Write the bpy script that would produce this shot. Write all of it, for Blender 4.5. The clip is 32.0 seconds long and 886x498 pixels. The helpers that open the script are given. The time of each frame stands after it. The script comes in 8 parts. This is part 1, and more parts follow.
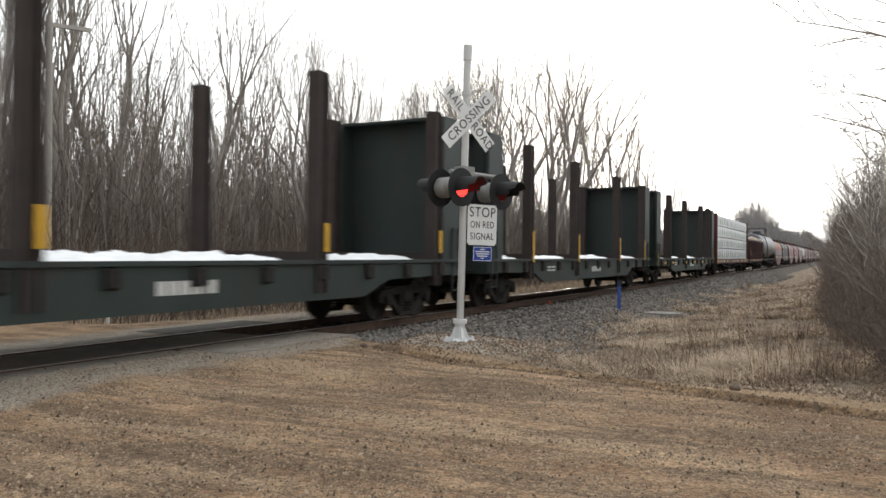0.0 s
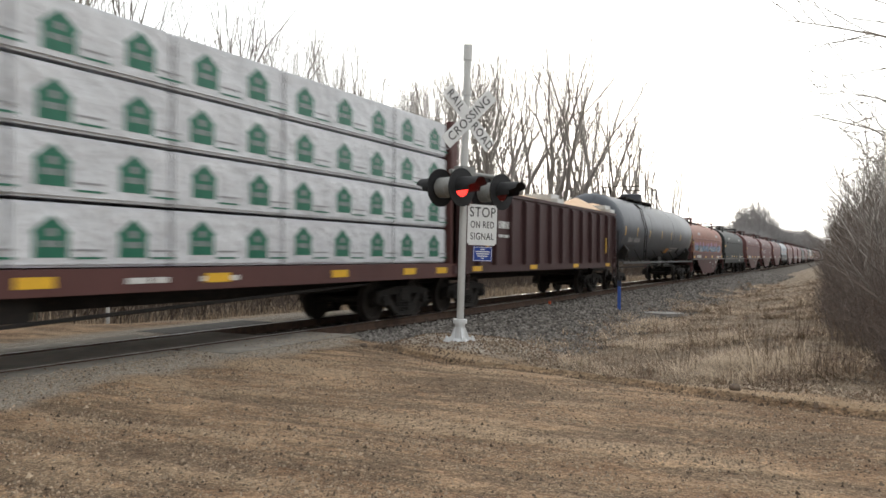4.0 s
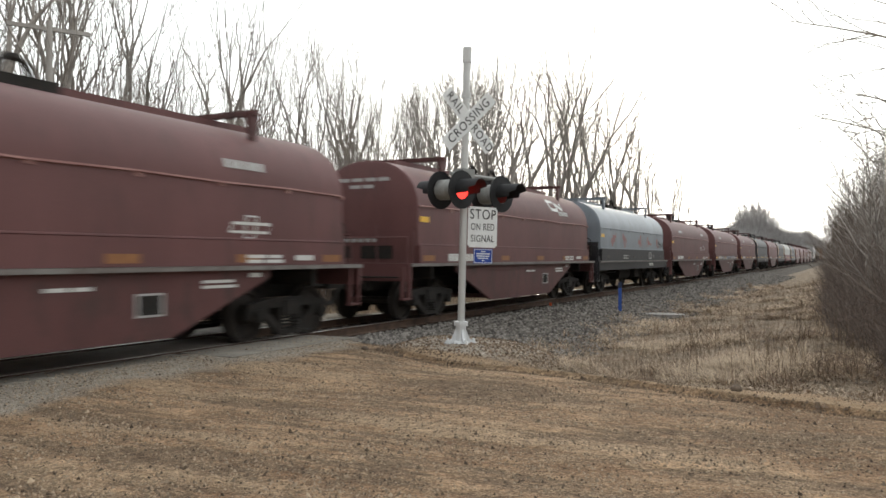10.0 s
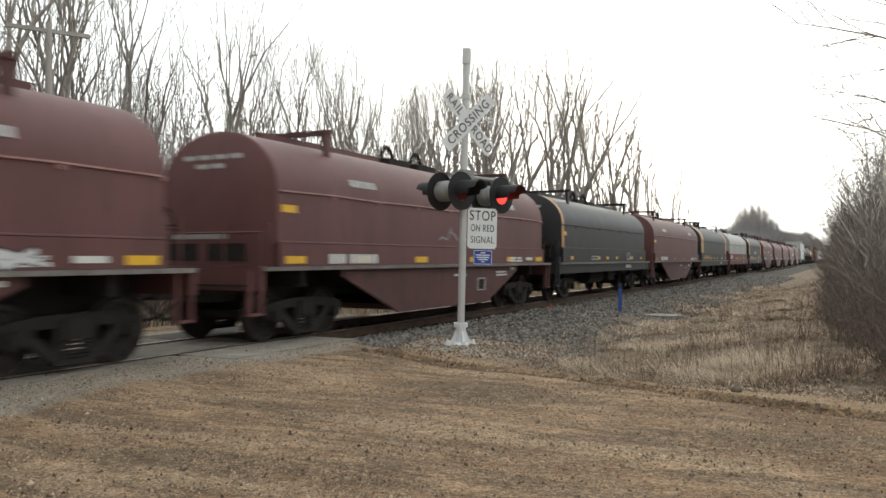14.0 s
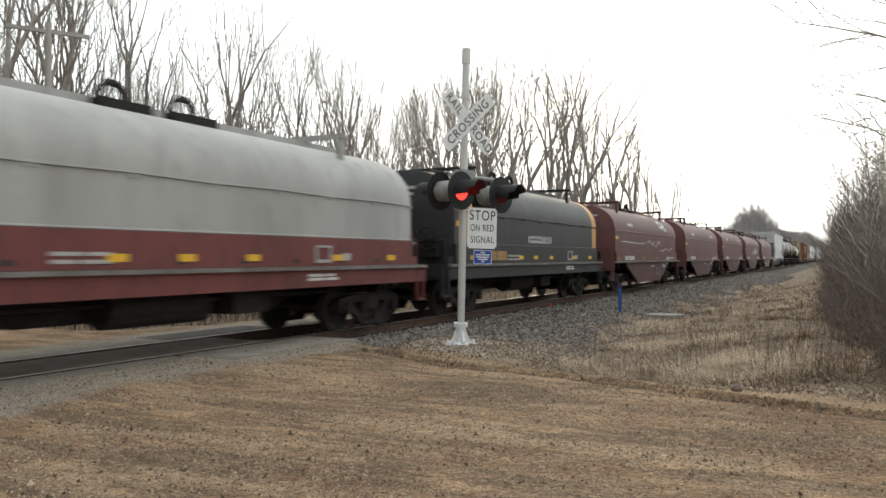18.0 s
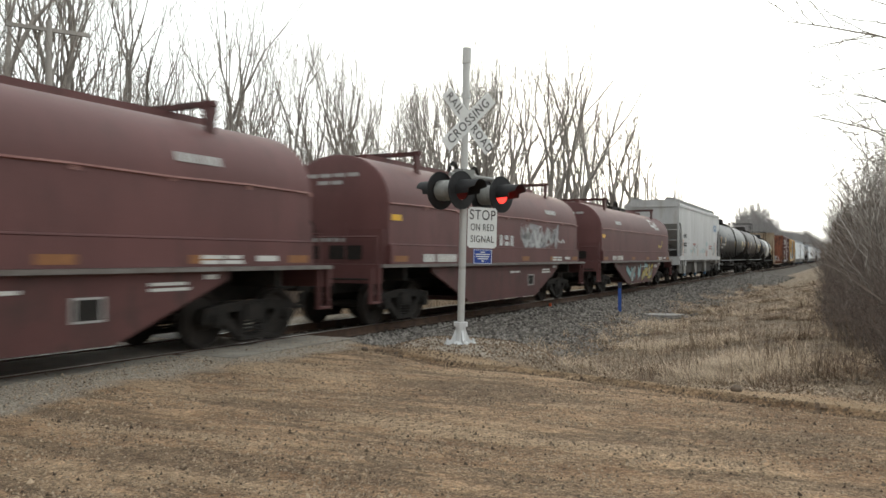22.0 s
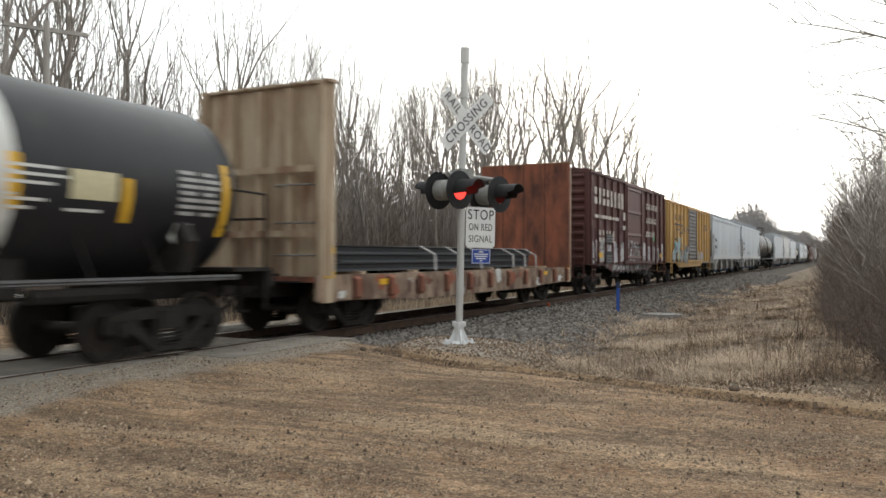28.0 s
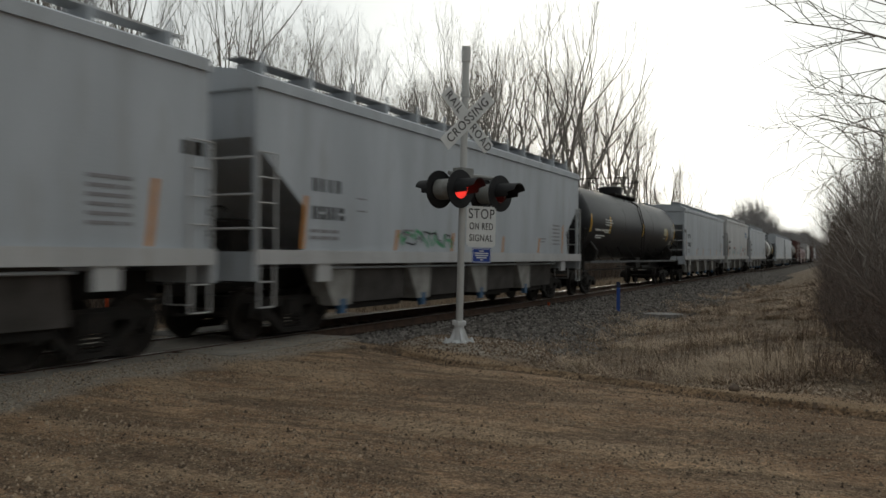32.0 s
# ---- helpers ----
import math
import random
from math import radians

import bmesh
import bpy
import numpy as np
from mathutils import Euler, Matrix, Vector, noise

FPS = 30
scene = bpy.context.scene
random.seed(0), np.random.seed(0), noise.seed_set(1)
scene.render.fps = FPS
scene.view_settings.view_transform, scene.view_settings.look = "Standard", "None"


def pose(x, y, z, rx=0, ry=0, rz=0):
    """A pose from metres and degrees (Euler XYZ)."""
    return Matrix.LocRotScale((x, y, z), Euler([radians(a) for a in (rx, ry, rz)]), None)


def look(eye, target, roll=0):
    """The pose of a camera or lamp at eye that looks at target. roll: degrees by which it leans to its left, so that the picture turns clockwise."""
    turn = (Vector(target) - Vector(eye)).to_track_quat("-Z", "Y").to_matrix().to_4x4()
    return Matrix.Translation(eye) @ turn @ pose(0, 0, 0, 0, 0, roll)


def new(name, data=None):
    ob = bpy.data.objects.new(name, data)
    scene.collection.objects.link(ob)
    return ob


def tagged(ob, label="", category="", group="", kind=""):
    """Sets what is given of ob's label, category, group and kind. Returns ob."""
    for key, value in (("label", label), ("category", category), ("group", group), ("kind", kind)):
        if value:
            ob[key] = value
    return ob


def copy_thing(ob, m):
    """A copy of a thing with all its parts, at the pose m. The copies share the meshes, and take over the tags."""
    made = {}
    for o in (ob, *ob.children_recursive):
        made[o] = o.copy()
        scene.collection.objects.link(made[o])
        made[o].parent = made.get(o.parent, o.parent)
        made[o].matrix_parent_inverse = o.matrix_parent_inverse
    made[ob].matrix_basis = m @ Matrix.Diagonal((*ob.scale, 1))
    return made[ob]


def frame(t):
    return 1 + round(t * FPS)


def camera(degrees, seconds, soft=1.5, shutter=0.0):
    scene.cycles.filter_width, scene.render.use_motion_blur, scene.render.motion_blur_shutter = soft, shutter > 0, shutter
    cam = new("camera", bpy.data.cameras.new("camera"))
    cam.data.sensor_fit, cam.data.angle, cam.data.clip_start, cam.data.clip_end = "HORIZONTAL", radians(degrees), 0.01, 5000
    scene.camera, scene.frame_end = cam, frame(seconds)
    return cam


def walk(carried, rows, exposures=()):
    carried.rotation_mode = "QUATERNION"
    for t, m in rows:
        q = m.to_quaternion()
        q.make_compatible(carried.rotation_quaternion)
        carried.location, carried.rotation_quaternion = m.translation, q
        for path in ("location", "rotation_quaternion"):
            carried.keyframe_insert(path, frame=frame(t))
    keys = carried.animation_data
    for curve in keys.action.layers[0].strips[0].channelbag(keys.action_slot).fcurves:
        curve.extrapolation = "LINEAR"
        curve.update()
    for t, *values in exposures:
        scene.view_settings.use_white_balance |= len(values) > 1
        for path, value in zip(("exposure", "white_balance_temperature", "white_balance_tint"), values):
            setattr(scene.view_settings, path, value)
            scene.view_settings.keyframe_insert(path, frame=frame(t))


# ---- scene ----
# ---- camera ----
cam = camera(58.5, 32.0, soft=1.55, shutter=0.35)
EYE = (0.0, 0.0, 1.55)
# seconds, turn to the left, tilt up, roll, in degrees
PATH = [
    (0, 26.990, 0.350, 0.479), (0.5, 26.999, 0.350, 0.480), (1, 26.991, 0.349, 0.490), (1.5, 26.995, 0.348, 0.496),
    (2, 26.995, 0.348, 0.496), (2.5, 27.004, 0.344, 0.518), (3, 26.992, 0.345, 0.494), (3.5, 26.994, 0.349, 0.486),
    (5.5, 27.018, 0.366, 0.578), (6, 26.998, 0.409, 0.492), (6.5, 26.994, 0.367, 0.552), (7, 26.994, 0.361, 0.538),
    (7.5, 26.993, 0.349, 0.493), (8, 26.991, 0.341, 0.508), (8.5, 27.002, 0.344, 0.504), (9, 27.050, 0.350, 0.480),
    (9.5, 27.100, 0.490, 0.278), (10, 27.032, 0.523, 0.174), (10.5, 27.014, 0.545, 0.111), (11, 27.015, 0.557, 0.079),
    (11.5, 26.972, 0.540, 0.079), (12, 26.860, 0.395, 0.180), (12.5, 26.828, 0.423, 0.128), (13, 26.878, 0.487, 0.101),
    (13.5, 26.936, 0.556, 0.117), (14, 27.015, 0.616, 0.103), (14.5, 26.991, 0.584, 0.051), (16.5, 26.991, 0.611, 0.032),
    (17, 26.980, 0.573, 0.048), (17.5, 27.004, 0.580, 0.040), (18, 27.005, 0.605, -0.010), (18.5, 27.011, 0.617, 0.010),
    (19, 27.010, 0.631, 0.044), (19.5, 27.021, 0.616, 0.017), (20, 27.021, 0.587, 0.032), (20.5, 26.975, 0.550, 0.000),
    (21, 26.952, 0.557, 0.112), (21.5, 26.999, 0.568, 0.183), (22, 27.012, 0.562, 0.147), (22.5, 27.012, 0.586, 0.165),
    (23, 27.014, 0.617, 0.112), (23.5, 26.985, 0.646, 0.058), (24, 26.989, 0.639, 0.129), (24.5, 27.015, 0.667, 0.110),
    (25, 27.028, 0.566, 0.338), (25.5, 26.999, 0.415, 0.467), (27.5, 26.891, 0.493, 0.088), (28, 26.887, 0.548, 0.094),
    (28.5, 26.895, 0.494, 0.243), (29, 26.926, 0.530, 0.209), (29.5, 26.942, 0.522, 0.218), (30, 26.924, 0.496, 0.266),
    (30.5, 26.925, 0.489, 0.243), (31, 26.914, 0.481, 0.260), (31.5, 26.915, 0.475, 0.275), (32, 26.924, 0.473, 0.327),
]


def aim(yaw, tilt, roll):
    a, b = radians(yaw), radians(tilt)
    d = Vector((-math.sin(a) * math.cos(b), math.cos(a) * math.cos(b), math.sin(b)))
    return look(EYE, Vector(EYE) + d, roll)


walk(cam, [(t, aim(a, b, r)) for t, a, b, r in PATH],
     exposures=[(0.0, 0.46, 6500, 9), (9.0, 0.45, 6500, 8), (12.0, 0.43, 6500, 5), (25.0, 0.43, 6500, 5), (28.0, 0.45, 6500, 7),
                (31.0, 0.38, 6500, 5), (31.5, -0.08, 6500, 5), (32.0, -0.94, 6500, 5)])

# ---- light ----
SUN_AZ, SUN_EL = 16.0, 12.0      # degrees left of the track's far direction, and up
world = bpy.data.worlds.new("overcast_sky")
scene.world = world
world.use_nodes = True
wn, wl = world.node_tree.nodes, world.node_tree.links
sky = wn.new("ShaderNodeTexSky")
sky.sky_type, sky.sun_disc = "NISHITA", False
sky.sun_elevation, sky.sun_rotation = radians(SUN_EL), radians(-SUN_AZ)
sky.dust_density, sky.air_density = 3.0, 1.0
hsv = wn.new("ShaderNodeHueSaturation")
hsv.inputs["Saturation"].default_value = 0.35
hsv.inputs["Value"].default_value = 0.018
cloud = wn.new("ShaderNodeMix")
cloud.data_type, cloud.blend_type = "RGBA", "ADD"
cloud.inputs[0].default_value = 1.0
cloud.inputs[7].default_value = (0.93, 0.95, 0.96, 1)
# the overcast grows brighter towards the low sun
tco = wn.new("ShaderNodeTexCoord")
dot = wn.new("ShaderNodeVectorMath")
dot.operation = "DOT_PRODUCT"
dot.inputs[1].default_value = (-math.sin(radians(SUN_AZ)), math.cos(radians(SUN_AZ)), 0.25)
grad = wn.new("ShaderNodeMapRange")
grad.inputs["From Min"].default_value, grad.inputs["From Max"].default_value = -1.0, 1.0
grad.inputs["To Min"].default_value, grad.inputs["To Max"].default_value = 0.58, 1.48
bg = wn["Background"]
wl.new(tco.outputs["Generated"], dot.inputs[0])
wl.new(dot.outputs["Value"], grad.inputs["Value"])
wl.new(grad.outputs[0], bg.inputs["Strength"])
wl.new(sky.outputs[0], hsv.inputs["Color"])
wl.new(hsv.outputs[0], cloud.inputs[6])
wl.new(cloud.outputs[2], bg.inputs["Color"])
sun = new("sun", bpy.data.lights.new("sun", "SUN"))
sun.data.energy, sun.data.angle, sun.data.color = 1.2, radians(12), (1.0, 0.86, 0.68)
_az, _el = radians(SUN_AZ), radians(SUN_EL)
sun.matrix_world = look((-20, 40, 30), Vector((-20, 40, 30)) - Vector(
    (-math.sin(_az) * math.cos(_el), math.cos(_az) * math.cos(_el), math.sin(_el))))

# ---- materials ----
MATS = {}


def mat(name, a, b=None, rough=0.7, metal=0.0, scale=3.0, bump=0.0, grain=60.0, dirt=None, dirt_amount=0.0,
        streak=1.0, vary=0.0, emit=0.0, gloss=0.3):
    """Painted or natural surface: two tones at a large and a small scale, dirt patches, fine relief."""
    if name in MATS:
        return MATS[name]
    m = bpy.data.materials.new(name)
    m.use_nodes = True
    n, l = m.node_tree.nodes, m.node_tree.links
    p = n["Principled BSDF"]
    p.inputs["Roughness"].default_value, p.inputs["Metallic"].default_value = rough, metal
    p.inputs["Specular IOR Level"].default_value = gloss
    b = b or tuple(c * 0.75 for c in a)
    tc = n.new("ShaderNodeTexCoord")
    mp = n.new("ShaderNodeMapping")
    mp.inputs["Scale"].default_value = (1, 1, 1 / streak)
    l.new(tc.outputs["Object"], mp.inputs[0])
    big = n.new("ShaderNodeTexNoise")
    big.inputs["Scale"].default_value, big.inputs["Detail"].default_value = scale, 6
    l.new(mp.outputs[0], big.inputs["Vector"])
    small = n.new("ShaderNodeTexNoise")
    small.inputs["Scale"].default_value, small.inputs["Detail"].default_value = grain, 3
    l.new(tc.outputs["Object"], small.inputs["Vector"])
    add = n.new("ShaderNodeMath")
    add.operation = "MULTIPLY_ADD"
    l.new(small.outputs["Fac"], add.inputs[0])
    add.inputs[1].default_value = 0.5
    l.new(big.outputs["Fac"], add.inputs[2])
    ramp = n.new("ShaderNodeValToRGB")
    ramp.color_ramp.elements[0].position, ramp.color_ramp.elements[1].position = 0.55, 0.95
    ramp.color_ramp.elements[0].color, ramp.color_ramp.elements[1].color = (*b, 1), (*a, 1)
    l.new(add.outputs[0], ramp.inputs[0])
    col = ramp.outputs[0]
    if dirt:
        dn = n.new("ShaderNodeTexNoise")
        dn.inputs["Scale"].default_value, dn.inputs["Detail"].default_value = scale * 2.3, 8
        dn.inputs["Roughness"].default_value = 0.65
        l.new(mp.outputs[0], dn.inputs["Vector"])
        dr = n.new("ShaderNodeValToRGB")
        dr.color_ramp.elements[0].position = 0.62 - 0.3 * dirt_amount
        dr.color_ramp.elements[1].position = 0.72 - 0.1 * dirt_amount
        l.new(dn.outputs["Fac"], dr.inputs[0])
        mx = n.new("ShaderNodeMix")
        mx.data_type = "RGBA"
        sc = n.new("ShaderNodeMath")
        sc.operation = "MULTIPLY"
        sc.inputs[1].default_value = min(1.0, 0.35 + dirt_amount)
        l.new(dr.outputs[0], sc.inputs[0])
        l.new(sc.outputs[0], mx.inputs[0])
        l.new(col, mx.inputs[6])
        mx.inputs[7].default_value = (*dirt, 1)
        col = mx.outputs[2]
    if vary:
        oi = n.new("ShaderNodeObjectInfo")
        hv = n.new("ShaderNodeHueSaturation")
        mr = n.new("ShaderNodeMapRange")
        mr.inputs["To Min"].default_value, mr.inputs["To Max"].default_value = 1 - vary, 1 + vary
        l.new(oi.outputs["Random"], mr.inputs[0])
        l.new(mr.outputs[0], hv.inputs["Value"])
        l.new(col, hv.inputs["Color"])
        col = hv.outputs[0]
    l.new(col, p.inputs["Base Color"])
    if bump:
        bp = n.new("ShaderNodeBump")
        bp.inputs["Strength"].default_value, bp.inputs["Distance"].default_value = 0.6, bump
        l.new(add.outputs[0], bp.inputs["Height"])
        l.new(bp.outputs[0], p.inputs["Normal"])
    if emit:
        l.new(col, p.inputs["Emission Color"])
        p.inputs["Emission Strength"].default_value = emit
    MATS[name] = m
    return m


# ---- building helpers ----
def link_mesh(name, me, parent=None, m=None):
    ob = new(name, me)
    if parent:
        ob.parent = parent
    if m is not None:
        ob.matrix_basis = m
    return ob


def part(name, bm, material, parent=None, label="", smooth=False):
    """Links a bmesh as one mesh object under a thing or a part."""
    me = bpy.data.meshes.new(name)
    bm.to_mesh(me)
    bm.free()
    me.materials.append(material)
    if smooth:
        me.shade_smooth()
        me.set_sharp_from_angle(angle=radians(38))
    ob = link_mesh(name, me, parent)
    return tagged(ob, label) if label else ob


def raw(name, verts, faces, material, parent=None, smooth=False):
    me = bpy.data.meshes.new(name)
    me.from_pydata(verts, [], faces)
    me.materials.append(material)
    if smooth:
        me.shade_smooth()
    return link_mesh(name, me, parent)


def box(bm, x0, x1, y0, y1, z0, z1, m=None):
    v = [bm.verts.new((x, y, z)) for z in (z0, z1) for x, y in ((x0, y0), (x1, y0), (x1, y1), (x0, y1))]
    if m is not None:
        for q in v:
            q.co = m @ q.co
    for f in ((3, 2, 1, 0), (4, 5, 6, 7), (0, 1, 5, 4), (1, 2, 6, 5), (2, 3, 7, 6), (3, 0, 4, 7)):
        bm.faces.new([v[i] for i in f])
    return bm


def solid(bm, rings, closed=True, caps=True):
    """Skins rings of equal count into a body."""
    vs = [[bm.verts.new(p) for p in r] for r in rings]
    k = len(vs[0])
    for a, b in zip(vs, vs[1:]):
        for i in range(k if closed else k - 1):
            j = (i + 1) % k
            bm.faces.new((a[i], a[j], b[j], b[i]))
    if caps:
        bm.faces.new(vs[0][::-1])
        bm.faces.new(vs[-1])
    return bm


def prism(bm, prof, y0, y1):
    """An (x, z) outline drawn out along y."""
    return solid(bm, [[(x, y, z) for x, z in prof] for y in (y0, y1)])


def prism_x(bm, prof, x0, x1):
    """A (y, z) outline drawn out along x."""
    return solid(bm, [[(x, y, z) for y, z in prof] for x in (x0, x1)])


def rod(bm, p, q, r, n=6, r2=None):
    p, q = Vector(p), Vector(q)
    d = (q - p).normalized()
    u = d.orthogonal().normalized()
    w = d.cross(u)
    r2 = r if r2 is None else r2
    ring = lambda c, rr: [c + (u * math.cos(2 * math.pi * i / n) + w * math.sin(2 * math.pi * i / n)) * rr for i in range(n)]
    return solid(bm, [ring(p, r), ring(q, r2)])


def B():
    return bmesh.new()


def thing(name, label, category, group="", m=None):
    ob = new(name)
    if m is not None:
        ob.matrix_basis = m
    return tagged(ob, label, category, group)
# ---- plan ----
TRACK_X, RAIL_Z = -10.0, 0.06
LIFT = 0.21        # the cars' own origin above the rail head
# the train's travel towards -y by time
V0, GAIN = 16.2, 0.025


def travel(t):
    return V0 * t + 0.5 * GAIN * t * t


# ---- paints ----
def paint(name, col, dirt=(0.06, 0.05, 0.045), amount=0.35, rough=0.6, streak=3.0, scale=1.2, metal=0.0):
    return mat(name, col, tuple(c * 0.78 for c in col), rough=rough, scale=scale, grain=40, bump=0.004, dirt=dirt,
               dirt_amount=amount, streak=streak, metal=metal)


M_RED = paint("oxide_red_paint", (0.126, 0.0535, 0.0515), (0.075, 0.036, 0.034), 0.35)
M_BRIGHTRED = paint("bright_red_sill_paint", (0.155, 0.045, 0.042), (0.07, 0.03, 0.027), 0.45)
# darker copy of the oxide red: sill grime, plus shade put into the colour
M_SILLRED = paint("grimy_oxide_red_sill", (0.102, 0.042, 0.040), (0.048, 0.030, 0.027), 0.5, streak=2)
M_ORANGE = paint("faded_orange_red_paint", (0.26, 0.105, 0.068), (0.18, 0.07, 0.045), 0.35)
M_DKGREEN = paint("dark_green_paint", (0.014, 0.017, 0.017), (0.024, 0.022, 0.021), 0.35)
M_BCGREEN = paint("flatcar_green_paint", (0.026, 0.038, 0.035), (0.034, 0.030, 0.027), 0.4)
M_BLACK = paint("black_tank_paint", (0.014, 0.014, 0.017), (0.032, 0.029, 0.026), 0.25, rough=0.46)
M_GREYTANK = paint("slate_tank_paint", (0.082, 0.090, 0.106), (0.045, 0.045, 0.048), 0.40, rough=0.45)
M_BROWNTANK = paint("brown_black_tank_paint", (0.035, 0.028, 0.026), (0.07, 0.05, 0.04), 0.3, rough=0.5)
M_COILBLACK = paint("black_hood_paint", (0.025, 0.024, 0.027), (0.05, 0.04, 0.04), 0.3, rough=0.55)
M_COILGREY = paint("galvanised_hood", (0.20, 0.222, 0.25), (0.125, 0.13, 0.135), 0.3, rough=0.45, metal=0.25)
M_PALEHOOD = paint("chalky_pale_hood", (0.36, 0.355, 0.34), (0.22, 0.21, 0.20), 0.35, rough=0.6)
M_BAND = paint("tan_orange_band_paint", (0.52, 0.30, 0.12), (0.25, 0.15, 0.08), 0.3)
M_HOPPER = paint("light_grey_hopper_paint", (0.47, 0.50, 0.535), (0.34, 0.345, 0.35), 0.3, rough=0.55, streak=5)
M_HOPPERW = paint("off_white_hopper_paint", (0.53, 0.53, 0.53), (0.38, 0.35, 0.32), 0.3, rough=0.55, streak=5)
M_BOXRED = paint("boxcar_brown_paint", (0.118, 0.052, 0.047), (0.06, 0.036, 0.032), 0.45, streak=4)
M_BOXYEL = paint("boxcar_yellow_paint", (0.58, 0.37, 0.145), (0.30, 0.18, 0.09), 0.35, streak=6)
M_DOORDK = paint("dark_door_paint", (0.10, 0.09, 0.085), (0.16, 0.11, 0.07), 0.35)
M_RUST = paint("rusty_orange_steel", (0.29, 0.105, 0.06), (0.075, 0.037, 0.029), 0.72, rough=0.85, scale=0.9)
M_BUFF = paint("buff_weathered_paint", (0.48, 0.39, 0.28), (0.19, 0.10, 0.06), 0.62, rough=0.8, streak=6)
M_SILLDIRT = paint("dirty_buff_and_rust_sill", (0.36, 0.27, 0.20), (0.085, 0.045, 0.032), 0.85, rough=0.85, streak=2, scale=1.6)
M_GONRED = paint("gondola_maroon_paint", (0.062, 0.030, 0.030), (0.06, 0.03, 0.026), 0.4)
M_CBRED = paint("centerbeam_brown_paint", (0.094, 0.038, 0.034), (0.08, 0.035, 0.03), 0.4)
M_UNDER = mat("grimy_running_gear", (0.021, 0.018, 0.016), (0.011, 0.010, 0.009), rough=0.85, scale=4, bump=0.004,
              dirt=(0.045, 0.030, 0.022), dirt_amount=0.3)
M_WHEEL = mat("wheel_steel", (0.036, 0.029, 0.025), (0.02, 0.017, 0.015), rough=0.6, metal=0.3, scale=6)
M_TREAD = mat("polished_rail_steel", (0.80, 0.80, 0.79), (0.66, 0.65, 0.64), rough=0.30, metal=0.9, scale=5)
M_WHITE = mat("white_stencil", (0.62, 0.62, 0.60), (0.48, 0.48, 0.46), rough=0.6, scale=5)
M_YELLOW = mat("yellow_reflector", (0.72, 0.42, 0.03), (0.60, 0.34, 0.03), rough=0.4, scale=8)
M_DULL = mat("dirty_reflector", (0.26, 0.12, 0.045), (0.19, 0.085, 0.04), rough=0.6, scale=8)
M_ORGSTRIPE = mat("orange_reflector", (0.55, 0.24, 0.05), (0.45, 0.19, 0.04), rough=0.45, scale=8)
M_GREYLINE = mat("worn_walkway_edge", (0.22, 0.21, 0.20), (0.12, 0.10, 0.09), rough=0.6, scale=3, metal=0.3)
M_SNOW = mat("old_snow", (0.80, 0.82, 0.84), (0.66, 0.67, 0.68), rough=0.7, scale=5, bump=0.02, grain=30)
M_WRAP = mat("white_lumber_wrap", (0.60, 0.61, 0.63), (0.50, 0.51, 0.53), rough=0.38, scale=1.3, bump=0.16, grain=4.5)
M_GREYRIM = mat("worn_white_rim", (0.40, 0.39, 0.38), (0.30, 0.29, 0.28), rough=0.6, scale=8)
# paler tone for the seam rails of red hoods: their highlight put into the colour
M_SEAM = mat("worn_seam_rail", (0.30, 0.16, 0.14), (0.20, 0.09, 0.08), rough=0.5, scale=4)
M_FADED = mat("faded_cream_lettering", (0.56, 0.52, 0.47), (0.38, 0.33, 0.29), rough=0.7, scale=7)
M_LOGO = mat("green_print", (0.02, 0.14, 0.085), (0.018, 0.11, 0.07), rough=0.4, scale=6)
M_GREYPRINT = mat("grey_print", (0.30, 0.30, 0.31), rough=0.4)
M_STEELLOAD = mat("dark_steel_rails", (0.022, 0.023, 0.026), (0.014, 0.014, 0.016), rough=0.75, metal=0.0, scale=8)
M_TARP = mat("cream_tarp_load", (0.62, 0.45, 0.30), (0.50, 0.32, 0.20), rough=0.75, scale=2, bump=0.03, grain=12)
M_GRAF = {k: mat("spray_" + k, c, tuple(x * 0.8 for x in c), rough=0.6, scale=6) for k, c in dict(
    white=(0.55, 0.55, 0.55), pink=(0.34, 0.19, 0.31), blue=(0.15, 0.24, 0.38), teal=(0.26, 0.42, 0.44),
    yellow=(0.60, 0.46, 0.10), black=(0.02, 0.02, 0.022), green=(0.08, 0.35, 0.16), red=(0.34, 0.11, 0.09),
    grey=(0.26, 0.25, 0.26), brown=(0.09, 0.045, 0.038), lilac=(0.52, 0.495, 0.525), skyblue=(0.27, 0.36, 0.50)).items()}

# ---- train: running gear ----
CACHE = {}


def shared(key, builder, material, smooth=False):
    if key not in CACHE:
        bm = B()
        builder(bm)
        me = bpy.data.meshes.new(key)
        bm.to_mesh(me)
        bm.free()
        me.materials.append(material)
        if smooth:
            me.shade_smooth()
            me.set_sharp_from_angle(angle=radians(38))
        CACHE[key] = me
    return CACHE[key]


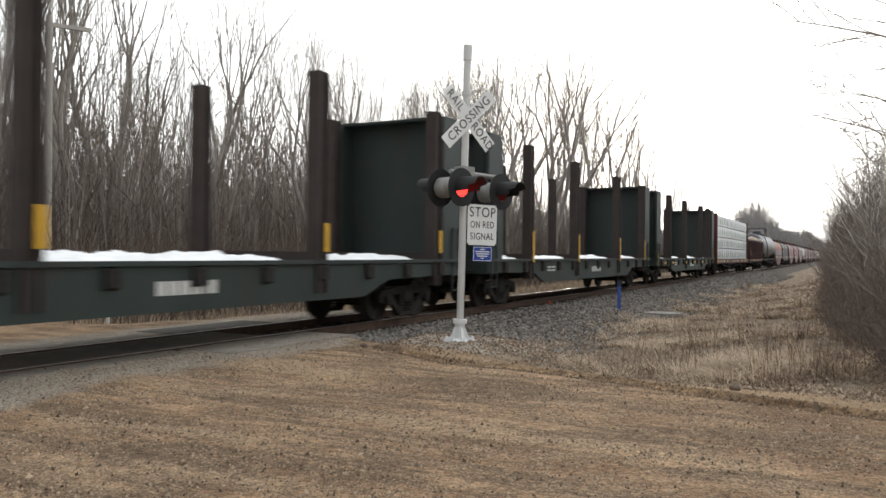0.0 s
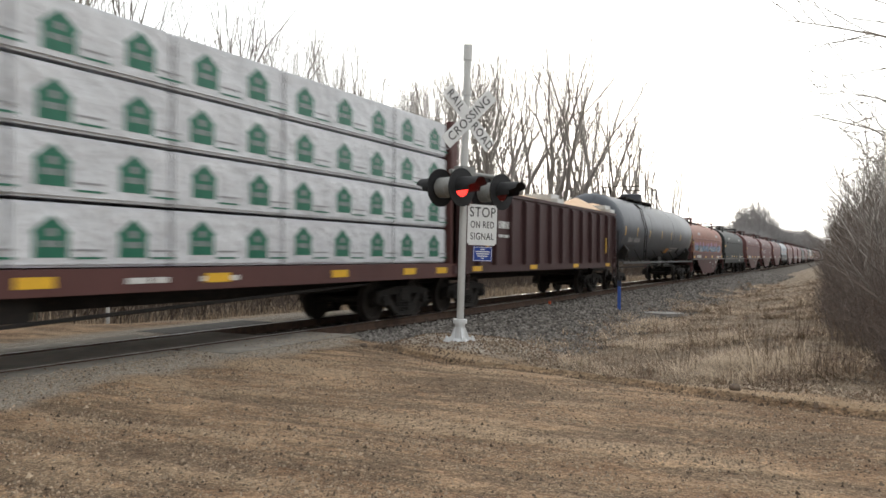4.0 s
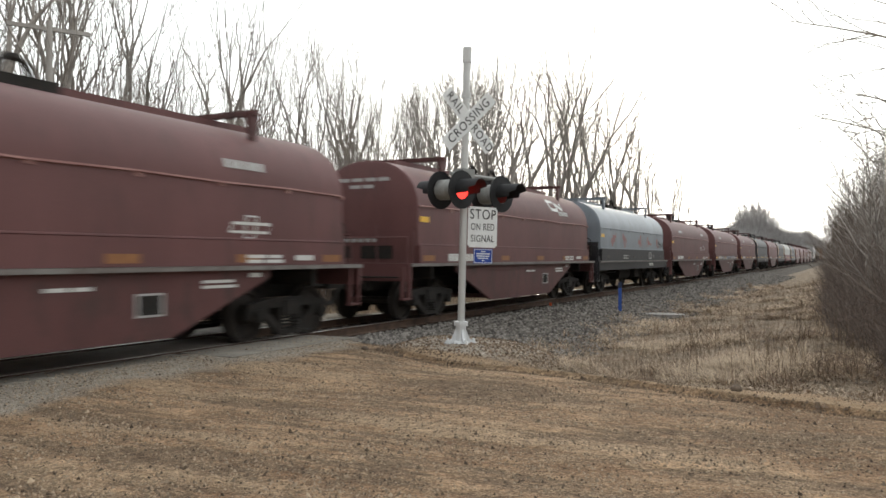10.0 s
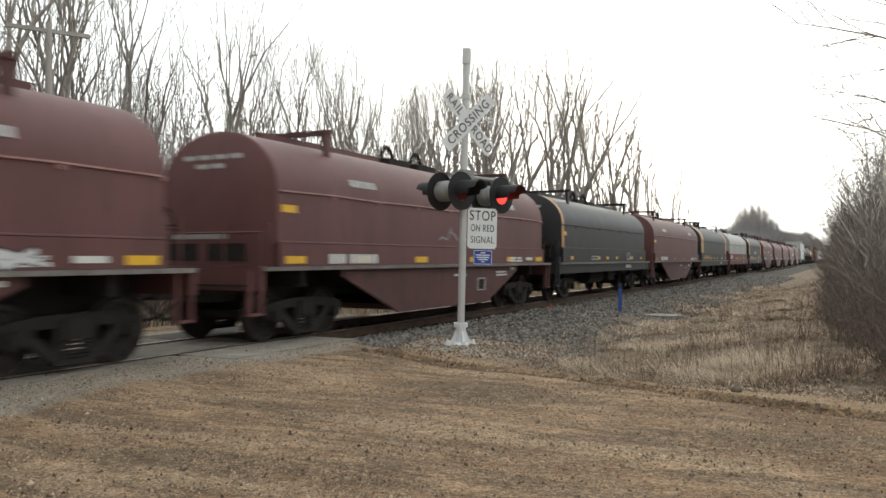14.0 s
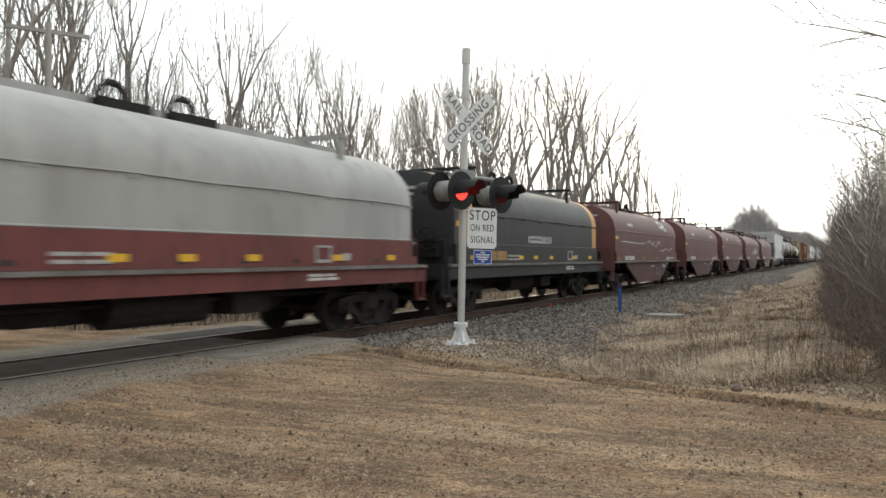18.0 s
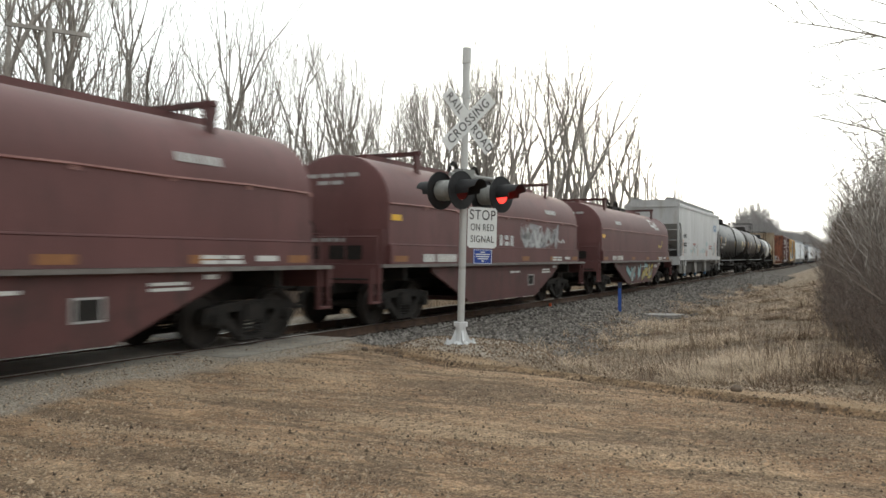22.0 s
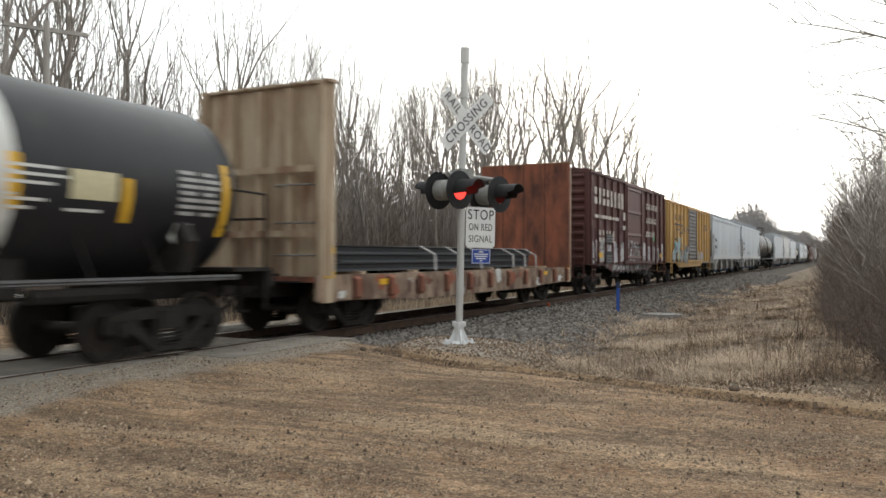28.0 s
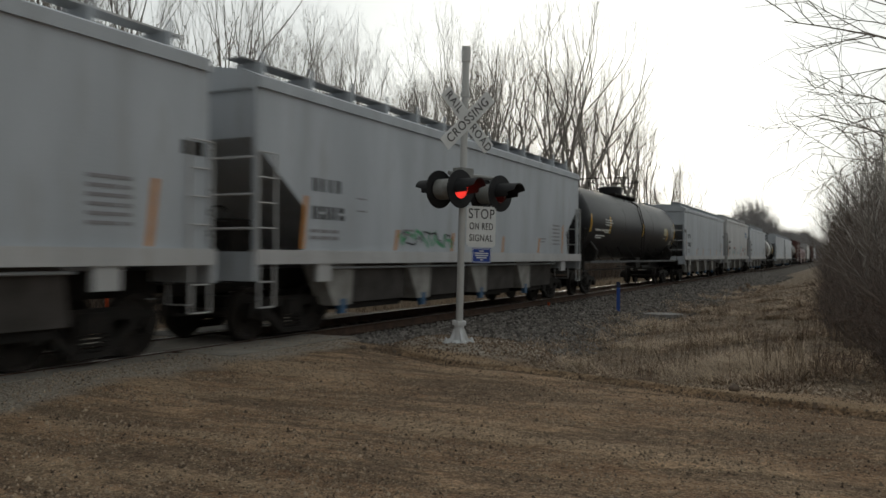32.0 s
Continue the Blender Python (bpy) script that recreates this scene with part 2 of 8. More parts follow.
def _side_frame(bm):
    """Cast side frame: top chord, slanting tension members, columns, spring nest, bearing ends; open between them."""
    prism_x(bm, [(-1.14, 0.58), (1.14, 0.58), (1.12, 0.66), (0.85, 0.70), (0.40, 0.75), (-0.40, 0.75), (-0.85, 0.70), (-1.12, 0.66)], -0.07, 0.07)
    for s in (-1, 1):
        prism_x(bm, [(s * 1.14, 0.585), (s * 1.14, 0.42), (s * 0.96, 0.36), (s * 0.86, 0.42), (s * 0.70, 0.42), (s * 0.34, 0.12), (s * 0.26, 0.12), (s * 0.26, 0.24), (s * 0.58, 0.50), (s * 0.58, 0.585)][::s], -0.06, 0.06)
        box(bm, -0.07, 0.08, 0.25 * s - 0.05, 0.25 * s + 0.05, 0.14, 0.62)
        rod(bm, (0.03, 0.89 * s, 0.46), (0.14, 0.89 * s, 0.46), 0.115, 12)
        rod(bm, (0.14, 0.89 * s, 0.46), (0.16, 0.89 * s, 0.46), 0.06, 8)
        box(bm, -0.05, 0.05, 0.89 * s - 0.14, 0.89 * s + 0.14, 0.52, 0.60)
    box(bm, -0.09, 0.09, -0.34, 0.34, 0.10, 0.18)
    for k in (-0.13, 0, 0.13):
        for i in range(5):
            rod(bm, (0.06, k, 0.19 + 0.06 * i), (0.06, k, 0.225 + 0.06 * i), 0.062, 8)
    box(bm, -0.08, 0.10, -0.20, 0.20, 0.50, 0.60)


def _wheelset(bm):
    rod(bm, (-1.0, 0, 0), (1.0, 0, 0), 0.08, 8)
    for s in (-1, 1):
        n = 20
        ring = lambda x, r: [(x, r * math.cos(2 * math.pi * i / n), r * math.sin(2 * math.pi * i / n)) for i in range(n)]
        solid(bm, [ring(s * 0.68, 0.485), ring(s * 0.705, 0.485), ring(s * 0.715, 0.457), ring(s * 0.815, 0.452),
                   ring(s * 0.815, 0.39), ring(s * 0.775, 0.36), ring(s * 0.775, 0.17), ring(s * 0.83, 0.14)])


WHEELSETS = []


def truck(parent, y):
    t = link_mesh("truck", shared("truck_bolster", lambda bm: (box(bm, -1.1, 1.1, -0.2, 0.2, 0.42, 0.7),
                                                              box(bm, -0.3, 0.3, -0.5, 0.5, 0.3, 0.5)), M_UNDER),
                  parent, pose(0, y, -LIFT))
    for s in (-1, 1):
        link_mesh("side_frame", shared("side_frame", _side_frame, M_UNDER), t, pose(0.99 * s, 0, 0, 0, 0, 0 if s > 0 else 180))
        w = link_mesh("wheelset", shared("wheelset", _wheelset, M_WHEEL, True), t, pose(0, 0.89 * s, 0.457))
        WHEELSETS.append((w, y + 0.89 * s))
    return t


def coupler(parent, y, s):
    def go(bm):
        box(bm, -0.09, 0.09, 0, 0.75, 0.78, 0.98)
        prism(bm, [(-0.16, 0.72), (0.16, 0.72), (0.2, 0.88), (0.16, 1.04), (-0.16, 1.04)], 0.72, 1.02)
        rod(bm, (0.3, 0.0, 0.8), (0.25, 0.55, 0.42), 0.03, 6)      # air hose
        rod(bm, (0.25, 0.55, 0.42), (0.1, 1.0, 0.40), 0.03, 6)
        rod(bm, (-1.2, 0.1, 0.95), (1.2, 0.1, 0.95), 0.02, 5)      # uncoupling lever
    return link_mesh("coupler", shared("coupler", go, M_UNDER), parent, pose(0, y, -0.14, 0, 0, 0 if s > 0 else 180))


def undergear(car, half, centres, pitch):
    for s in (-1, 1):
        truck(car, s * centres)
        coupler(car, s * half, s)


def brake_wheel(parent, x, y, z):
    def go(bm):
        n = 16
        for i in range(n):
            a, b = 2 * math.pi * i / n, 2 * math.pi * (i + 1) / n
            rod(bm, (0.28 * math.cos(a), 0, 0.28 * math.sin(a)), (0.28 * math.cos(b), 0, 0.28 * math.sin(b)), 0.02, 5)
        for i in range(5):
            a = 2 * math.pi * i / 5
            rod(bm, (0, 0, 0), (0.28 * math.cos(a), 0, 0.28 * math.sin(a)), 0.014, 5)
        rod(bm, (0, 0, 0), (0, 0.2, 0), 0.05, 6)
    link_mesh("brake_wheel", shared("brake_wheel", go, M_UNDER), parent, pose(x, y, z))


def ladder(parent, x, y, z0, z1, material, w=0.42, axis="y"):
    """Two stiles and rungs, standing in the side plane (axis y) or across the end (axis x)."""
    bm = B()
    P = (lambda a, z: (x, y + a, z)) if axis == "y" else (lambda a, z: (x + a, y, z))
    for a in (-w / 2, w / 2):
        rod(bm, P(a, z0), P(a, z1), 0.022, 5)
    n = max(2, round((z1 - z0) / 0.4))
    for i in range(n + 1):
        z = z0 + (z1 - z0) * i / n
        rod(bm, P(-w / 2, z), P(w / 2, z), 0.014, 5)
    return part("ladder", bm, material, parent)


def bars(parent, name, x, y, z, widths, h, material, gap=0.06):
    """A line of stencilled marks as plain bars on the side facing +x; a negative width is a space."""
    for w in widths:
        if w > 0:
            me = shared("bar_%.2f_%.2f_%s" % (w, h, material.name), lambda bm: box(bm, 0, 0.004, 0, w, 0, h), material)
            link_mesh(name, me, parent, pose(x, y, z))
            y += w + gap
        else:
            y -= w


def stripes(parent, x, z, ys, w, h, material, name="reflector"):
    me = shared("reflector_%.2f_%.2f_%s" % (w, h, material.name),
                lambda bm: box(bm, 0, 0.005, -w / 2, w / 2, 0, h), material)
    for y in ys:
        link_mesh(name, me, parent, pose(x, y, z))


def blob(bm, x, y, z, ry, rz, rnd, n=12, jag=0.35):
    pts = []
    for i in range(n):
        a = 2 * math.pi * i / n
        r = 1 + jag * (rnd.random() - 0.5) * 2
        pts.append((x, y + ry * r * math.cos(a), z + rz * r * math.sin(a)))
    vs = [bm.verts.new(p) for p in pts]
    bm.faces.new(vs)


def ribbon(bm, pts, x, r):
    """A flat painted stroke of half-width r along (y, z) points, thicker in its middle, with square ends."""
    n = len(pts)
    vs = []
    for i, p in enumerate(pts):
        d = Vector(pts[min(i + 1, n - 1)]) - Vector(pts[max(i - 1, 0)])
        d = d.normalized() if d.length > 1e-5 else Vector((1, 0))
        k = r * (0.8 + 0.35 * math.sin(math.pi * i / (n - 1)))
        e = d * (r * 0.6) * (-1 if i == 0 else 1 if i == n - 1 else 0)
        vs.append((bm.verts.new((x, p[0] + e.x - d.y * k, p[1] + e.y + d.x * k)), bm.verts.new((x, p[0] + e.x + d.y * k, p[1] + e.y - d.x * k))))
    for a, b in zip(vs, vs[1:]):
        bm.faces.new((a[0], a[1], b[1], b[0]))


def bubble(parent, x, y0, y1, z0, z1, cols, outline, seed, n=6, slant=0.2, holes=2):
    """A row of sprayed, interlocking stroke shapes that spell nothing: outline, fill and a thin shine, each a part."""
    rnd = random.Random(seed)
    w, h = (y1 - y0) / n, z1 - z0
    for j in range(n):
        yc, wide, tall = y0 + w * j, w * rnd.uniform(0.9, 1.7), h * rnd.uniform(0.7, 1.08)
        lean = slant + rnd.uniform(-0.4, 0.4)
        pts, up = [], rnd.random() < 0.5
        for i in range(rnd.randrange(4, 7)):    # a zigzag that wanders and doubles back
            b = (rnd.uniform(0.6, 1.0) if up else rnd.uniform(0.0, 0.35)) if rnd.random() < 0.8 else rnd.random()
            a, up = rnd.uniform(-0.15, 1.15), not up
            pts.append((yc + a * wide + lean * (b - 0.5) * tall, z0 + b * tall))
        fine = [tuple(Vector(p).lerp(Vector(q), f)) for p, q in zip(pts, pts[1:]) for f in (0, 0.5)] + [pts[-1]]
        r = min(w, h) * rnd.uniform(0.13, 0.19)
        q = 0.0004 * (j % 4)
        for k, (f, m_) in enumerate(((1.5, M_GRAF[outline]), (1.0, M_GRAF[cols[j % len(cols)]]), (0.16, M_GRAF["white"]))):
            if k == 2 and holes == 0:
                continue
            bm = B()
            ribbon(bm, fine if k < 2 else fine[1:-1], x + 0.0016 * k + q, r * f)
            part("graffiti_patch", bm, m_, parent)


def wash(parent, x, y0, y1, z0, z1, cols, seed, n):
    """A row of tall sprayed fills with domed tops, broken by dark strokes and bare gaps."""
    rnd = random.Random(seed)
    w = (y1 - y0) / n
    for j in range(n):
        a, b = y0 + w * (j + rnd.uniform(-0.03, 0.06)), y0 + w * (j + rnd.uniform(0.93, 1.06))
        low, high = z0 + (z1 - z0) * rnd.uniform(0, 0.1), z0 + (z1 - z0) * rnd.uniform(0.72, 1.0)
        r, tilt = (b - a) / 2, rnd.uniform(-0.10, 0.16)
        ring = [(a, low), (b, low + rnd.uniform(-0.03, 0.08))]
        for k in range(7):
            q = math.pi * k / 6
            ring.append(((a + b) / 2 + tilt + r * math.cos(q), high - 0.28 * r + 0.28 * r * math.sin(q) * rnd.uniform(0.7, 1.3)))
        bm = B()
        bm.faces.new([bm.verts.new((x + 0.0003 * (j % 3), y, z)) for y, z in ring])
        part("graffiti_patch", bm, M_GRAF[cols[j % len(cols)]], parent)
        for k in range(3):                      # dark edges, cuts and a bare notch
            bm = B()
            zc, yc = rnd.uniform(low, high), rnd.uniform(a, b)
            pts = [(yc + rnd.uniform(-0.5, 0.5) * (b - a), zc + rnd.uniform(-0.3, 0.3)) for _ in range(4)]
            pts.sort(key=lambda p: p[k % 2])
            ribbon(bm, pts, x + 0.0016 + 0.0004 * k, rnd.uniform(0.018, 0.05))
            part("graffiti_patch", bm, M_GRAF[("black", "brown", "grey")[k]], parent)


def glyphs(parent, x, y, z, n, w, h, material, gap, seed=1, stroke=0.28):
    """A line of broken stencil marks: upright bars with a cross bar, spelling nothing."""
    rnd = random.Random(seed)
    t = w * stroke
    for i in range(n):
        k = rnd.randrange(3)
        bits = (((0, 0.42, 0, 1), (0.62, 1, 0, 1)), ((0, 1, 0, 0.40), (0, 0.85, 0.58, 1)), ((0.1, 0.75, 0, 1),))[k]
        for a, b, c, d in bits:
            me = shared("mark_%d_%.2f_%.2f_%.2f_%s" % (k, a, w, h, material.name) + "_%.2f" % c, lambda bm: box(bm, 0, 0.004, a * w, b * w, c * h, d * h), material)
            link_mesh("stencil", me, parent, pose(x, y, z))
        y += w + gap


def tag_line(parent, x, y0, y1, z, h, col, seed, n=16, r=0.028):
    """A thin sprayed scrawl, one unbroken ribbon."""
    rnd = random.Random(seed)
    pts = [Vector((y0 + (y1 - y0) * i / n + rnd.uniform(-.6, .6) * (y1 - y0) / n, z + h * rnd.random())) for i in range(n + 1)]
    bm = B()
    vs = []
    for i, p in enumerate(pts):
        d = pts[min(i + 1, n)] - pts[max(i - 1, 0)]
        d = Vector((-d.y, d.x)).normalized() * r if d.length > 1e-4 else Vector((0, r))
        vs.append((bm.verts.new((x, p.x + d.x, p.y + d.y)), bm.verts.new((x, p.x - d.x, p.y - d.y))))
    for a, b in zip(vs, vs[1:]):
        bm.faces.new((a[0], a[1], b[1], b[0]))
    part("graffiti", bm, M_GRAF[col], parent, col + " sprayed scrawl")


# ---- train: coil cars ----
def hood_x(z, w=1.36, z1=2.42, top=3.52, flat=0.95):
    s = min(1.0, max(0.0, (z - z1) / (top - z1))) ** (1 / flat)
    return w * math.sqrt(1 - s * s) ** flat


def shoulder_strip(bm, y0, z0, y1, z1, t):
    """A painted stroke lying on the round shoulder of a hood."""
    n = 6
    vs = []
    for i in range(n + 1):
        y, z = y0 + (y1 - y0) * i / n, z0 + (z1 - z0) * i / n
        d = Vector((y1 - y0, z1 - z0)).normalized()
        for k in (-1, 1):
            yy, zz = y - d.y * t * k / 2, z + d.x * t * k / 2
            vs.append(bm.verts.new((hood_x(zz) + 0.012, yy, zz + 0.008)))
    for i in range(n):
        bm.faces.new((vs[2 * i], vs[2 * i + 2], vs[2 * i + 3], vs[2 * i + 1]))


def arch(w, z0, z1, top, n=10, flat=0.95):
    """Hood outline: upright sides to z1, then a round roof up to top."""
    pts = [(w, z0)]
    for i in range(2 * n + 1):
        a = math.pi * i / (2 * n)
        c, s = math.cos(a), math.sin(a)
        pts.append((w * math.copysign(abs(c) ** flat, c), z1 + (top - z1) * s ** flat if s > 0 else z1))
    pts.append((-w, z0))
    return pts


def coil_car(label, hood_mat, body_mat, sill="deep", L=14.7, bands=(), stripe=M_YELLOW, hood_len=None, hood_z=1.50, top=3.52):
    car = thing("coil_car", label, "freight car", "freight train cars")
    H = L / 2
    hl = (hood_len or L - 0.9) / 2
    bm = B()                                  # hood, with bulged side and a rolled lip
    prof = arch(1.36, hood_z, 2.42, top)
    small = arch(1.27, hood_z, 2.38, top - 0.07)
    solid(bm, [[(x, y, z) for x, z in pr] for pr, y in ((small, -hl - 0.0), (prof, -hl + 0.05), (prof, hl - 0.05), (small, hl))])
    hood = part("hood", bm, hood_mat, car, smooth=True)
    for s in (-1, 1):                         # side seam rails
        bm = B()
        k = 8
        for i in range(k):
            a, b = -hl + 0.1 + (2 * hl - 0.2) * i / k, -hl + 0.1 + (2 * hl - 0.2) * (i + 1) / k
            rod(bm, (1.375 * s, a, 2.42 + 0.02 * (i % 2)), (1.375 * s, b, 2.42 + 0.02 * ((i + 1) % 2)), 0.022, 5)
            box(bm, 1.36 * s - 0.03, 1.36 * s + 0.03, b - 0.05, b + 0.05, 2.36, 2.42)
        part("seam_rail", bm, M_SEAM if hood_mat in (M_RED, M_ORANGE) else hood_mat, hood)
    for s in (-1, 1):                         # rolled lip at the foot of the hood
        bm = B()
        rod(bm, (1.372 * s, -hl + 0.06, hood_z + 0.04), (1.372 * s, hl - 0.06, hood_z + 0.04), 0.022, 6)
        part("lip", bm, hood_mat, hood)
    bm = B()
    box(bm, -0.09, 0.09, -hl + 1.2, hl - 1.2, top - 0.02, top + 0.14)
    part("crown_beam", bm, hood_mat, hood)
    for s in (-1, 1):                         # T-shaped stacking brackets at both ends
        bm = B()
        y = s * (hl - 2.2)
        box(bm, -1.0, 1.0, y - 0.07, y + 0.07, top + 0.16, top + 0.26)
        for x in (-0.9, 0.9):
            prism_x(bm, [(y - 0.16, top + 0.2), (y + 0.16, top + 0.2), (y + 0.05, top - 0.32), (y - 0.05, top - 0.32)], x - 0.04, x + 0.04)
        part("stacking_bracket", bm, M_SILLRED if hood_mat in (M_RED, M_ORANGE) else hood_mat, hood)
    for s in (-1, 1):                         # lifting eyes amidships
        bm = B()
        n = 10
        for i in range(n):
            a, b = math.pi * i / n, math.pi * (i + 1) / n
            P = lambda q: (0.0, s * 0.75 + 0.30 * math.cos(q), top + 0.08 + 0.36 * math.sin(q))
            rod(bm, P(a), P(b), 0.06, 6)
        box(bm, -0.35, 0.35, s * 0.75 - 0.5, s * 0.75 + 0.5, top - 0.05, top + 0.12)
        part("lifting_eye", bm, M_UNDER, hood)
    for y, w, m_ in bands:                    # painted end bands
        bm = B()
        pr = [(x * 1.006, hood_z + (z - hood_z) * 1.003) for x, z in prof]
        vs = [[bm.verts.new((x, yy, z)) for x, z in pr] for yy in (y * hl - w / 2, y * hl + w / 2)]
        for i in range(len(pr) - 1):
            bm.faces.new((vs[0][i], vs[0][i + 1], vs[1][i + 1], vs[1][i]))
        part("end_band", bm, m_, hood, "tan orange painted band", smooth=True)
    # end plates under the arch lettering
    for z, n_ in ((3.02, 4), (2.86, 2)):
        for i in range(n_):
            me = shared("end_bar", lambda bm: box(bm, 0, 0.30, -0.005, 0, 0, 0.08), M_GREYRIM)
            link_mesh("stencil", me, hood, pose(-0.75 + 0.36 * i + (0.3 if n_ == 2 else 0), -hl - 0.003, z))
    # body
    bm = B()
    box(bm, -1.42, 1.42, -H + 0.5, H - 0.5, 1.12, hood_z + 0.02)
    part("side_band", bm, body_mat, car)
    bm = B()
    box(bm, -1.52, 1.52, -H, H, 1.05, 1.115)
    part("walkway", bm, M_GREYLINE, car, "worn grey walkway edge")
    bm = B()
    if sill == "deep":
        for s in (-1, 1):
            bm = B()
            prism_x(bm, [(-H + 2.5, 1.05), (-H + 2.5, 0.92), (-H + 4.75, 0.10), (H - 5.0, 0.10), (H - 2.75, 0.92), (H - 2.75, 1.05)],
                    1.36 * s - 0.03, 1.36 * s + 0.03)
            part("side_sill", bm, M_SILLRED, car)
        bm = B()
        box(bm, -1.3, 1.3, -H + 4.85, H - 5.1, 0.14, 0.26)
        part("belly_plate", bm, M_SILLRED, car)
    else:
        for s in (-1, 1):
            bm = B()
            box(bm, 1.40 * s - 0.05, 1.40 * s + 0.05, -H, H, 0.74, 1.05)
            box(bm, 1.30 * s - 0.05, 1.30 * s + 0.05, -H + 0.2, H - 0.2, 1.12, 1.30)
            part("side_sill", bm, body_mat, car)
    bm = B()
    box(bm, -0.32, 0.32, -H, H, 0.5, 1.05)
    sill_part = part("centre_sill", bm, M_UNDER, car)
    if sill != "deep":
        bm = B()
        prism_x(bm, [(-H + 3.2, 0.9), (-H + 4.2, 0.34), (H - 4.2, 0.34), (H - 3.2, 0.9)], -0.42, 0.42)
        part("fish_belly", bm, M_UNDER, sill_part)
        for nm, shape in (("air_reservoir", lambda bm: rod(bm, (0.7, -1.6, 0.55), (0.7, 0.4, 0.55), 0.3, 12)),
                          ("brake_valve", lambda bm: box(bm, 0.3, 1.1, 0.8, 1.7, 0.35, 0.75)),
                          ("brake_rod", lambda bm: rod(bm, (-0.8, -4.5, 0.6), (-0.8, 4.5, 0.6), 0.03, 5)),
                          ("brake_rod", lambda bm: rod(bm, (0.8, -4.5, 0.6), (0.8, 4.5, 0.6), 0.03, 5))):
            bm = B()
            shape(bm)
            part(nm, bm, M_UNDER, car)
    bearer = shared("coil_crossbearer", lambda bm: box(bm, -1.3, 1.3, -0.07, 0.07, 0.75, 1.045), M_UNDER)
    for k in range(-3, 4):
        link_mesh("crossbearer", bearer, sill_part, pose(0, k * 2.0, 0))
    for s in (-1, 1):
        bm = B()
        box(bm, -1.45, 1.45, s * H - 0.06, s * H + 0.06, 0.72, 1.12)
        for x in (-1.42, 1.42):
            box(bm, x - 0.04, x + 0.04, s * H - 0.35, s * H - 0.3, 0.35, 1.05)
            box(bm, x - 0.04, x + 0.04, s * H - 0.05, s * H, 0.35, 1.05)
            box(bm, x - 0.06, x + 0.06, s * H - 0.35, s * H, 0.32, 0.36)
        part("end_sill", bm, body_mat, car)
        bm = B()                             # handrail over the end
        y = s * (H - 0.12)
        for x in (-1.3, -0.5, 0.5, 1.3):
            rod(bm, (x, y, 1.1), (x, y, 2.0 if abs(x) < 1 else 1.7), 0.022, 5)
        rod(bm, (-1.3, y, 1.7), (1.3, y, 1.7), 0.022, 5)
        part("handrail", bm, body_mat, car)
    for s in (-1, 1):                         # stepped end plate; the openings' shade is laid on as dark panels
        bm = B()
        box(bm, -1.30, 1.30, s * (hl + 0.05) - 0.04, s * (hl + 0.05) + 0.04, 1.12, 1.86)
        ep = part("end_plate", bm, body_mat, car)
        for x in (-0.75, 0.35):
            bm = B()
            box(bm, x - 0.42, x + 0.42, s * (hl + 0.1) - 0.012, s * (hl + 0.1) + 0.012, 1.22, 1.52)
            part("end_opening", bm, M_UNDER, ep)
        for i in range(7):
            me = shared("end_digit", lambda bm: box(bm, 0, 0.13, -0.003, 0.003, 0, 0.10), M_GREYRIM)
            link_mesh("stencil", me, ep, pose(-0.9 + 0.19 * i, s * (hl + 0.096), 1.60))
        bm = B()                             # end clutter: angle cock, pipes, step
        rod(bm, (-1.2, s * (H - 0.02), 0.95), (1.2, s * (H - 0.02), 1.02), 0.025, 5)
        if sill != "deep" or s > 0:
            rod(bm, (0.5, s * (H - 0.05), 1.0), (0.5, s * (H - 0.05), 1.9), 0.02, 5)
            box(bm, 0.55, 1.05, s * (H - 0.25) - 0.12, s * (H - 0.25) + 0.12, 1.3, 1.75)
        part("end_piping", bm, M_UNDER, car)
    bm = B()
    box(bm, 1.362, 1.368, -hl + 0.16, -hl + 0.60, 2.06, 2.19)
    part("warning_plate", bm, M_YELLOW, hood, "small yellow plate")
    brake_wheel(car, 0.85, (H - 0.05) if sill == "deep" else (-H + 0.05), 1.75)
    if sill == "deep":
        stripes(car, 1.42, 1.17, (-H + 0.95, -H + 3.2, -1.6, 1.4, 4.0, H - 0.95), 0.6, 0.13, stripe)
        bm = B()                             # placard box with a pale rim
        box(bm, 1.385, 1.40, H - 5.7, H - 5.18, 0.42, 0.45), box(bm, 1.385, 1.40, H - 5.7, H - 5.18, 0.72, 0.75)
        box(bm, 1.385, 1.40, H - 5.7, H - 5.65, 0.45, 0.72), box(bm, 1.385, 1.40, H - 5.23, H - 5.18, 0.45, 0.72)
        rim = part("placard_rim", bm, M_GREYRIM, car, "pale rim of a placard holder")
        bm = B()
        box(bm, 1.385, 1.392, H - 5.65, H - 5.23, 0.45, 0.72)
        part("placard", bm, M_UNDER, rim)
        bars(car, "stencil", 1.395, H - 4.4, 0.86, [0.72], 0.045, M_WHITE)
        bars(car, "stencil", 1.395, H - 4.4, 0.78, [0.78], 0.045, M_WHITE)
        bars(car, "stencil", 1.395, H - 3.3, 0.93, [0.28], 0.07, M_WHITE)
        bars(car, "stencil", 1.395, 0.2, 0.82, [0.35, 0.3], 0.05, M_WHITE)
    else:
        stripes(car, 1.425, 1.22, (-H + 1.5, -1.9, -0.6, 0.9, 3.4, H - 1.5), 0.34, 0.11, stripe)
        bm = B()                             # pale window box and cable clips on the band
        box(bm, 1.42, 1.45, H - 4.3, H - 4.25, 1.18, 1.50), box(bm, 1.42, 1.45, H - 3.85, H - 3.80, 1.18, 1.50)
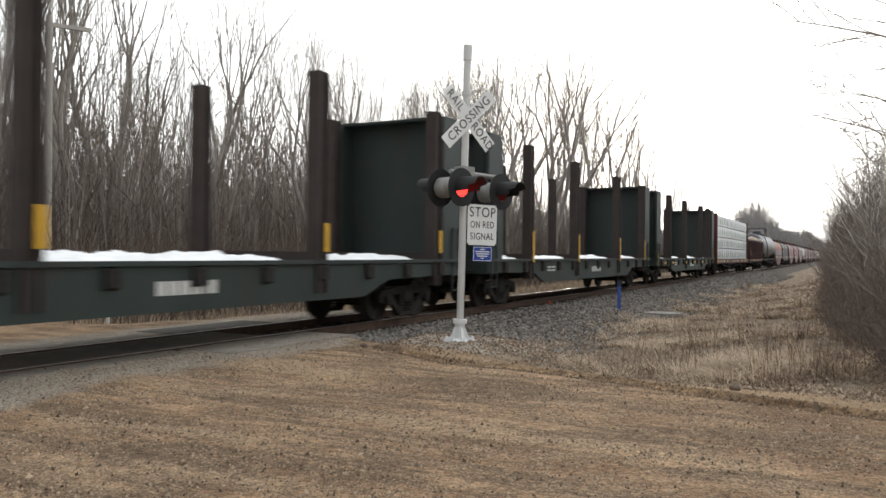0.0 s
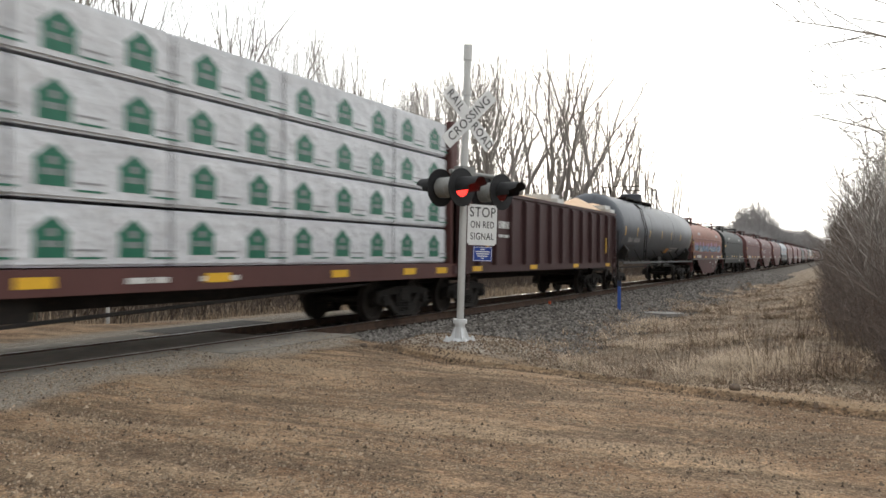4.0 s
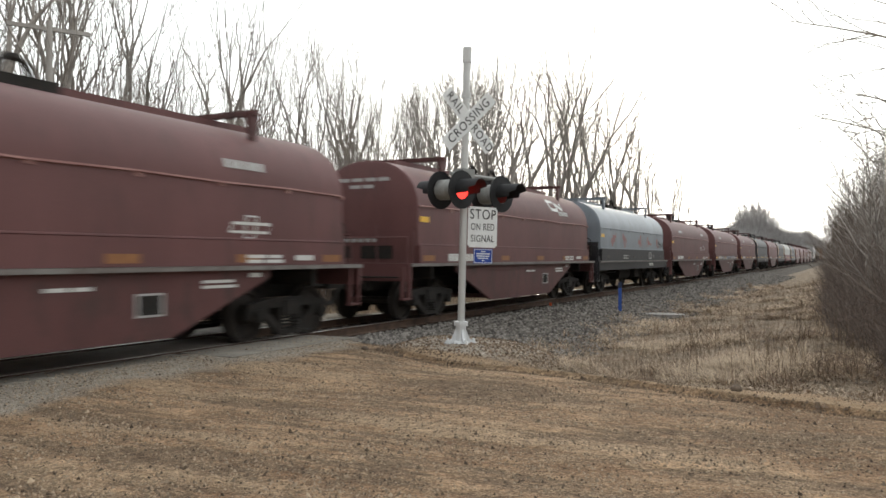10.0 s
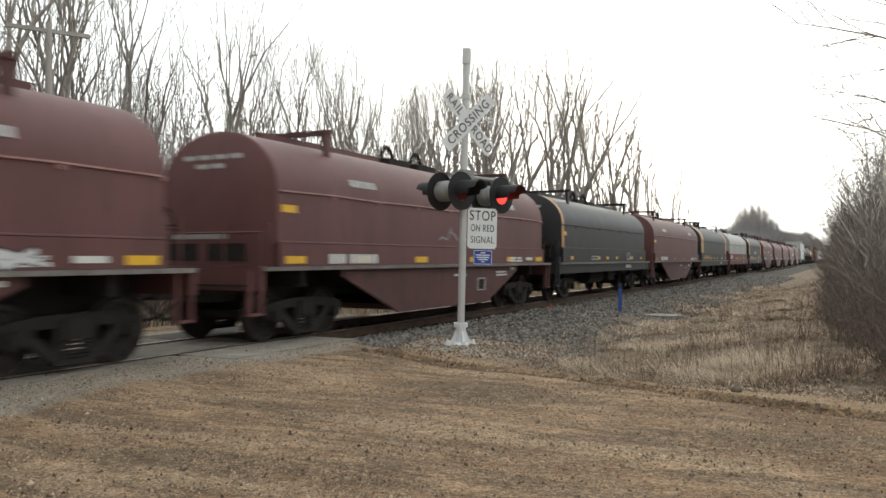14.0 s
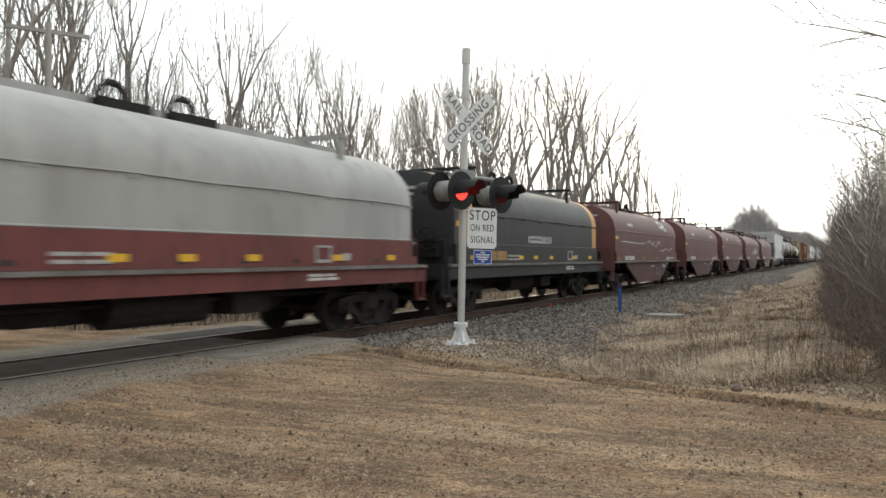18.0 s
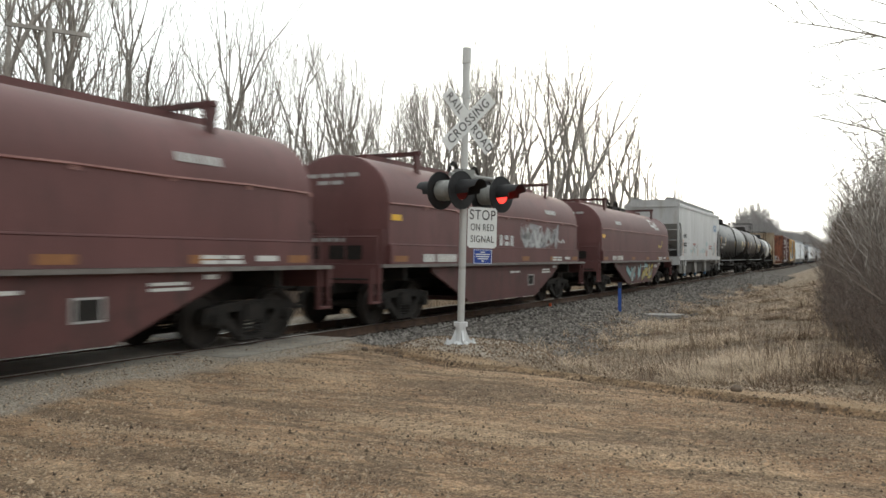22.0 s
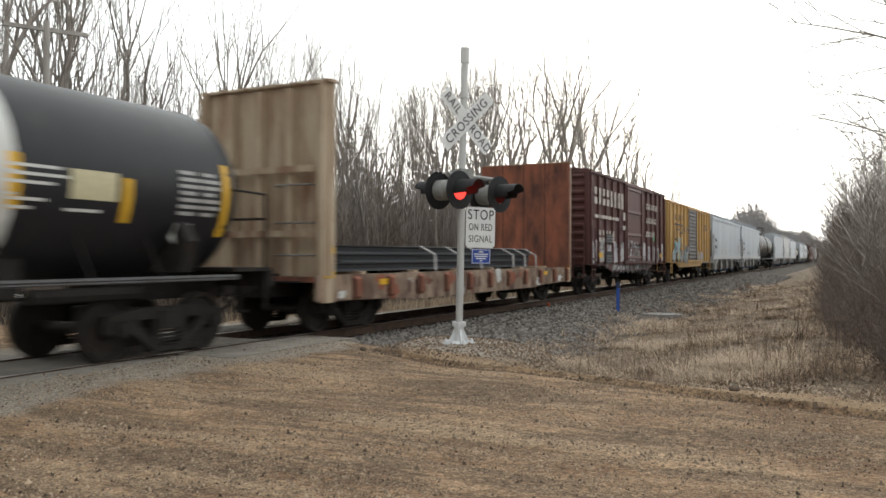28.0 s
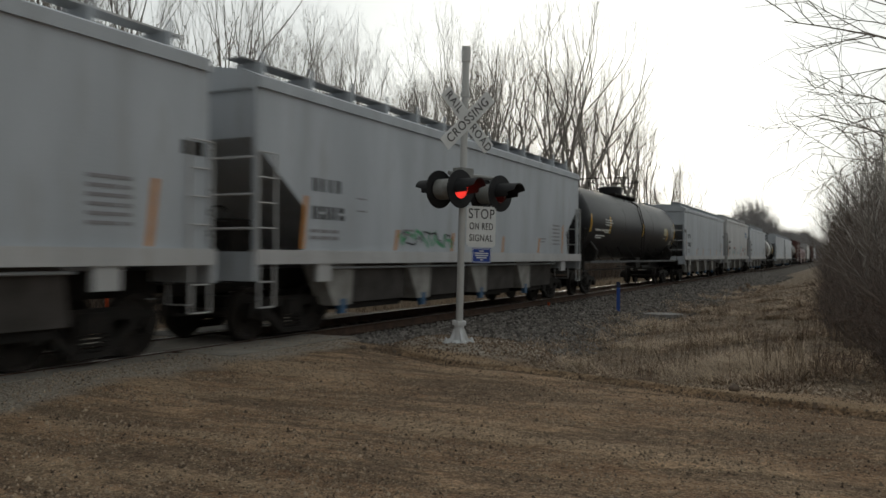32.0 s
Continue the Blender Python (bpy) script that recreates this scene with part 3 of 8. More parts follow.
        box(bm, 1.42, 1.45, H - 4.25, H - 3.85, 1.18, 1.24), box(bm, 1.42, 1.45, H - 4.25, H - 3.85, 1.46, 1.50)
        part("placard_rim", bm, M_GREYRIM, car, "pale rim of a placard holder")
        bars(car, "stencil", 1.425, H - 3.4, 1.22, [0.30], 0.14, M_GREYRIM)
        bars(car, "stencil", 1.425, -H + 4.0, 1.30, [0.5, 0.4], 0.05, M_GREYRIM)
        bars(car, "stencil", 1.425, -H + 4.0, 1.20, [0.4, 0.5], 0.05, M_GREYRIM)
        bars(car, "stencil", 1.455, 2.4, 0.86, [0.5, 0.4], 0.05, M_WHITE)
        bars(car, "stencil", 1.455, 2.4, 0.93, [0.5, 0.3], 0.05, M_WHITE)
    undergear(car, H, H - 1.75, L + 2.1)
    return car


def coil_marks(car, L, number=True, blocks=True, plate=True):
    """White number, data lines, side plates on the hood shoulder."""
    H = L / 2
    if number:
        bars(car, "stencil", 1.425, -H + 2.0, 1.16, [0.16, 0.16, 0.16, -0.12, 0.14, 0.14, 0.14, 0.14, 0.14, 0.14], 0.18, M_WHITE, 0.04)
    if blocks:
        bars(car, "stencil", 1.425, H - 3.4, 1.24, [0.5, 0.35], 0.055, M_WHITE)
        bars(car, "stencil", 1.425, H - 3.4, 1.16, [0.4, 0.5], 0.055, M_WHITE)
        bars(car, "stencil", 1.425, H - 2.1, 1.20, [0.55], 0.09, M_WHITE)
    if plate:
        for s in (-1, 1):
            y = s * (H - 3.2) - (0.65 if s > 0 else 0.35)
            for k, w in enumerate((0.16, 0.20, 0.15, 0.2, 0.14)):
                bm = B()
                shoulder_strip(bm, y, 2.73, y + w, 2.73, 0.14)
                part("stencil", bm, M_GREYRIM, car)
                y += w + 0.035


# ---- train: tank cars ----
M_SIDERAIL = mat("dull_side_rail", (0.11, 0.11, 0.12), (0.06, 0.055, 0.05), rough=0.6, scale=4, metal=0.3)
M_CREAM = mat("cream_panel", (0.58, 0.52, 0.34), (0.44, 0.40, 0.26), rough=0.5, scale=8)
def tank_car(label, body_mat, L=18.2, R=1.56, zc=2.83, rail_z=1.08, white_band=False, stripe=M_YELLOW, dome=True,
             marks="grey", deck=(-2.0, 2.0), platform=(-1.6, 1.6)):
    car = thing("tank_car", label, "freight car", "freight train cars")
    H = L / 2
    hb = H - 1.0                                # half length of the barrel
    n = 32
    ring = lambda y, r: [(r * math.cos(2 * math.pi * i / n), y, zc + r * math.sin(2 * math.pi * i / n)) for i in range(n)]
    rings = []
    for i in range(7):
        a = math.pi / 2 * i / 6
        rings.append(ring(-hb - 0.72 * math.cos(a), max(0.03, R * math.sin(a) ** 0.8)))
    rings += [ring(y, R) for y in (-hb / 2, 0, hb / 2)]
    rings += [[(x, -y, z) for x, y, z in r] for r in rings[6::-1]]
    bm = B()
    solid(bm, rings)
    bm.normal_update()
    tank = part("tank", bm, body_mat, car, smooth=True)
    for y in (-hb, -hb / 3, hb / 3, hb):         # head seam welds
        bm = B()
        solid(bm, [ring(y - 0.02, R + 0.004), ring(y + 0.02, R + 0.004)])
        part("weld_seam", bm, body_mat, tank, smooth=True)
    for s in (-1, 1):                           # stub sills, saddles, body bolsters
        bm = B()
        box(bm, -0.35, 0.35, s * H - 2.6 * (s > 0), s * H + 2.6 * (s < 0), 0.6, 1.05)
        prism(bm, [(-1.35, 1.05), (1.35, 1.05), (1.5, 1.5), (1.2, 1.9), (-1.2, 1.9), (-1.5, 1.5)], s * (H - 1.9) - 0.12, s * (H - 1.9) + 0.12)
        part("stub_sill", bm, M_UNDER, car)
        bm = B()
        box(bm, -1.5, 1.5, s * (H - 0.05) - 0.06, s * (H - 0.05) + 0.06, 0.78, 1.05)
        box(bm, -1.5, 1.5, s * (H - 0.05) - 0.9 * (s > 0), s * (H - 0.05) + 0.9 * (s < 0), 1.04, 1.10)
        part("end_platform", bm, M_UNDER, car)
    bm = B()
    rod(bm, (0.9, 2.5, 0.75), (0.9, 4.3, 0.75), 0.10, 8)
    part("air_reservoir", bm, M_UNDER, car)
    bm = B()                                    # side handrail along the sill
    for s in (-1, 1):
        rod(bm, (1.5 * s, -H + 0.9, rail_z), (1.5 * s, H - 0.9, rail_z), 0.03, 6)
        rod(bm, (1.5 * s, -H + 0.9, rail_z - 0.04), (1.5 * s, H - 0.9, rail_z - 0.04), 0.02, 6)
    part("side_rail", bm, M_SIDERAIL, car)
    for s in (-1, 1):
        for i in range(8):
            y = -H + 2.5 + (2 * H - 5.0) * i / 7
            bm = B()
            rod(bm, (1.48 * s, y, rail_z - 0.01), (1.12 * s, y, rail_z + 0.62), 0.018, 5)
            part("rail_bracket", bm, M_UNDER, car)
    bm = B()                                    # brake rigging
    box(bm, 0.5, 0.9, 1.5, 2.4, 0.75, 1.25)
    rod(bm, (0.6, -H + 3, 0.72), (0.6, H - 3, 0.72), 0.025, 5)
    rod(bm, (1.0, -2.6, 0.85), (1.0, 0.6, 0.80), 0.025, 5)
    part("brake_rigging", bm, M_UNDER, car)
    top = zc + R
    bm = B()                                    # roof walkway
    for s in (-1, 1):
        box(bm, s * 0.55 - 0.18, s * 0.55 + 0.18, deck[0], deck[1], top - 0.02, top + 0.03)
    for i in range(5):
        y = deck[0] + 0.1 + (deck[1] - deck[0] - 0.2) * i / 4
        box(bm, -0.75, 0.75, y - 0.04, y + 0.04, top - 0.12, top - 0.02)
    part("roof_walkway", bm, M_UNDER, car)
    if dome:
        bm = B()
        yd = (platform[0] + platform[1]) / 2 + (0.1 if marks == "grey" else 0)
        rod(bm, (0, yd, top - 0.1), (0, yd, top + 0.40), 0.55, 20)
        rod(bm, (0, yd, top + 0.40), (0, yd, top + 0.46), 0.6, 20, 0.5)
        part("manway_dome", bm, body_mat, car, smooth=True)
    for x in (-1.05, 1.05):                      # platform railing, side by side
        bm = B()
        for y in (platform[0], (platform[0] + platform[1]) / 2, platform[1]):
            rod(bm, (x, y, top - 0.35), (x, y, top + 0.75), 0.024, 5)
        for z in (0.35, 0.75):
            rod(bm, (x, platform[0], top + z), (x, platform[1], top + z), 0.022, 5)
        part("platform_railing", bm, M_UNDER, car)
    for y in platform:
        bm = B()
        rod(bm, (-1.05, y, top + 0.75), (1.05, y, top + 0.75), 0.022, 5)
        part("railing_bar", bm, M_UNDER, car)
    ly = 0.0 if marks != "grey" else -H + 5.0
    for s in (-1, 1):
        bm = B()
        zt = zc + R * 0.72
        pts = [(1.52 * s, 1.1), (1.60 * s, zc), (1.34 * s, zc + 0.95), (1.05 * s, top - 0.3)]
        for y in (ly - 0.22, ly + 0.22):
            for a, b in zip(pts, pts[1:]):
                rod(bm, (a[0], y, a[1]), (b[0], y, b[1]), 0.022, 5)
        for i in range(9):
            z = 1.2 + i * 0.33
            x = 1.58 * s if z < zc + 0.1 else s * (math.sqrt(max(0.05, R * R - (z - zc) ** 2)) + 0.06)
            rod(bm, (x, ly - 0.22, z), (x, ly + 0.22, z), 0.014, 5)
        part("ladder", bm, M_UNDER, car)
    for s in (-1, 1):                            # end handrails and grab irons
        bm = B()
        y = s * (H - 0.15)
        for x in (-1.45, 1.45):
            rod(bm, (x, y, 0.4), (x, y, 2.3), 0.022, 5)
            rod(bm, (x, y, 2.3), (x * 0.9, s * (H - 1.3), 2.35), 0.022, 5)
        rod(bm, (-1.45, y, 1.9), (1.45, y, 1.9), 0.022, 5)
        part("end_rail", bm, M_UNDER, car)
    brake_wheel(car, 0.7, -H + 0.05, 1.6)
    X = lambda z: math.sqrt(max(0.01, R * R - (z - zc) ** 2)) + 0.006

    def patch(y0, y1, z0, z1, material, name="stencil", label="", n=5):
        """A painted mark that follows the barrel."""
        bm = B()
        vs = []
        for i in range(n + 1):
            z = z0 + (z1 - z0) * i / n
            vs.append((bm.verts.new((X(z), y0, z)), bm.verts.new((X(z), y1, z))))
        for a, b in zip(vs, vs[1:]):
            bm.faces.new((a[0], a[1], b[1], b[0]))
        part(name, bm, material, car, label)
    # conspicuity stripes, stencil lines, placards
    if marks == "grey":
        for y in (-hb + 0.35, -6.1, -3.4, -0.5, 2.1, 4.85, hb - 0.15):
            patch(y - 0.055, y + 0.055, zc - 0.36, zc + 0.06, stripe, "reflector")
        patch(1.8, 2.6, zc - 1.06, zc - 0.82, M_ORGSTRIPE, "warning_panel", "orange warning panel")
        for k, (a, b) in enumerate(((2.85, 4.85), (2.75, 3.85))):
            patch(a, b, zc - 0.84 - 0.14 * k, zc - 0.77 - 0.14 * k, M_GREYRIM)
        patch(5.15, 5.55, zc - 1.06, zc - 0.80, M_UNDER, "data_plate")
        for k in range(5):
            patch(hb - 0.75, hb - 0.05, zc - 0.69 + 0.10 * k, zc - 0.65 + 0.10 * k, M_GREYRIM)
        for k in range(10):                      # two groups of block marks and two small lines
            if k != 4:
                patch(-H + 2.1 + 0.24 * k, -H + 2.27 + 0.24 * k, zc - 0.62, zc - 0.42, M_GREYRIM, n=1)
        for k, w in enumerate((1.9, 1.5)):
            patch(-H + 2.1, -H + 2.1 + w, zc - 0.80 - 0.13 * k, zc - 0.75 - 0.13 * k, M_SIDERAIL, n=1)
    else:
        for y in (-hb + 0.15, -hb + 3.0, hb - 3.75 if white_band else 0.6):
            patch(y - 0.08, y + 0.08, zc - 0.45, zc + 0.22, stripe, "reflector")
        patch(hb - 2.1, hb - 1.95, zc - 0.55, zc + 0.05, stripe, "reflector")
        patch(hb - 0.12, hb + 0.02, zc - 0.70, zc + 0.42, stripe, "reflector")
        for k in range(7):                       # block of data lines
            for a, b in ((hb - 1.05, hb - 0.62), (hb - 0.58, hb - 0.2)):
                patch(a, b - 0.1 * (k % 3 == 0), zc + 0.20 - 0.10 * k, zc + 0.255 - 0.10 * k, M_GREYRIM, n=1)
        patch(hb - 1.05, hb - 0.72, zc - 0.72, zc - 0.52, M_WHITE, "data_plate")
        patch(hb - 2.95, hb - 2.2, zc - 0.28, zc + 0.10, M_CREAM, "warning_panel", "cream warning panel with a dark line")
        for k, w in enumerate((1.1, 1.2, 1.0, 0.0, 0.9, 0.7)):
            if w:
                patch(hb - 4.2 if white_band else -hb + 2.2, (hb - 4.2 if white_band else -hb + 2.2) + w, zc + 0.06 - 0.10 * k, zc + 0.10 - 0.10 * k, M_WHITE, n=1)
        patch(hb - 3.0, hb - 2.45, zc - 0.44, zc - 0.40, M_WHITE, n=1)
    bm = B()                                    # hazard placard diamond
    blob(bm, X(1.55) + 0.05, hb - 0.95, 1.55, 0.17, 0.17, random.Random(1), 4, 0.0)
    part("placard", bm, M_WHITE, car, "white diamond placard")
    if white_band:
        bm = B()
        a, b = hb - 6.8, hb - 3.72
        solid(bm, [ring(a, R + 0.006), ring(b, R + 0.006)], caps=False)
        part("white_band", bm, M_WHITE, car, "white painted shell band", smooth=True)
    undergear(car, H, H - 1.9, L + 1.9)
    return car


# ---- train: covered hoppers ----
M_GRATING = mat("galvanised_grating", (0.30, 0.30, 0.30), (0.18, 0.18, 0.18), rough=0.6, metal=0.3)
# dirty grey bay sides, darkened further to paint in their downward-facing shade
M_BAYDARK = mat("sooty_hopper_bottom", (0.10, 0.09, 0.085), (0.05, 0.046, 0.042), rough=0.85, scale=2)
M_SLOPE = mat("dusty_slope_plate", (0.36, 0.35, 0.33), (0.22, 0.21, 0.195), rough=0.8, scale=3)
M_LATCH = mat("blue_gate_latch", (0.06, 0.14, 0.26), (0.05, 0.10, 0.18), rough=0.5, scale=8)


def hopper_car(label, body_mat, L=17.0, top=4.35, bays=4, end="cut", board=M_GRATING, slope=None):
    car = thing("hopper_car", label, "freight car", "freight train cars")
    H = L / 2
    bot = 1.32
    e = 0.15
    if end == "cut":                            # outline of the lower end corner, from the roof down
        corner = [(0, top), (0, 3.0), (1.35, 2.05), (1.2, bot)]
    elif end == "rect":
        corner = [(0, top), (0, bot)]
    else:                                       # rounded opening
        corner = [(0, top), (0, 3.28), (0.45, 3.26), (0.62, 3.18), (0.74, 3.0), (0.84, 2.75), (1.0, 2.5), (1.1, 2.2), (1.12, 1.9), (1.05, 1.6), (0.85, bot)]
    for s in (-1, 1):                           # side sheets with their end corners
        bm = B()
        prism_x(bm, [(-H + e + a, z) for a, z in corner] + [(H - e - a, z) for a, z in corner[::-1]], 1.52 * s - 0.03, 1.52 * s + 0.03)
        part("side_sheet", bm, body_mat, car)
    for s in (-1, 1):                           # slope sheets and end sheets
        bm = B()
        prism_x(bm, [(s * (H - e), top), (s * (H - e), 3.2), (s * (H - 3.4), bot), (s * (H - 3.6), bot), (s * (H - e - 0.15), 3.3), (s * (H - e - 0.15), top)][::s],
                -1.48, 1.48)
        part("end_sheet", bm, body_mat, car)
    bm = B()                                    # domed roof with an overhanging lip
    prof = [(1.60, top - 0.18), (1.60, top), (1.25, top + 0.14), (0.6, top + 0.24), (-0.6, top + 0.24), (-1.25, top + 0.14), (-1.60, top), (-1.60, top - 0.18)]
    prism(bm, prof, -H + e - 0.06, H - e + 0.06)
    part("roof", bm, body_mat, car)
    bm = B()                                    # trough hatch
    box(bm, -0.25, 0.25, -H + 1.2, H - 1.2, top + 0.24, top + 0.34)
    part("hatch", bm, body_mat, car)
    for s in (-1, 1):                           # running boards on their brackets
        bm = B()
        box(bm, s * 0.95 - 0.17, s * 0.95 + 0.17, -H + 0.2, H - 0.2, top + 0.36, top + 0.39)
        rb = part("running_board", bm, board, car)
        for k in range(13):
            y = -H + 0.6 + (2 * H - 1.2) * k / 12
            me = shared("roof_bracket_%.2f" % top, lambda bm: (box(bm, -0.28, 0.28, -0.03, 0.03, top + 0.1, top + 0.36), box(bm, 0.28, 0.32, -0.04, 0.04, top + 0.02, top + 0.52)), body_mat)
            link_mesh("bracket", me, rb, pose(s * 0.95, y, 0, 0, 0, 0 if s > 0 else 180))
    for s in (-1, 1):                           # side sill flanges and jacking pads
        bm = B()
        box(bm, 1.57 * s - 0.06, 1.57 * s + 0.06, -H, H, 1.12, bot + 0.04)
        part("side_sill", bm, M_HOPPERW, car)
        for y in (-H + 2.0, H - 2.0):
            bm = B()
            box(bm, 1.56 * s - 0.04, 1.56 * s + 0.04, y - 0.22, y + 0.22, 0.80, 1.12)
            part("jacking_pad", bm, M_HOPPERW, car)
        bm = B()
        box(bm, -1.6, 1.6, s * H - 0.05, s * H + 0.05, 0.85, 1.32)
        part("end_sill", bm, body_mat, car)
        bm = B()                                # pipe below the sill
        rod(bm, (1.45 * s, -H + 2.4, 1.04), (1.45 * s, H - 2.4, 1.04), 0.025, 5)
        part("air_pipe", bm, body_mat, car)
    pitch = (2 * H - 4.6) / bays                # discharge bays: side slope, pale end slope, gate
    for i in range(bays):
        y0 = -H + 2.6 + pitch * i
        y1 = y0 + pitch
        # the side slope's shade is in its colour
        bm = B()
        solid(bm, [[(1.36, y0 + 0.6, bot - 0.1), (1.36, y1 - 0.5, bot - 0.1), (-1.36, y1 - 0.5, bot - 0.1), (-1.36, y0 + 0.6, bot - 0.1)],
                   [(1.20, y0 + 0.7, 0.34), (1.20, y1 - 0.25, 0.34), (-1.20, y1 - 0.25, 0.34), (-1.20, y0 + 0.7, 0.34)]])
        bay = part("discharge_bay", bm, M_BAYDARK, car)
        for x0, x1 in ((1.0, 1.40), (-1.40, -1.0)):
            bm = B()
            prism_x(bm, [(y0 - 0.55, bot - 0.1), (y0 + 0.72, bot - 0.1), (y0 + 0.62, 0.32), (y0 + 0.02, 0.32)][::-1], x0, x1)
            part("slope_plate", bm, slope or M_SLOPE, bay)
        bm = B()
        box(bm, -1.1, 1.1, y0 + 0.72, y1 - 0.28, 0.20, 0.34)
        part("gate", bm, M_UNDER, bay)
        bm = B()
        box(bm, 1.30, 1.41, y0 + 0.22, y0 + 0.40, 0.16, 0.44)
        part("gate_latch", bm, M_LATCH, bay)
    bm = B()
    box(bm, -0.32, 0.32, -H, H, 0.62, 1.02)
    part("centre_sill", bm, M_UNDER, car)
    for s in (-1, 1):                            # end posts, platforms, ladders
        for x in (-1.5, -0.5, 0.5, 1.5):
            hh = 3.1 if abs(x) < 1 else top
            me = shared("end_post_%s_%.2f" % (body_mat.name, hh), lambda bm: box(bm, -0.04, 0.04, -0.04, 0.04, 1.3, hh), body_mat)
            link_mesh("end_post", me, car, pose(x, s * (H - 0.12), 0))
        bm = B()
        box(bm, -1.5, 1.5, s * (H - 0.4) - 0.3, s * (H - 0.4) + 0.3, 1.28, 1.33)
        part("end_platform", bm, M_GRATING, car)
        bm = B()
        for z in (1.7, 2.25, 2.85):
            rod(bm, (-1.55, s * (H + 0.0), z), (1.55, s * (H + 0.0), z), 0.022, 5)
        part("end_rail", bm, M_HOPPERW, car)
        bm = B()
        box(bm, -0.6, 0.6, s * (H - 0.9) - 0.35, s * (H - 0.9) + 0.35, 1.33, 1.9)
        part("brake_cylinder", bm, M_UNDER, car)
        for x in (-1.60, 1.60):
            ladder(car, x, s * (H - 0.30), 1.30, 2.95, M_HOPPERW, 0.46)
            ladder(car, x, s * (H - 0.30), 0.42, 1.25, M_HOPPERW, 0.40)
        ladder(car, 0.9 * s, s * (H - 0.0), 0.5, top + 0.3 if end != "rect" else 2.9, M_HOPPERW, 0.5, "x")
        if end == "rect":
            # hand hole laid on as a dark panel, the shade inside it given as colour
            bm = B()
            box(bm, 1.552, 1.556, s * (H - 0.42) - 0.22, s * (H - 0.42) + 0.22, 2.72, 2.92)
            part("side_slot", bm, M_UNDER, car, "dark hand hole in the side")
    brake_wheel(car, 0.8, -H + 0.02, 1.8)
    for k, y in enumerate((-H + (0.85 if end == "rect" else 1.35), -H + 4.7, -1.6, 1.7, 4.7, H - (1.25 if end == "rect" else 2.0))):
        bm = B()
        z1 = bot + (1.0 if k in (0, 5) else 0.5)
        bm.faces.new([bm.verts.new((1.553, y + a, z)) for a, z in ((-0.07, bot + 0.06), (0.05, bot + 0.06), (0.17, z1), (0.05, z1))])
        part("reflector", bm, M_ORGSTRIPE, car)
    lx = -H + (1.32 if end == "rect" else 1.66)
    glyphs(car, 1.553, lx, 2.42, 4, 0.16, 0.24, M_GRAF["black"], 0.09, 3)
    glyphs(car, 1.553, lx, 1.92, 5, 0.15, 0.24, M_GRAF["black"], 0.07, 4)
    for k in range(2):
        bars(car, "stencil", 1.553, lx - 0.06, 1.68 - 0.12 * k, [0.22, 0.3, 0.26], 0.06, M_GRAF["grey"])
    bars(car, "stencil", 1.553, lx + 1.5, 2.36, [0.34], 0.03, M_GRAF["grey"])
    bars(car, "stencil", 1.553, lx + 1.5, 2.12, [0.34], 0.03, M_GRAF["grey"])
    for k in range(6):
        bars(car, "stencil", 1.553, H - (2.3 if end == "rect" else 3.0), 2.25 - 0.12 * k, [0.5, 0.16] if k % 2 else [0.72], 0.05, M_GRAF["grey"])
    for y in (-H + 4.85, -H + 9.6, H - 4.4):
        for k in range(2):
            bars(car, "stencil", 1.553, y + 0.2, 1.80 - 0.09 * k, [0.5 - 0.1 * k], 0.04, M_GRAF["grey"])
    undergear(car, H, H - 1.75, L + 1.3)
    return car


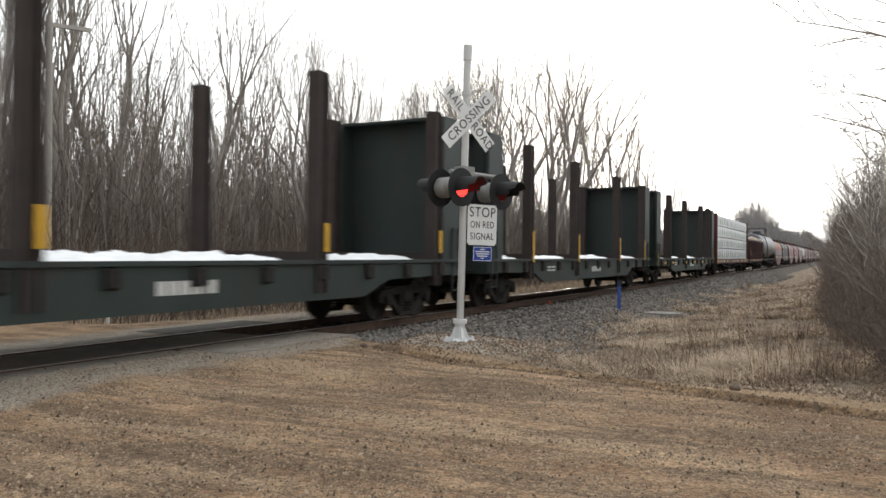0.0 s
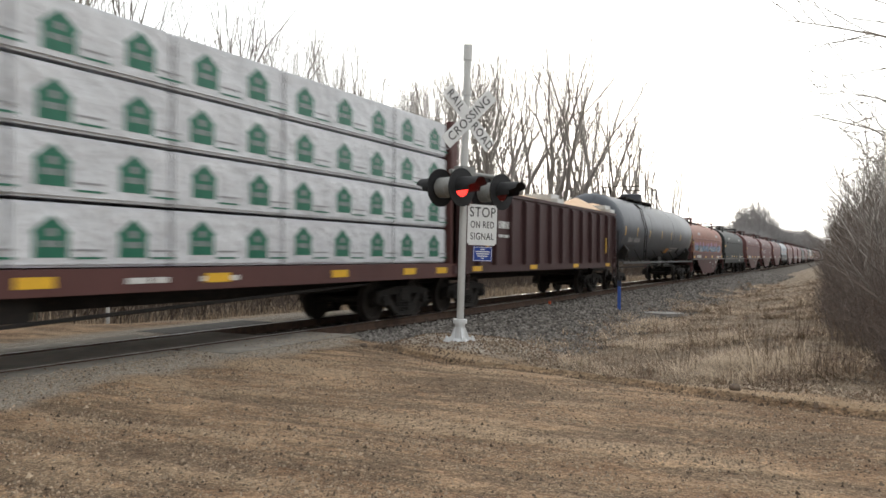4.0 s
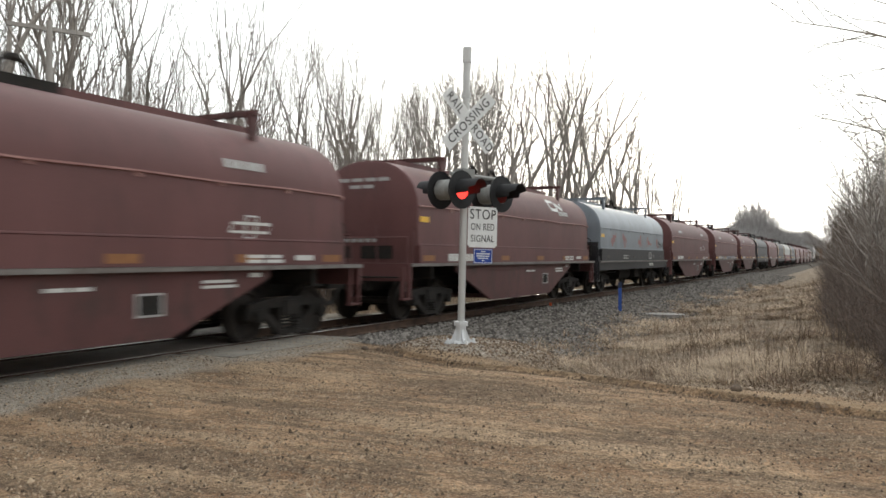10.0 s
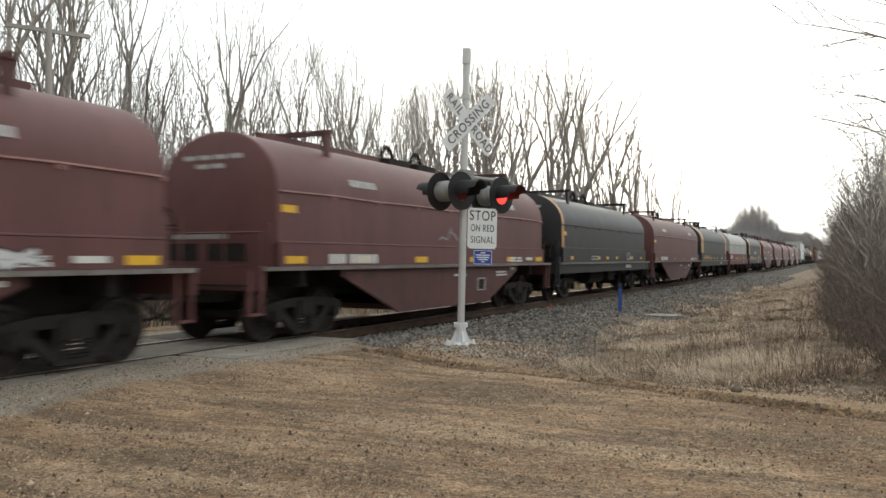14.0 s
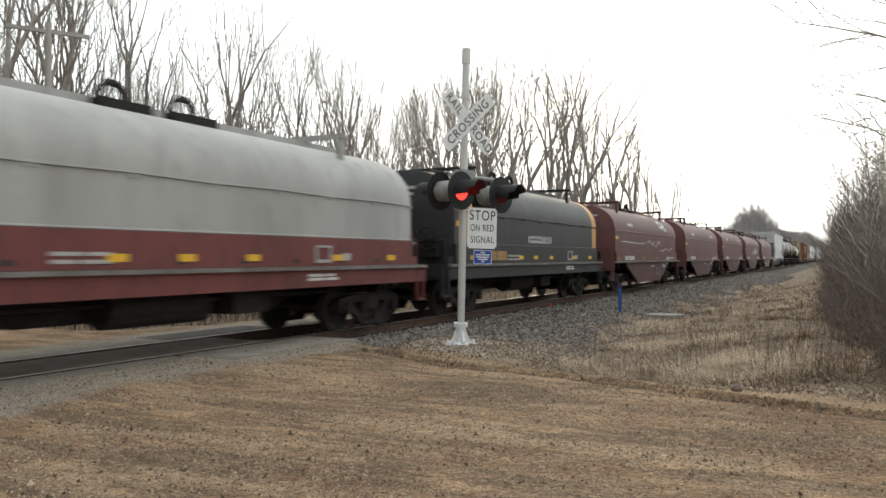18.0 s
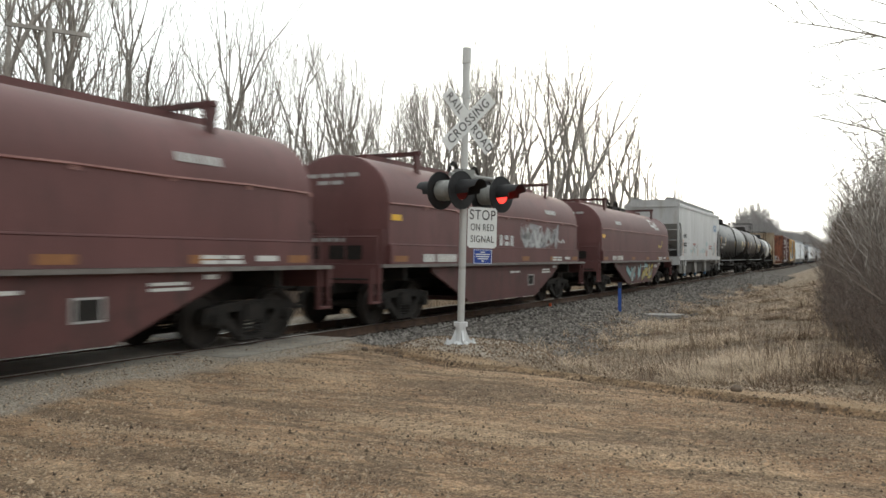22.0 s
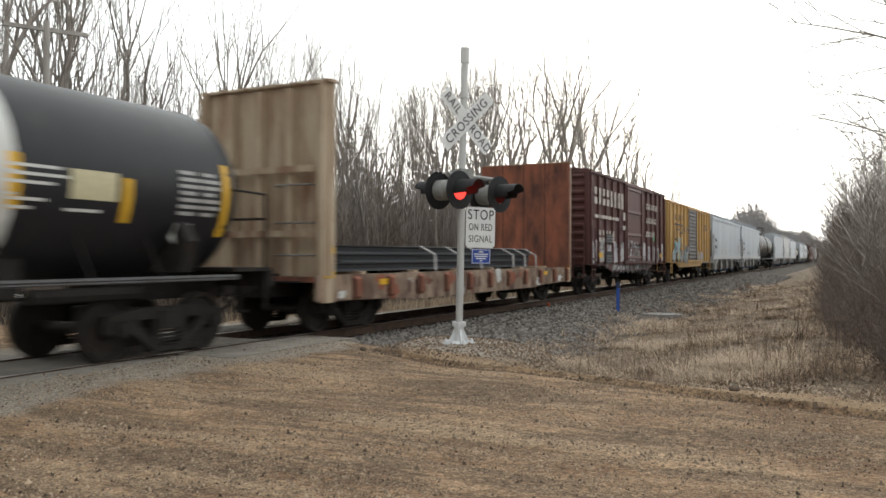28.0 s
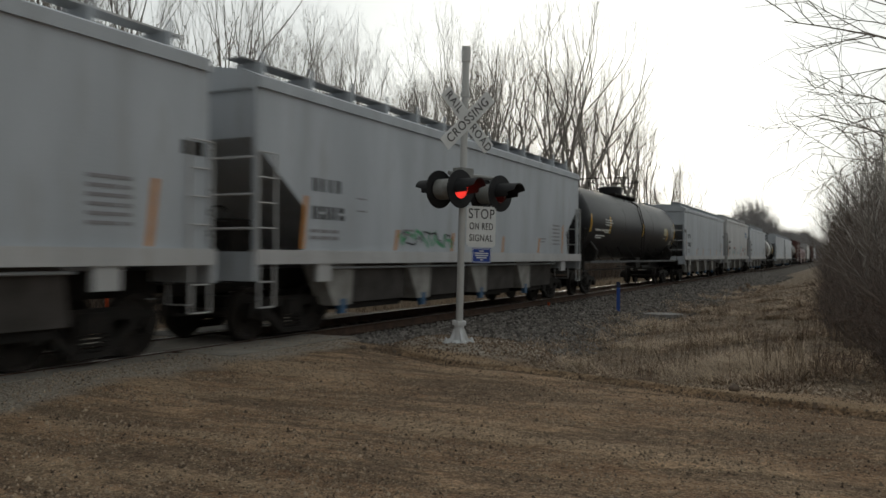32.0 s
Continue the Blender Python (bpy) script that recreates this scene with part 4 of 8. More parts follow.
# ---- train: box cars ----
def boxcar(label, body_mat, door_mat, L=15.6, top=4.42, kind="plain", roof_mat=None):
    car = thing("boxcar", label, "freight car", "freight train cars")
    H = L / 2
    bot = 0.98
    bm = B()
    box(bm, -1.46, 1.46, -H, H, bot, top)
    part("body", bm, body_mat, car)
    posts = []
    dw = 1.55
    y = -H + 0.1
    k = 6
    for i in range(k):
        yy = -H + 0.12 + (H - dw - 0.24) * i / (k - 1)
        posts += [yy, -yy]
    me = shared("post_%s" % body_mat.name, lambda bm: prism(bm, [(0, 0.02), (0.10, 0.02), (0.10, top - bot - 0.12), (0, top - bot - 0.12)], -0.055, 0.055), body_mat)
    for yy in posts:
        for s in (-1, 1):
            link_mesh("side_post", me, car, pose(1.46 * s, yy, bot, 0, 0, 0 if s > 0 else 180))
    for yy in range(3):                           # horizontal panel seams
        z = bot + 0.9 + yy * 0.9
        me = shared("panel_seam_%s" % body_mat.name, lambda bm: box(bm, -0.012, 0.012, dw + 0.1, H - 0.1, -0.02, 0.02), body_mat)
        for s in (-1, 1):
            for k in (0, 180):
                link_mesh("panel_seam", me, car, pose(1.46 * s, 0, z, 0, 0, k))
    for s in (-1, 1):                             # sliding doors with ribs, tracks
        bm = B()
        box(bm, 1.50 * s - 0.03, 1.50 * s + 0.03, -dw + 0.05, dw - 0.05, bot + 0.12, top - 0.15)
        door = part("door", bm, door_mat, car)
        nr = 14 if kind == "ribbed" else 4
        for i in range(nr):
            z = bot + 0.3 + (top - bot - 0.55) * i / (nr - 1)
            me = shared("door_rib_%s" % door_mat.name, lambda bm: solid(bm, [[(0, y, -0.08), (0.05, y, -0.06), (0.02, y, 0.05), (0, y, 0.06)] for y in (-dw + 0.13, dw - 0.13)]), door_mat)
            link_mesh("door_rib", me, door, pose(1.53 * s, 0, z, 0, 0, 0 if s > 0 else 180))
        for yy in (-dw + 0.1, dw - 0.1):
            me = shared("door_stile_%s_%.2f" % (door_mat.name, top), lambda bm: box(bm, -0.02, 0.06, -0.06, 0.06, bot + 0.15, top - 0.18), door_mat)
            link_mesh("door_stile", me, door, pose(1.53 * s, yy, 0, 0, 0, 0 if s > 0 else 180))
        bm = B()
        for z in (bot + 0.05, top - 0.10):
            box(bm, 1.53 * s - 0.05, 1.53 * s + 0.05, -dw - 0.3, dw + 2.6, z - 0.045, z + 0.045)
        part("door_track", bm, body_mat, car)
        bm = B()                                  # side sill, fish-bellied
        prism_x(bm, [(-H, bot), (-H + 2.6, bot - 0.06), (-H + 3.6, bot - 0.3), (H - 3.6, bot - 0.3), (H - 2.6, bot - 0.06), (H, bot)][::-1], 1.40 * s - 0.03, 1.40 * s + 0.03)
        part("side_sill", bm, body_mat, car)
    bm = B()
    prof = [(1.56, top - 0.08), (1.56, top + 0.0), (0, top + 0.20), (-1.56, top + 0.0), (-1.56, top - 0.08)]
    prism(bm, prof, -H - 0.05, H + 0.05)
    for i in range(13):
        y = -H + 0.3 + (L - 0.6) * i / 12
        solid(bm, [[(1.5, y - 0.05, top + 0.02), (0, y - 0.05, top + 0.21), (0, y + 0.05, top + 0.21), (1.5, y + 0.05, top + 0.02)],
                   [(1.5, y - 0.05, top + 0.06), (0, y - 0.05, top + 0.25), (0, y + 0.05, top + 0.25), (1.5, y + 0.05, top + 0.06)]])
    part("roof", bm, roof_mat or body_mat, car)
    for s in (-1, 1):                             # corrugated ends
        for i in range(11):
            z = bot + 0.25 + (top - bot - 0.45) * i / 10
            me = shared("end_corrugation_%s" % body_mat.name, lambda bm: prism_x(bm, [(0, -0.10), (0.085, -0.03), (0.085, 0.03), (0, 0.10)], -1.3, 1.3), body_mat)
            link_mesh("end_corrugation", me, car, pose(0, s * H, z, 0, 0, 0 if s > 0 else 180))
        for x in (-1.42, 1.42):
            me = shared("box_corner_%s_%.2f" % (body_mat.name, top), lambda bm: box(bm, -0.05, 0.05, -0.02, 0.06, bot, top), body_mat)
            link_mesh("corner_post", me, car, pose(x, s * H, 0, 0, 0, 0 if s > 0 else 180))
        ladder(car, 1.56, s * (H - 0.35), 0.4, 2.4, body_mat, 0.42)
        ladder(car, -1.56, s * (H - 0.35), 0.4, 2.4, body_mat, 0.42)
        ladder(car, 1.1, s * (H + 0.14), 0.5, 2.6, body_mat, 0.42, "x")
    bm = B()
    box(bm, -0.32, 0.32, -H, H, 0.55, 1.0)
    for k in range(-2, 3):
        box(bm, -1.35, 1.35, k * 2.2 - 0.08, k * 2.2 + 0.08, 0.8, 1.0)
    rod(bm, (0.8, -2, 0.6), (0.8, -0.6, 0.6), 0.22, 10)
    part("centre_sill", bm, M_UNDER, car)
    brake_wheel(car, -0.8, -H - 0.2, 2.6)
    undergear(car, H, H - 1.9, L + 1.5)
    return car


# ---- train: flat cars ----
STAKES = (3.32, 8.12, 14.12, 18.86)      # from the car's front end


def stake_flat(label, stakes=STAKES):
    car = thing("bulkhead_flat_car", label, "freight car", "stake flat cars")
    L = 20.25
    H = L / 2
    bm = B()
    box(bm, -1.45, 1.45, -H, H, 0.98, 1.12)
    part("deck", bm, mat("dark_deck_boards", (0.05, 0.045, 0.04), (0.03, 0.026, 0.024), rough=0.9), car)
    for s in (-1, 1):
        bm = B()
        prism_x(bm, [(-H, 1.14), (-H, 0.78), (-H + 3.6, 0.74), (-H + 4.6, 0.42), (H - 4.6, 0.42), (H - 3.6, 0.74), (H, 0.78), (H, 1.14)], 1.46 * s - 0.04, 1.46 * s + 0.04)
        box(bm, 1.50 * s - 0.06, 1.50 * s + 0.06, -H, H, 1.08, 1.15)
        part("side_sill", bm, M_BCGREEN, car)
        for i in range(12):
            y = -H + 1.2 + i * (L - 2.4) / 11
            me = shared("stake_pocket", lambda bm: prism(bm, [(0, -0.16), (0.07, -0.12), (0.07, 0.12), (0, 0.16)], -0.12, 0.12), M_UNDER)
            link_mesh("stake_pocket", me, car, pose(1.50 * s, y, 0.92, 0, 0, 0 if s > 0 else 180))
    M_STAKE = mat("brown_steel_stake", (0.042, 0.032, 0.029), (0.03, 0.023, 0.021), rough=0.75, scale=3)
    for off in stakes:
        y = -H + off
        for s in (-1, 1):
            bm = B()
            box(bm, 1.42 * s - 0.10, 1.42 * s + 0.10, y - 0.04, y + 0.04, 0.55, 4.58)
            st = part("stake", bm, M_STAKE, car)
            for k in (-1, 1):
                bm = B()
                box(bm, 1.42 * s - 0.14, 1.42 * s + 0.14, y + k * 0.066 - 0.025, y + k * 0.066 + 0.025, 0.55, 4.58)
                bmesh.ops.translate(bm, vec=(0, k * 0.064, 0), verts=bm.verts)
                part("flange", bm, M_STAKE, st)
        bm = B()
        box(bm, -1.3, 1.3, y - 0.15, y + 0.15, 1.12, 1.30)
        part("bunk", bm, M_STAKE, car)
    for s in (-1, 1):
        bm = B()                                  # ribbed bulkhead
        y0, y1 = sorted((s * (H - 0.02), s * (H - 1.02)))
        box(bm, -1.40, 1.40, s * (H - 0.42) - 0.04, s * (H - 0.42) + 0.04, 1.12, 4.5)
        bh = part("bulkhead", bm, M_BCGREEN, car)
        for i in range(7):
            me = shared("bulkhead_rib", lambda bm: box(bm, -0.04, 0.04, -0.03, 0.03, 1.12, 4.45), M_BCGREEN)
            link_mesh("rib", me, bh, pose(-1.2 + 0.4 * i, s * (H - 0.352), 0))
        for x in (-1.45, 1.45):
            bm = B()
            prism_x(bm, [(y0, 1.12), (y1, 1.12), (y1, 4.4), (y1 - 0.06, 4.55), (y0 + 0.06, 4.55), (y0, 4.4)], x - 0.05, x + 0.05)
            part("side_plate", bm, M_BCGREEN, bh)
        bm = B()
        box(bm, -1.40, 1.40, y0 + 0.06, y1 - 0.06, 4.50, 4.56)
        part("top_plate", bm, M_BCGREEN, bh)
        for z in (2.7,):
            bm = B()
            box(bm, -1.38, 1.38, s * (H - 0.30) - 0.02, s * (H - 0.30) + 0.02, z - 0.05, z + 0.05)
            part("cross_beam", bm, M_BCGREEN, bh)
        ladder(car, 1.53, s * (H - 0.35), 0.4, 1.9, M_BCGREEN, 0.4)
        bm = B()
        box(bm, -1.48, 1.48, s * H - 0.05, s * H + 0.05, 0.75, 1.12)
        part("end_sill", bm, M_BCGREEN, car)
    bm = B()
    box(bm, -0.4, 0.4, -H, H, 0.5, 0.98)
    part("centre_sill", bm, M_UNDER, car)
    bars(car, "stencil", 1.502, 0.0, 0.66, [0.17, 0.17, 0.18, 0.17, 0.07, 0.15], 0.2, M_WHITE, 0.06)
    bars(car, "stencil", 1.502, -5.2, 0.86, [0.4, 0.3], 0.05, M_WHITE)
    bars(car, "stencil", 1.502, -5.2, 0.76, [0.3, 0.4], 0.05, M_WHITE)
    # patches of snow between the bunks
    rnd = random.Random(3)
    for y0, y1 in ((-H + 1.3, -H + 2.9), (-H + 3.7, -H + 7.3), (-H + 8.6, -H + 13.3), (-H + 14.5, -H + 18.0), (-H + 19.1, -H + 19.7)):
        nx, ny = 16, max(4, int((y1 - y0) / 0.14))
        vs, fs = [], []
        for j in range(ny + 1):
            for i in range(nx + 1):
                x, y = -1.38 + 2.76 * i / nx, y0 + (y1 - y0) * j / ny
                edge = min(i, nx - i, j, ny - j)
                h = 0.0 if edge == 0 else 0.075 + 0.09 * noise.noise((x * 1.7, y * 1.3 + y0, 2.0)) + 0.09 * noise.noise((x * 4.5, y * 4.0 + y0, 5.0)) + 0.02 * min(edge, 2)
                vs.append((x + (rnd.uniform(-.06, .06) if edge == 0 else 0), y, 1.118 + max(0.0, h - 0.02)))
        for j in range(ny):
            for i in range(nx):
                a = j * (nx + 1) + i
                if max(vs[a][2], vs[a + 1][2], vs[a + nx + 2][2], vs[a + nx + 1][2]) > 1.135:
                    fs.append((a, a + 1, a + nx + 2, a + nx + 1))
        raw("snow_patch", vs, fs, M_SNOW, car, True)["label"] = "thin crust of old white snow"
    undergear(car, H, H - 2.0, L + 1.2)
    return car


def house_mark(bm):
    bm.faces.new([bm.verts.new((0, a * 0.30, b * 0.30)) for a, b in
                  ((-0.85, -0.75), (-0.85, 0.2), (-0.95, 0.3), (0, 1.0), (0.95, 0.3), (0.85, 0.2), (0.85, -0.75))])


def house_windows(bm):
    for a, b, w, h in ((-0.5, -0.35, 0.38, 0.3), (0.12, -0.35, 0.38, 0.3), (-0.2, 0.15, 0.4, 0.35)):
        box(bm, 0, 0.002, a * 0.27, (a + w) * 0.27, b * 0.27, (b + h) * 0.27)


def lumber_car(label):
    car = thing("centerbeam_car", label, "freight car", "freight train cars")
    L = 21.8
    H = L / 2
    bm = B()
    box(bm, -1.42, 1.42, -H, H, 0.92, 1.04)
    part("deck", bm, M_CBRED, car)
    for s in (-1, 1):
        bm = B()
        box(bm, 1.42 * s - 0.05, 1.42 * s + 0.05, -H, H, 0.72, 1.05)
        part("side_sill", bm, M_CBRED, car)
        bm = B()                                   # end bulkheads
        y = s * (H - 0.2)
        box(bm, -1.42, 1.42, y - 0.08, y + 0.08, 1.04, 4.46)
        bh = part("bulkhead", bm, M_CBRED, car)
        for x in (-1.38, 1.38):
            bm = B()
            box(bm, x - 0.08, x + 0.08, y - 0.18, y + 0.18, 1.0, 4.5)
            part("corner_post", bm, M_CBRED, bh)
        for i in range(7):
            me = shared("bulkhead_bar", lambda bm: box(bm, -1.28, 1.28, -0.04, 0.04, -0.06, 0.06), M_CBRED)
            link_mesh("rib", me, bh, pose(0, y + s * 0.12, 1.3 + i * 0.5))
        if s < 0:
            bm = B()
            for z, n_ in ((3.6, 3), (2.7, 4), (2.55, 3), (1.9, 2)):
                for i in range(n_):
                    box(bm, -0.1 + 0.3 * i, 0.14 + 0.3 * i, y - 0.175, y - 0.165, z, z + 0.09)
            part("stencil", bm, M_WHITE, bh)
    bm = B()
    box(bm, -0.06, 0.06, -H + 0.3, H - 0.3, 1.04, 4.45)
    part("centre_beam", bm, M_CBRED, car)
    bm = B()
    box(bm, -0.35, 0.35, -H, H, 0.45, 0.95)
    box(bm, 0.4, 1.2, -2.0, -0.8, 0.4, 0.85)
    for s in (-1, 1):
        rod(bm, (1.3 * s, -H + 4.0, 0.65), (1.3 * s, -2.2, 0.35), 0.03, 5)
        rod(bm, (1.3 * s, -2.2, 0.35), (1.3 * s, H - 4.0, 0.65), 0.03, 5)
    part("centre_sill", bm, M_UNDER, car)
    # wrapped packages, four tiers, prints and straps
    rnd = random.Random(8)
    lens = [2.75, 4.1, 2.75, 2.75, 2.75, 4.1, 2.75]
    k = (2 * H - 0.9) / sum(lens)
    rows = 4
    th = 0.82
    for r in range(rows):
        z0 = 1.05 + r * (th + 0.03)
        y = -H + 0.45
        for i, ln in enumerate(lens if r % 2 == 0 else lens[::-1]):
            ln *= k
            for s in (-1, 1):
                bm = B()
                x0, x1 = (0.10, 1.36) if s > 0 else (-1.36, -0.10)
                box(bm, x0, x1, y + 0.015, y + ln - 0.015, z0 + 0.02, z0 + th)
                bmesh.ops.bevel(bm, geom=bm.edges[:], offset=0.035, segments=2, affect="EDGES")
                part("lumber_pack", bm, M_WRAP, car, "white plastic-wrapped pack of sawn lumber")
            nl = max(2, round(ln / 1.35))
            for j in range(nl):
                yc = y + ln * (j + 0.5) / nl + rnd.uniform(-0.05, 0.05)
                zc = z0 + 0.38 + rnd.uniform(-0.03, 0.03)
                link_mesh("green_print", shared("green_print", house_mark, M_LOGO), car, pose(1.364, yc, zc))
                link_mesh("print_window", shared("print_window", house_windows, M_GREYPRINT), car, pose(1.366, yc, zc))
                w = ln / nl * 0.36
                for nm, h, m_ in (("green_line", 0.12, M_LOGO), ("grey_line", 0.22, M_GREYPRINT)):
                    me = shared("%s_%.2f" % (nm, w), lambda bm: box(bm, 0, 0.003, 0, w, 0, 0.03), m_)
                    link_mesh(nm, me, car, pose(1.362, yc + 0.32, z0 + h))
            y += ln
    stripes(car, 1.472, 0.82, (-H + 0.9, -H + 4.2, -4.6, -1.0, 2.2, 5.6, 8.4, H - 0.9), 0.55, 0.14, M_YELLOW)
    bars(car, "stencil", 1.472, -H + 2.0, 0.84, [0.4, 0.3, 0.2, -0.4, 0.5, 0.3], 0.1, M_WHITE)
    bars(car, "stencil", 1.472, 0.4, 0.84, [0.4, 0.3, -0.6, 0.5, 0.3], 0.08, M_WHITE)
    undergear(car, H, H - 2.0, L + 1.4)
    return car


def gondola(label):
    car = thing("gondola_car", label, "freight car", "freight train cars")
    L = 15.85
    H = L / 2
    for s in (-1, 1):
        for nm, (x, w, z0, z1) in (("side_sheet", (1.42, 0.04, 1.0, 2.9)), ("top_chord", (1.44, 0.08, 2.9, 3.0)), ("side_sill", (1.44, 0.08, 0.8, 1.0))):
            bm = B()
            box(bm, x * s - w, x * s + w, -H, H, z0, z1)
            part(nm, bm, M_GONRED, car)
        bm = B()
        box(bm, -1.38, 1.38, s * H - 0.05, s * H + 0.05, 0.85, 2.98)
        part("end_sheet", bm, M_GONRED, car)
    bm = B()
    box(bm, -1.36, 1.36, -H + 0.06, H - 0.06, 0.9, 0.99)
    part("floor", bm, M_GONRED, car)
    me = shared("gondola_rib", lambda bm: prism(bm, [(0, 0), (0.12, 0.05), (0.12, 1.85), (0, 1.95)], -0.07, 0.07), M_GONRED)
    for i in range(14):
        for s in (-1, 1):
            link_mesh("side_post", me, car, pose(1.46 * s, -H + 0.3 + (L - 0.6) * i / 13, 0.95, 0, 0, 0 if s > 0 else 180))
    for s in (-1, 1):
        ladder(car, 1.57, s * (H - 0.5), 0.4, 2.8, M_GONRED, 0.42)
        bm = B()
        for i in range(4):
            z = 1.2 + i * 0.5
            box(bm, -1.35, 1.35, s * (H + 0.09) - 0.05, s * (H + 0.09) + 0.05, z - 0.07, z + 0.07)
        part("end_rib", bm, M_GONRED, car)
    rnd = random.Random(5)                         # lumpy tarped load
    nx, ny = 10, 48
    vs, fs = [], []
    for j in range(ny + 1):
        for i in range(nx + 1):
            x, y = -1.36 + 2.72 * i / nx, -H + 0.15 + (L - 0.3) * j / ny
            e = max(0.0, 1 - (abs(x) / 1.36) ** 3)
            h = 2.95 + 0.12 * e + 0.42 * e * max(0, 0.55 + 0.9 * noise.noise((x * 0.8, y * 0.55, 9.0)))
            vs.append((x, y, h))
    for j in range(ny):
        for i in range(nx):
            a = j * (nx + 1) + i
            fs.append((a, a + 1, a + nx + 2, a + nx + 1))
    raw("tarped_load", vs, fs, M_TARP, car, True)["label"] = "lumpy cream and tan tarped load"
    bm = B()
    for y in (-H + 0.5, -H + 8.4, H - 0.6):
        box(bm, -1.5, 1.5, y - 0.35, y + 0.35, 3.0, 3.14)
        box(bm, 0.4, 1.3, y - 0.4, y + 0.4, 3.14, 3.3)
    part("load_cover", bm, M_WHITE, car, "white load covers on the rim")
    stripes(car, 1.585, 1.35, (-H + 1.9, H - 1.9), 0.14, 0.6, M_YELLOW)
    stripes(car, 1.525, 0.84, (-H + 1.4, -2.2, 2.2, H - 1.4), 0.6, 0.13, M_YELLOW)
    bars(car, "stencil", 1.465, -H + 2.6, 2.0, [0.25, 0.2, 0.3, 0.25], 0.2, M_WHITE)
    bars(car, "stencil", 1.465, -H + 2.6, 1.75, [0.35, 0.3, 0.4], 0.08, M_WHITE)
    bm = B()
    box(bm, -0.32, 0.32, -H, H, 0.55, 0.95)
    part("centre_sill", bm, M_UNDER, car)
    undergear(car, H, H - 1.8, L + 1.3)
    return car


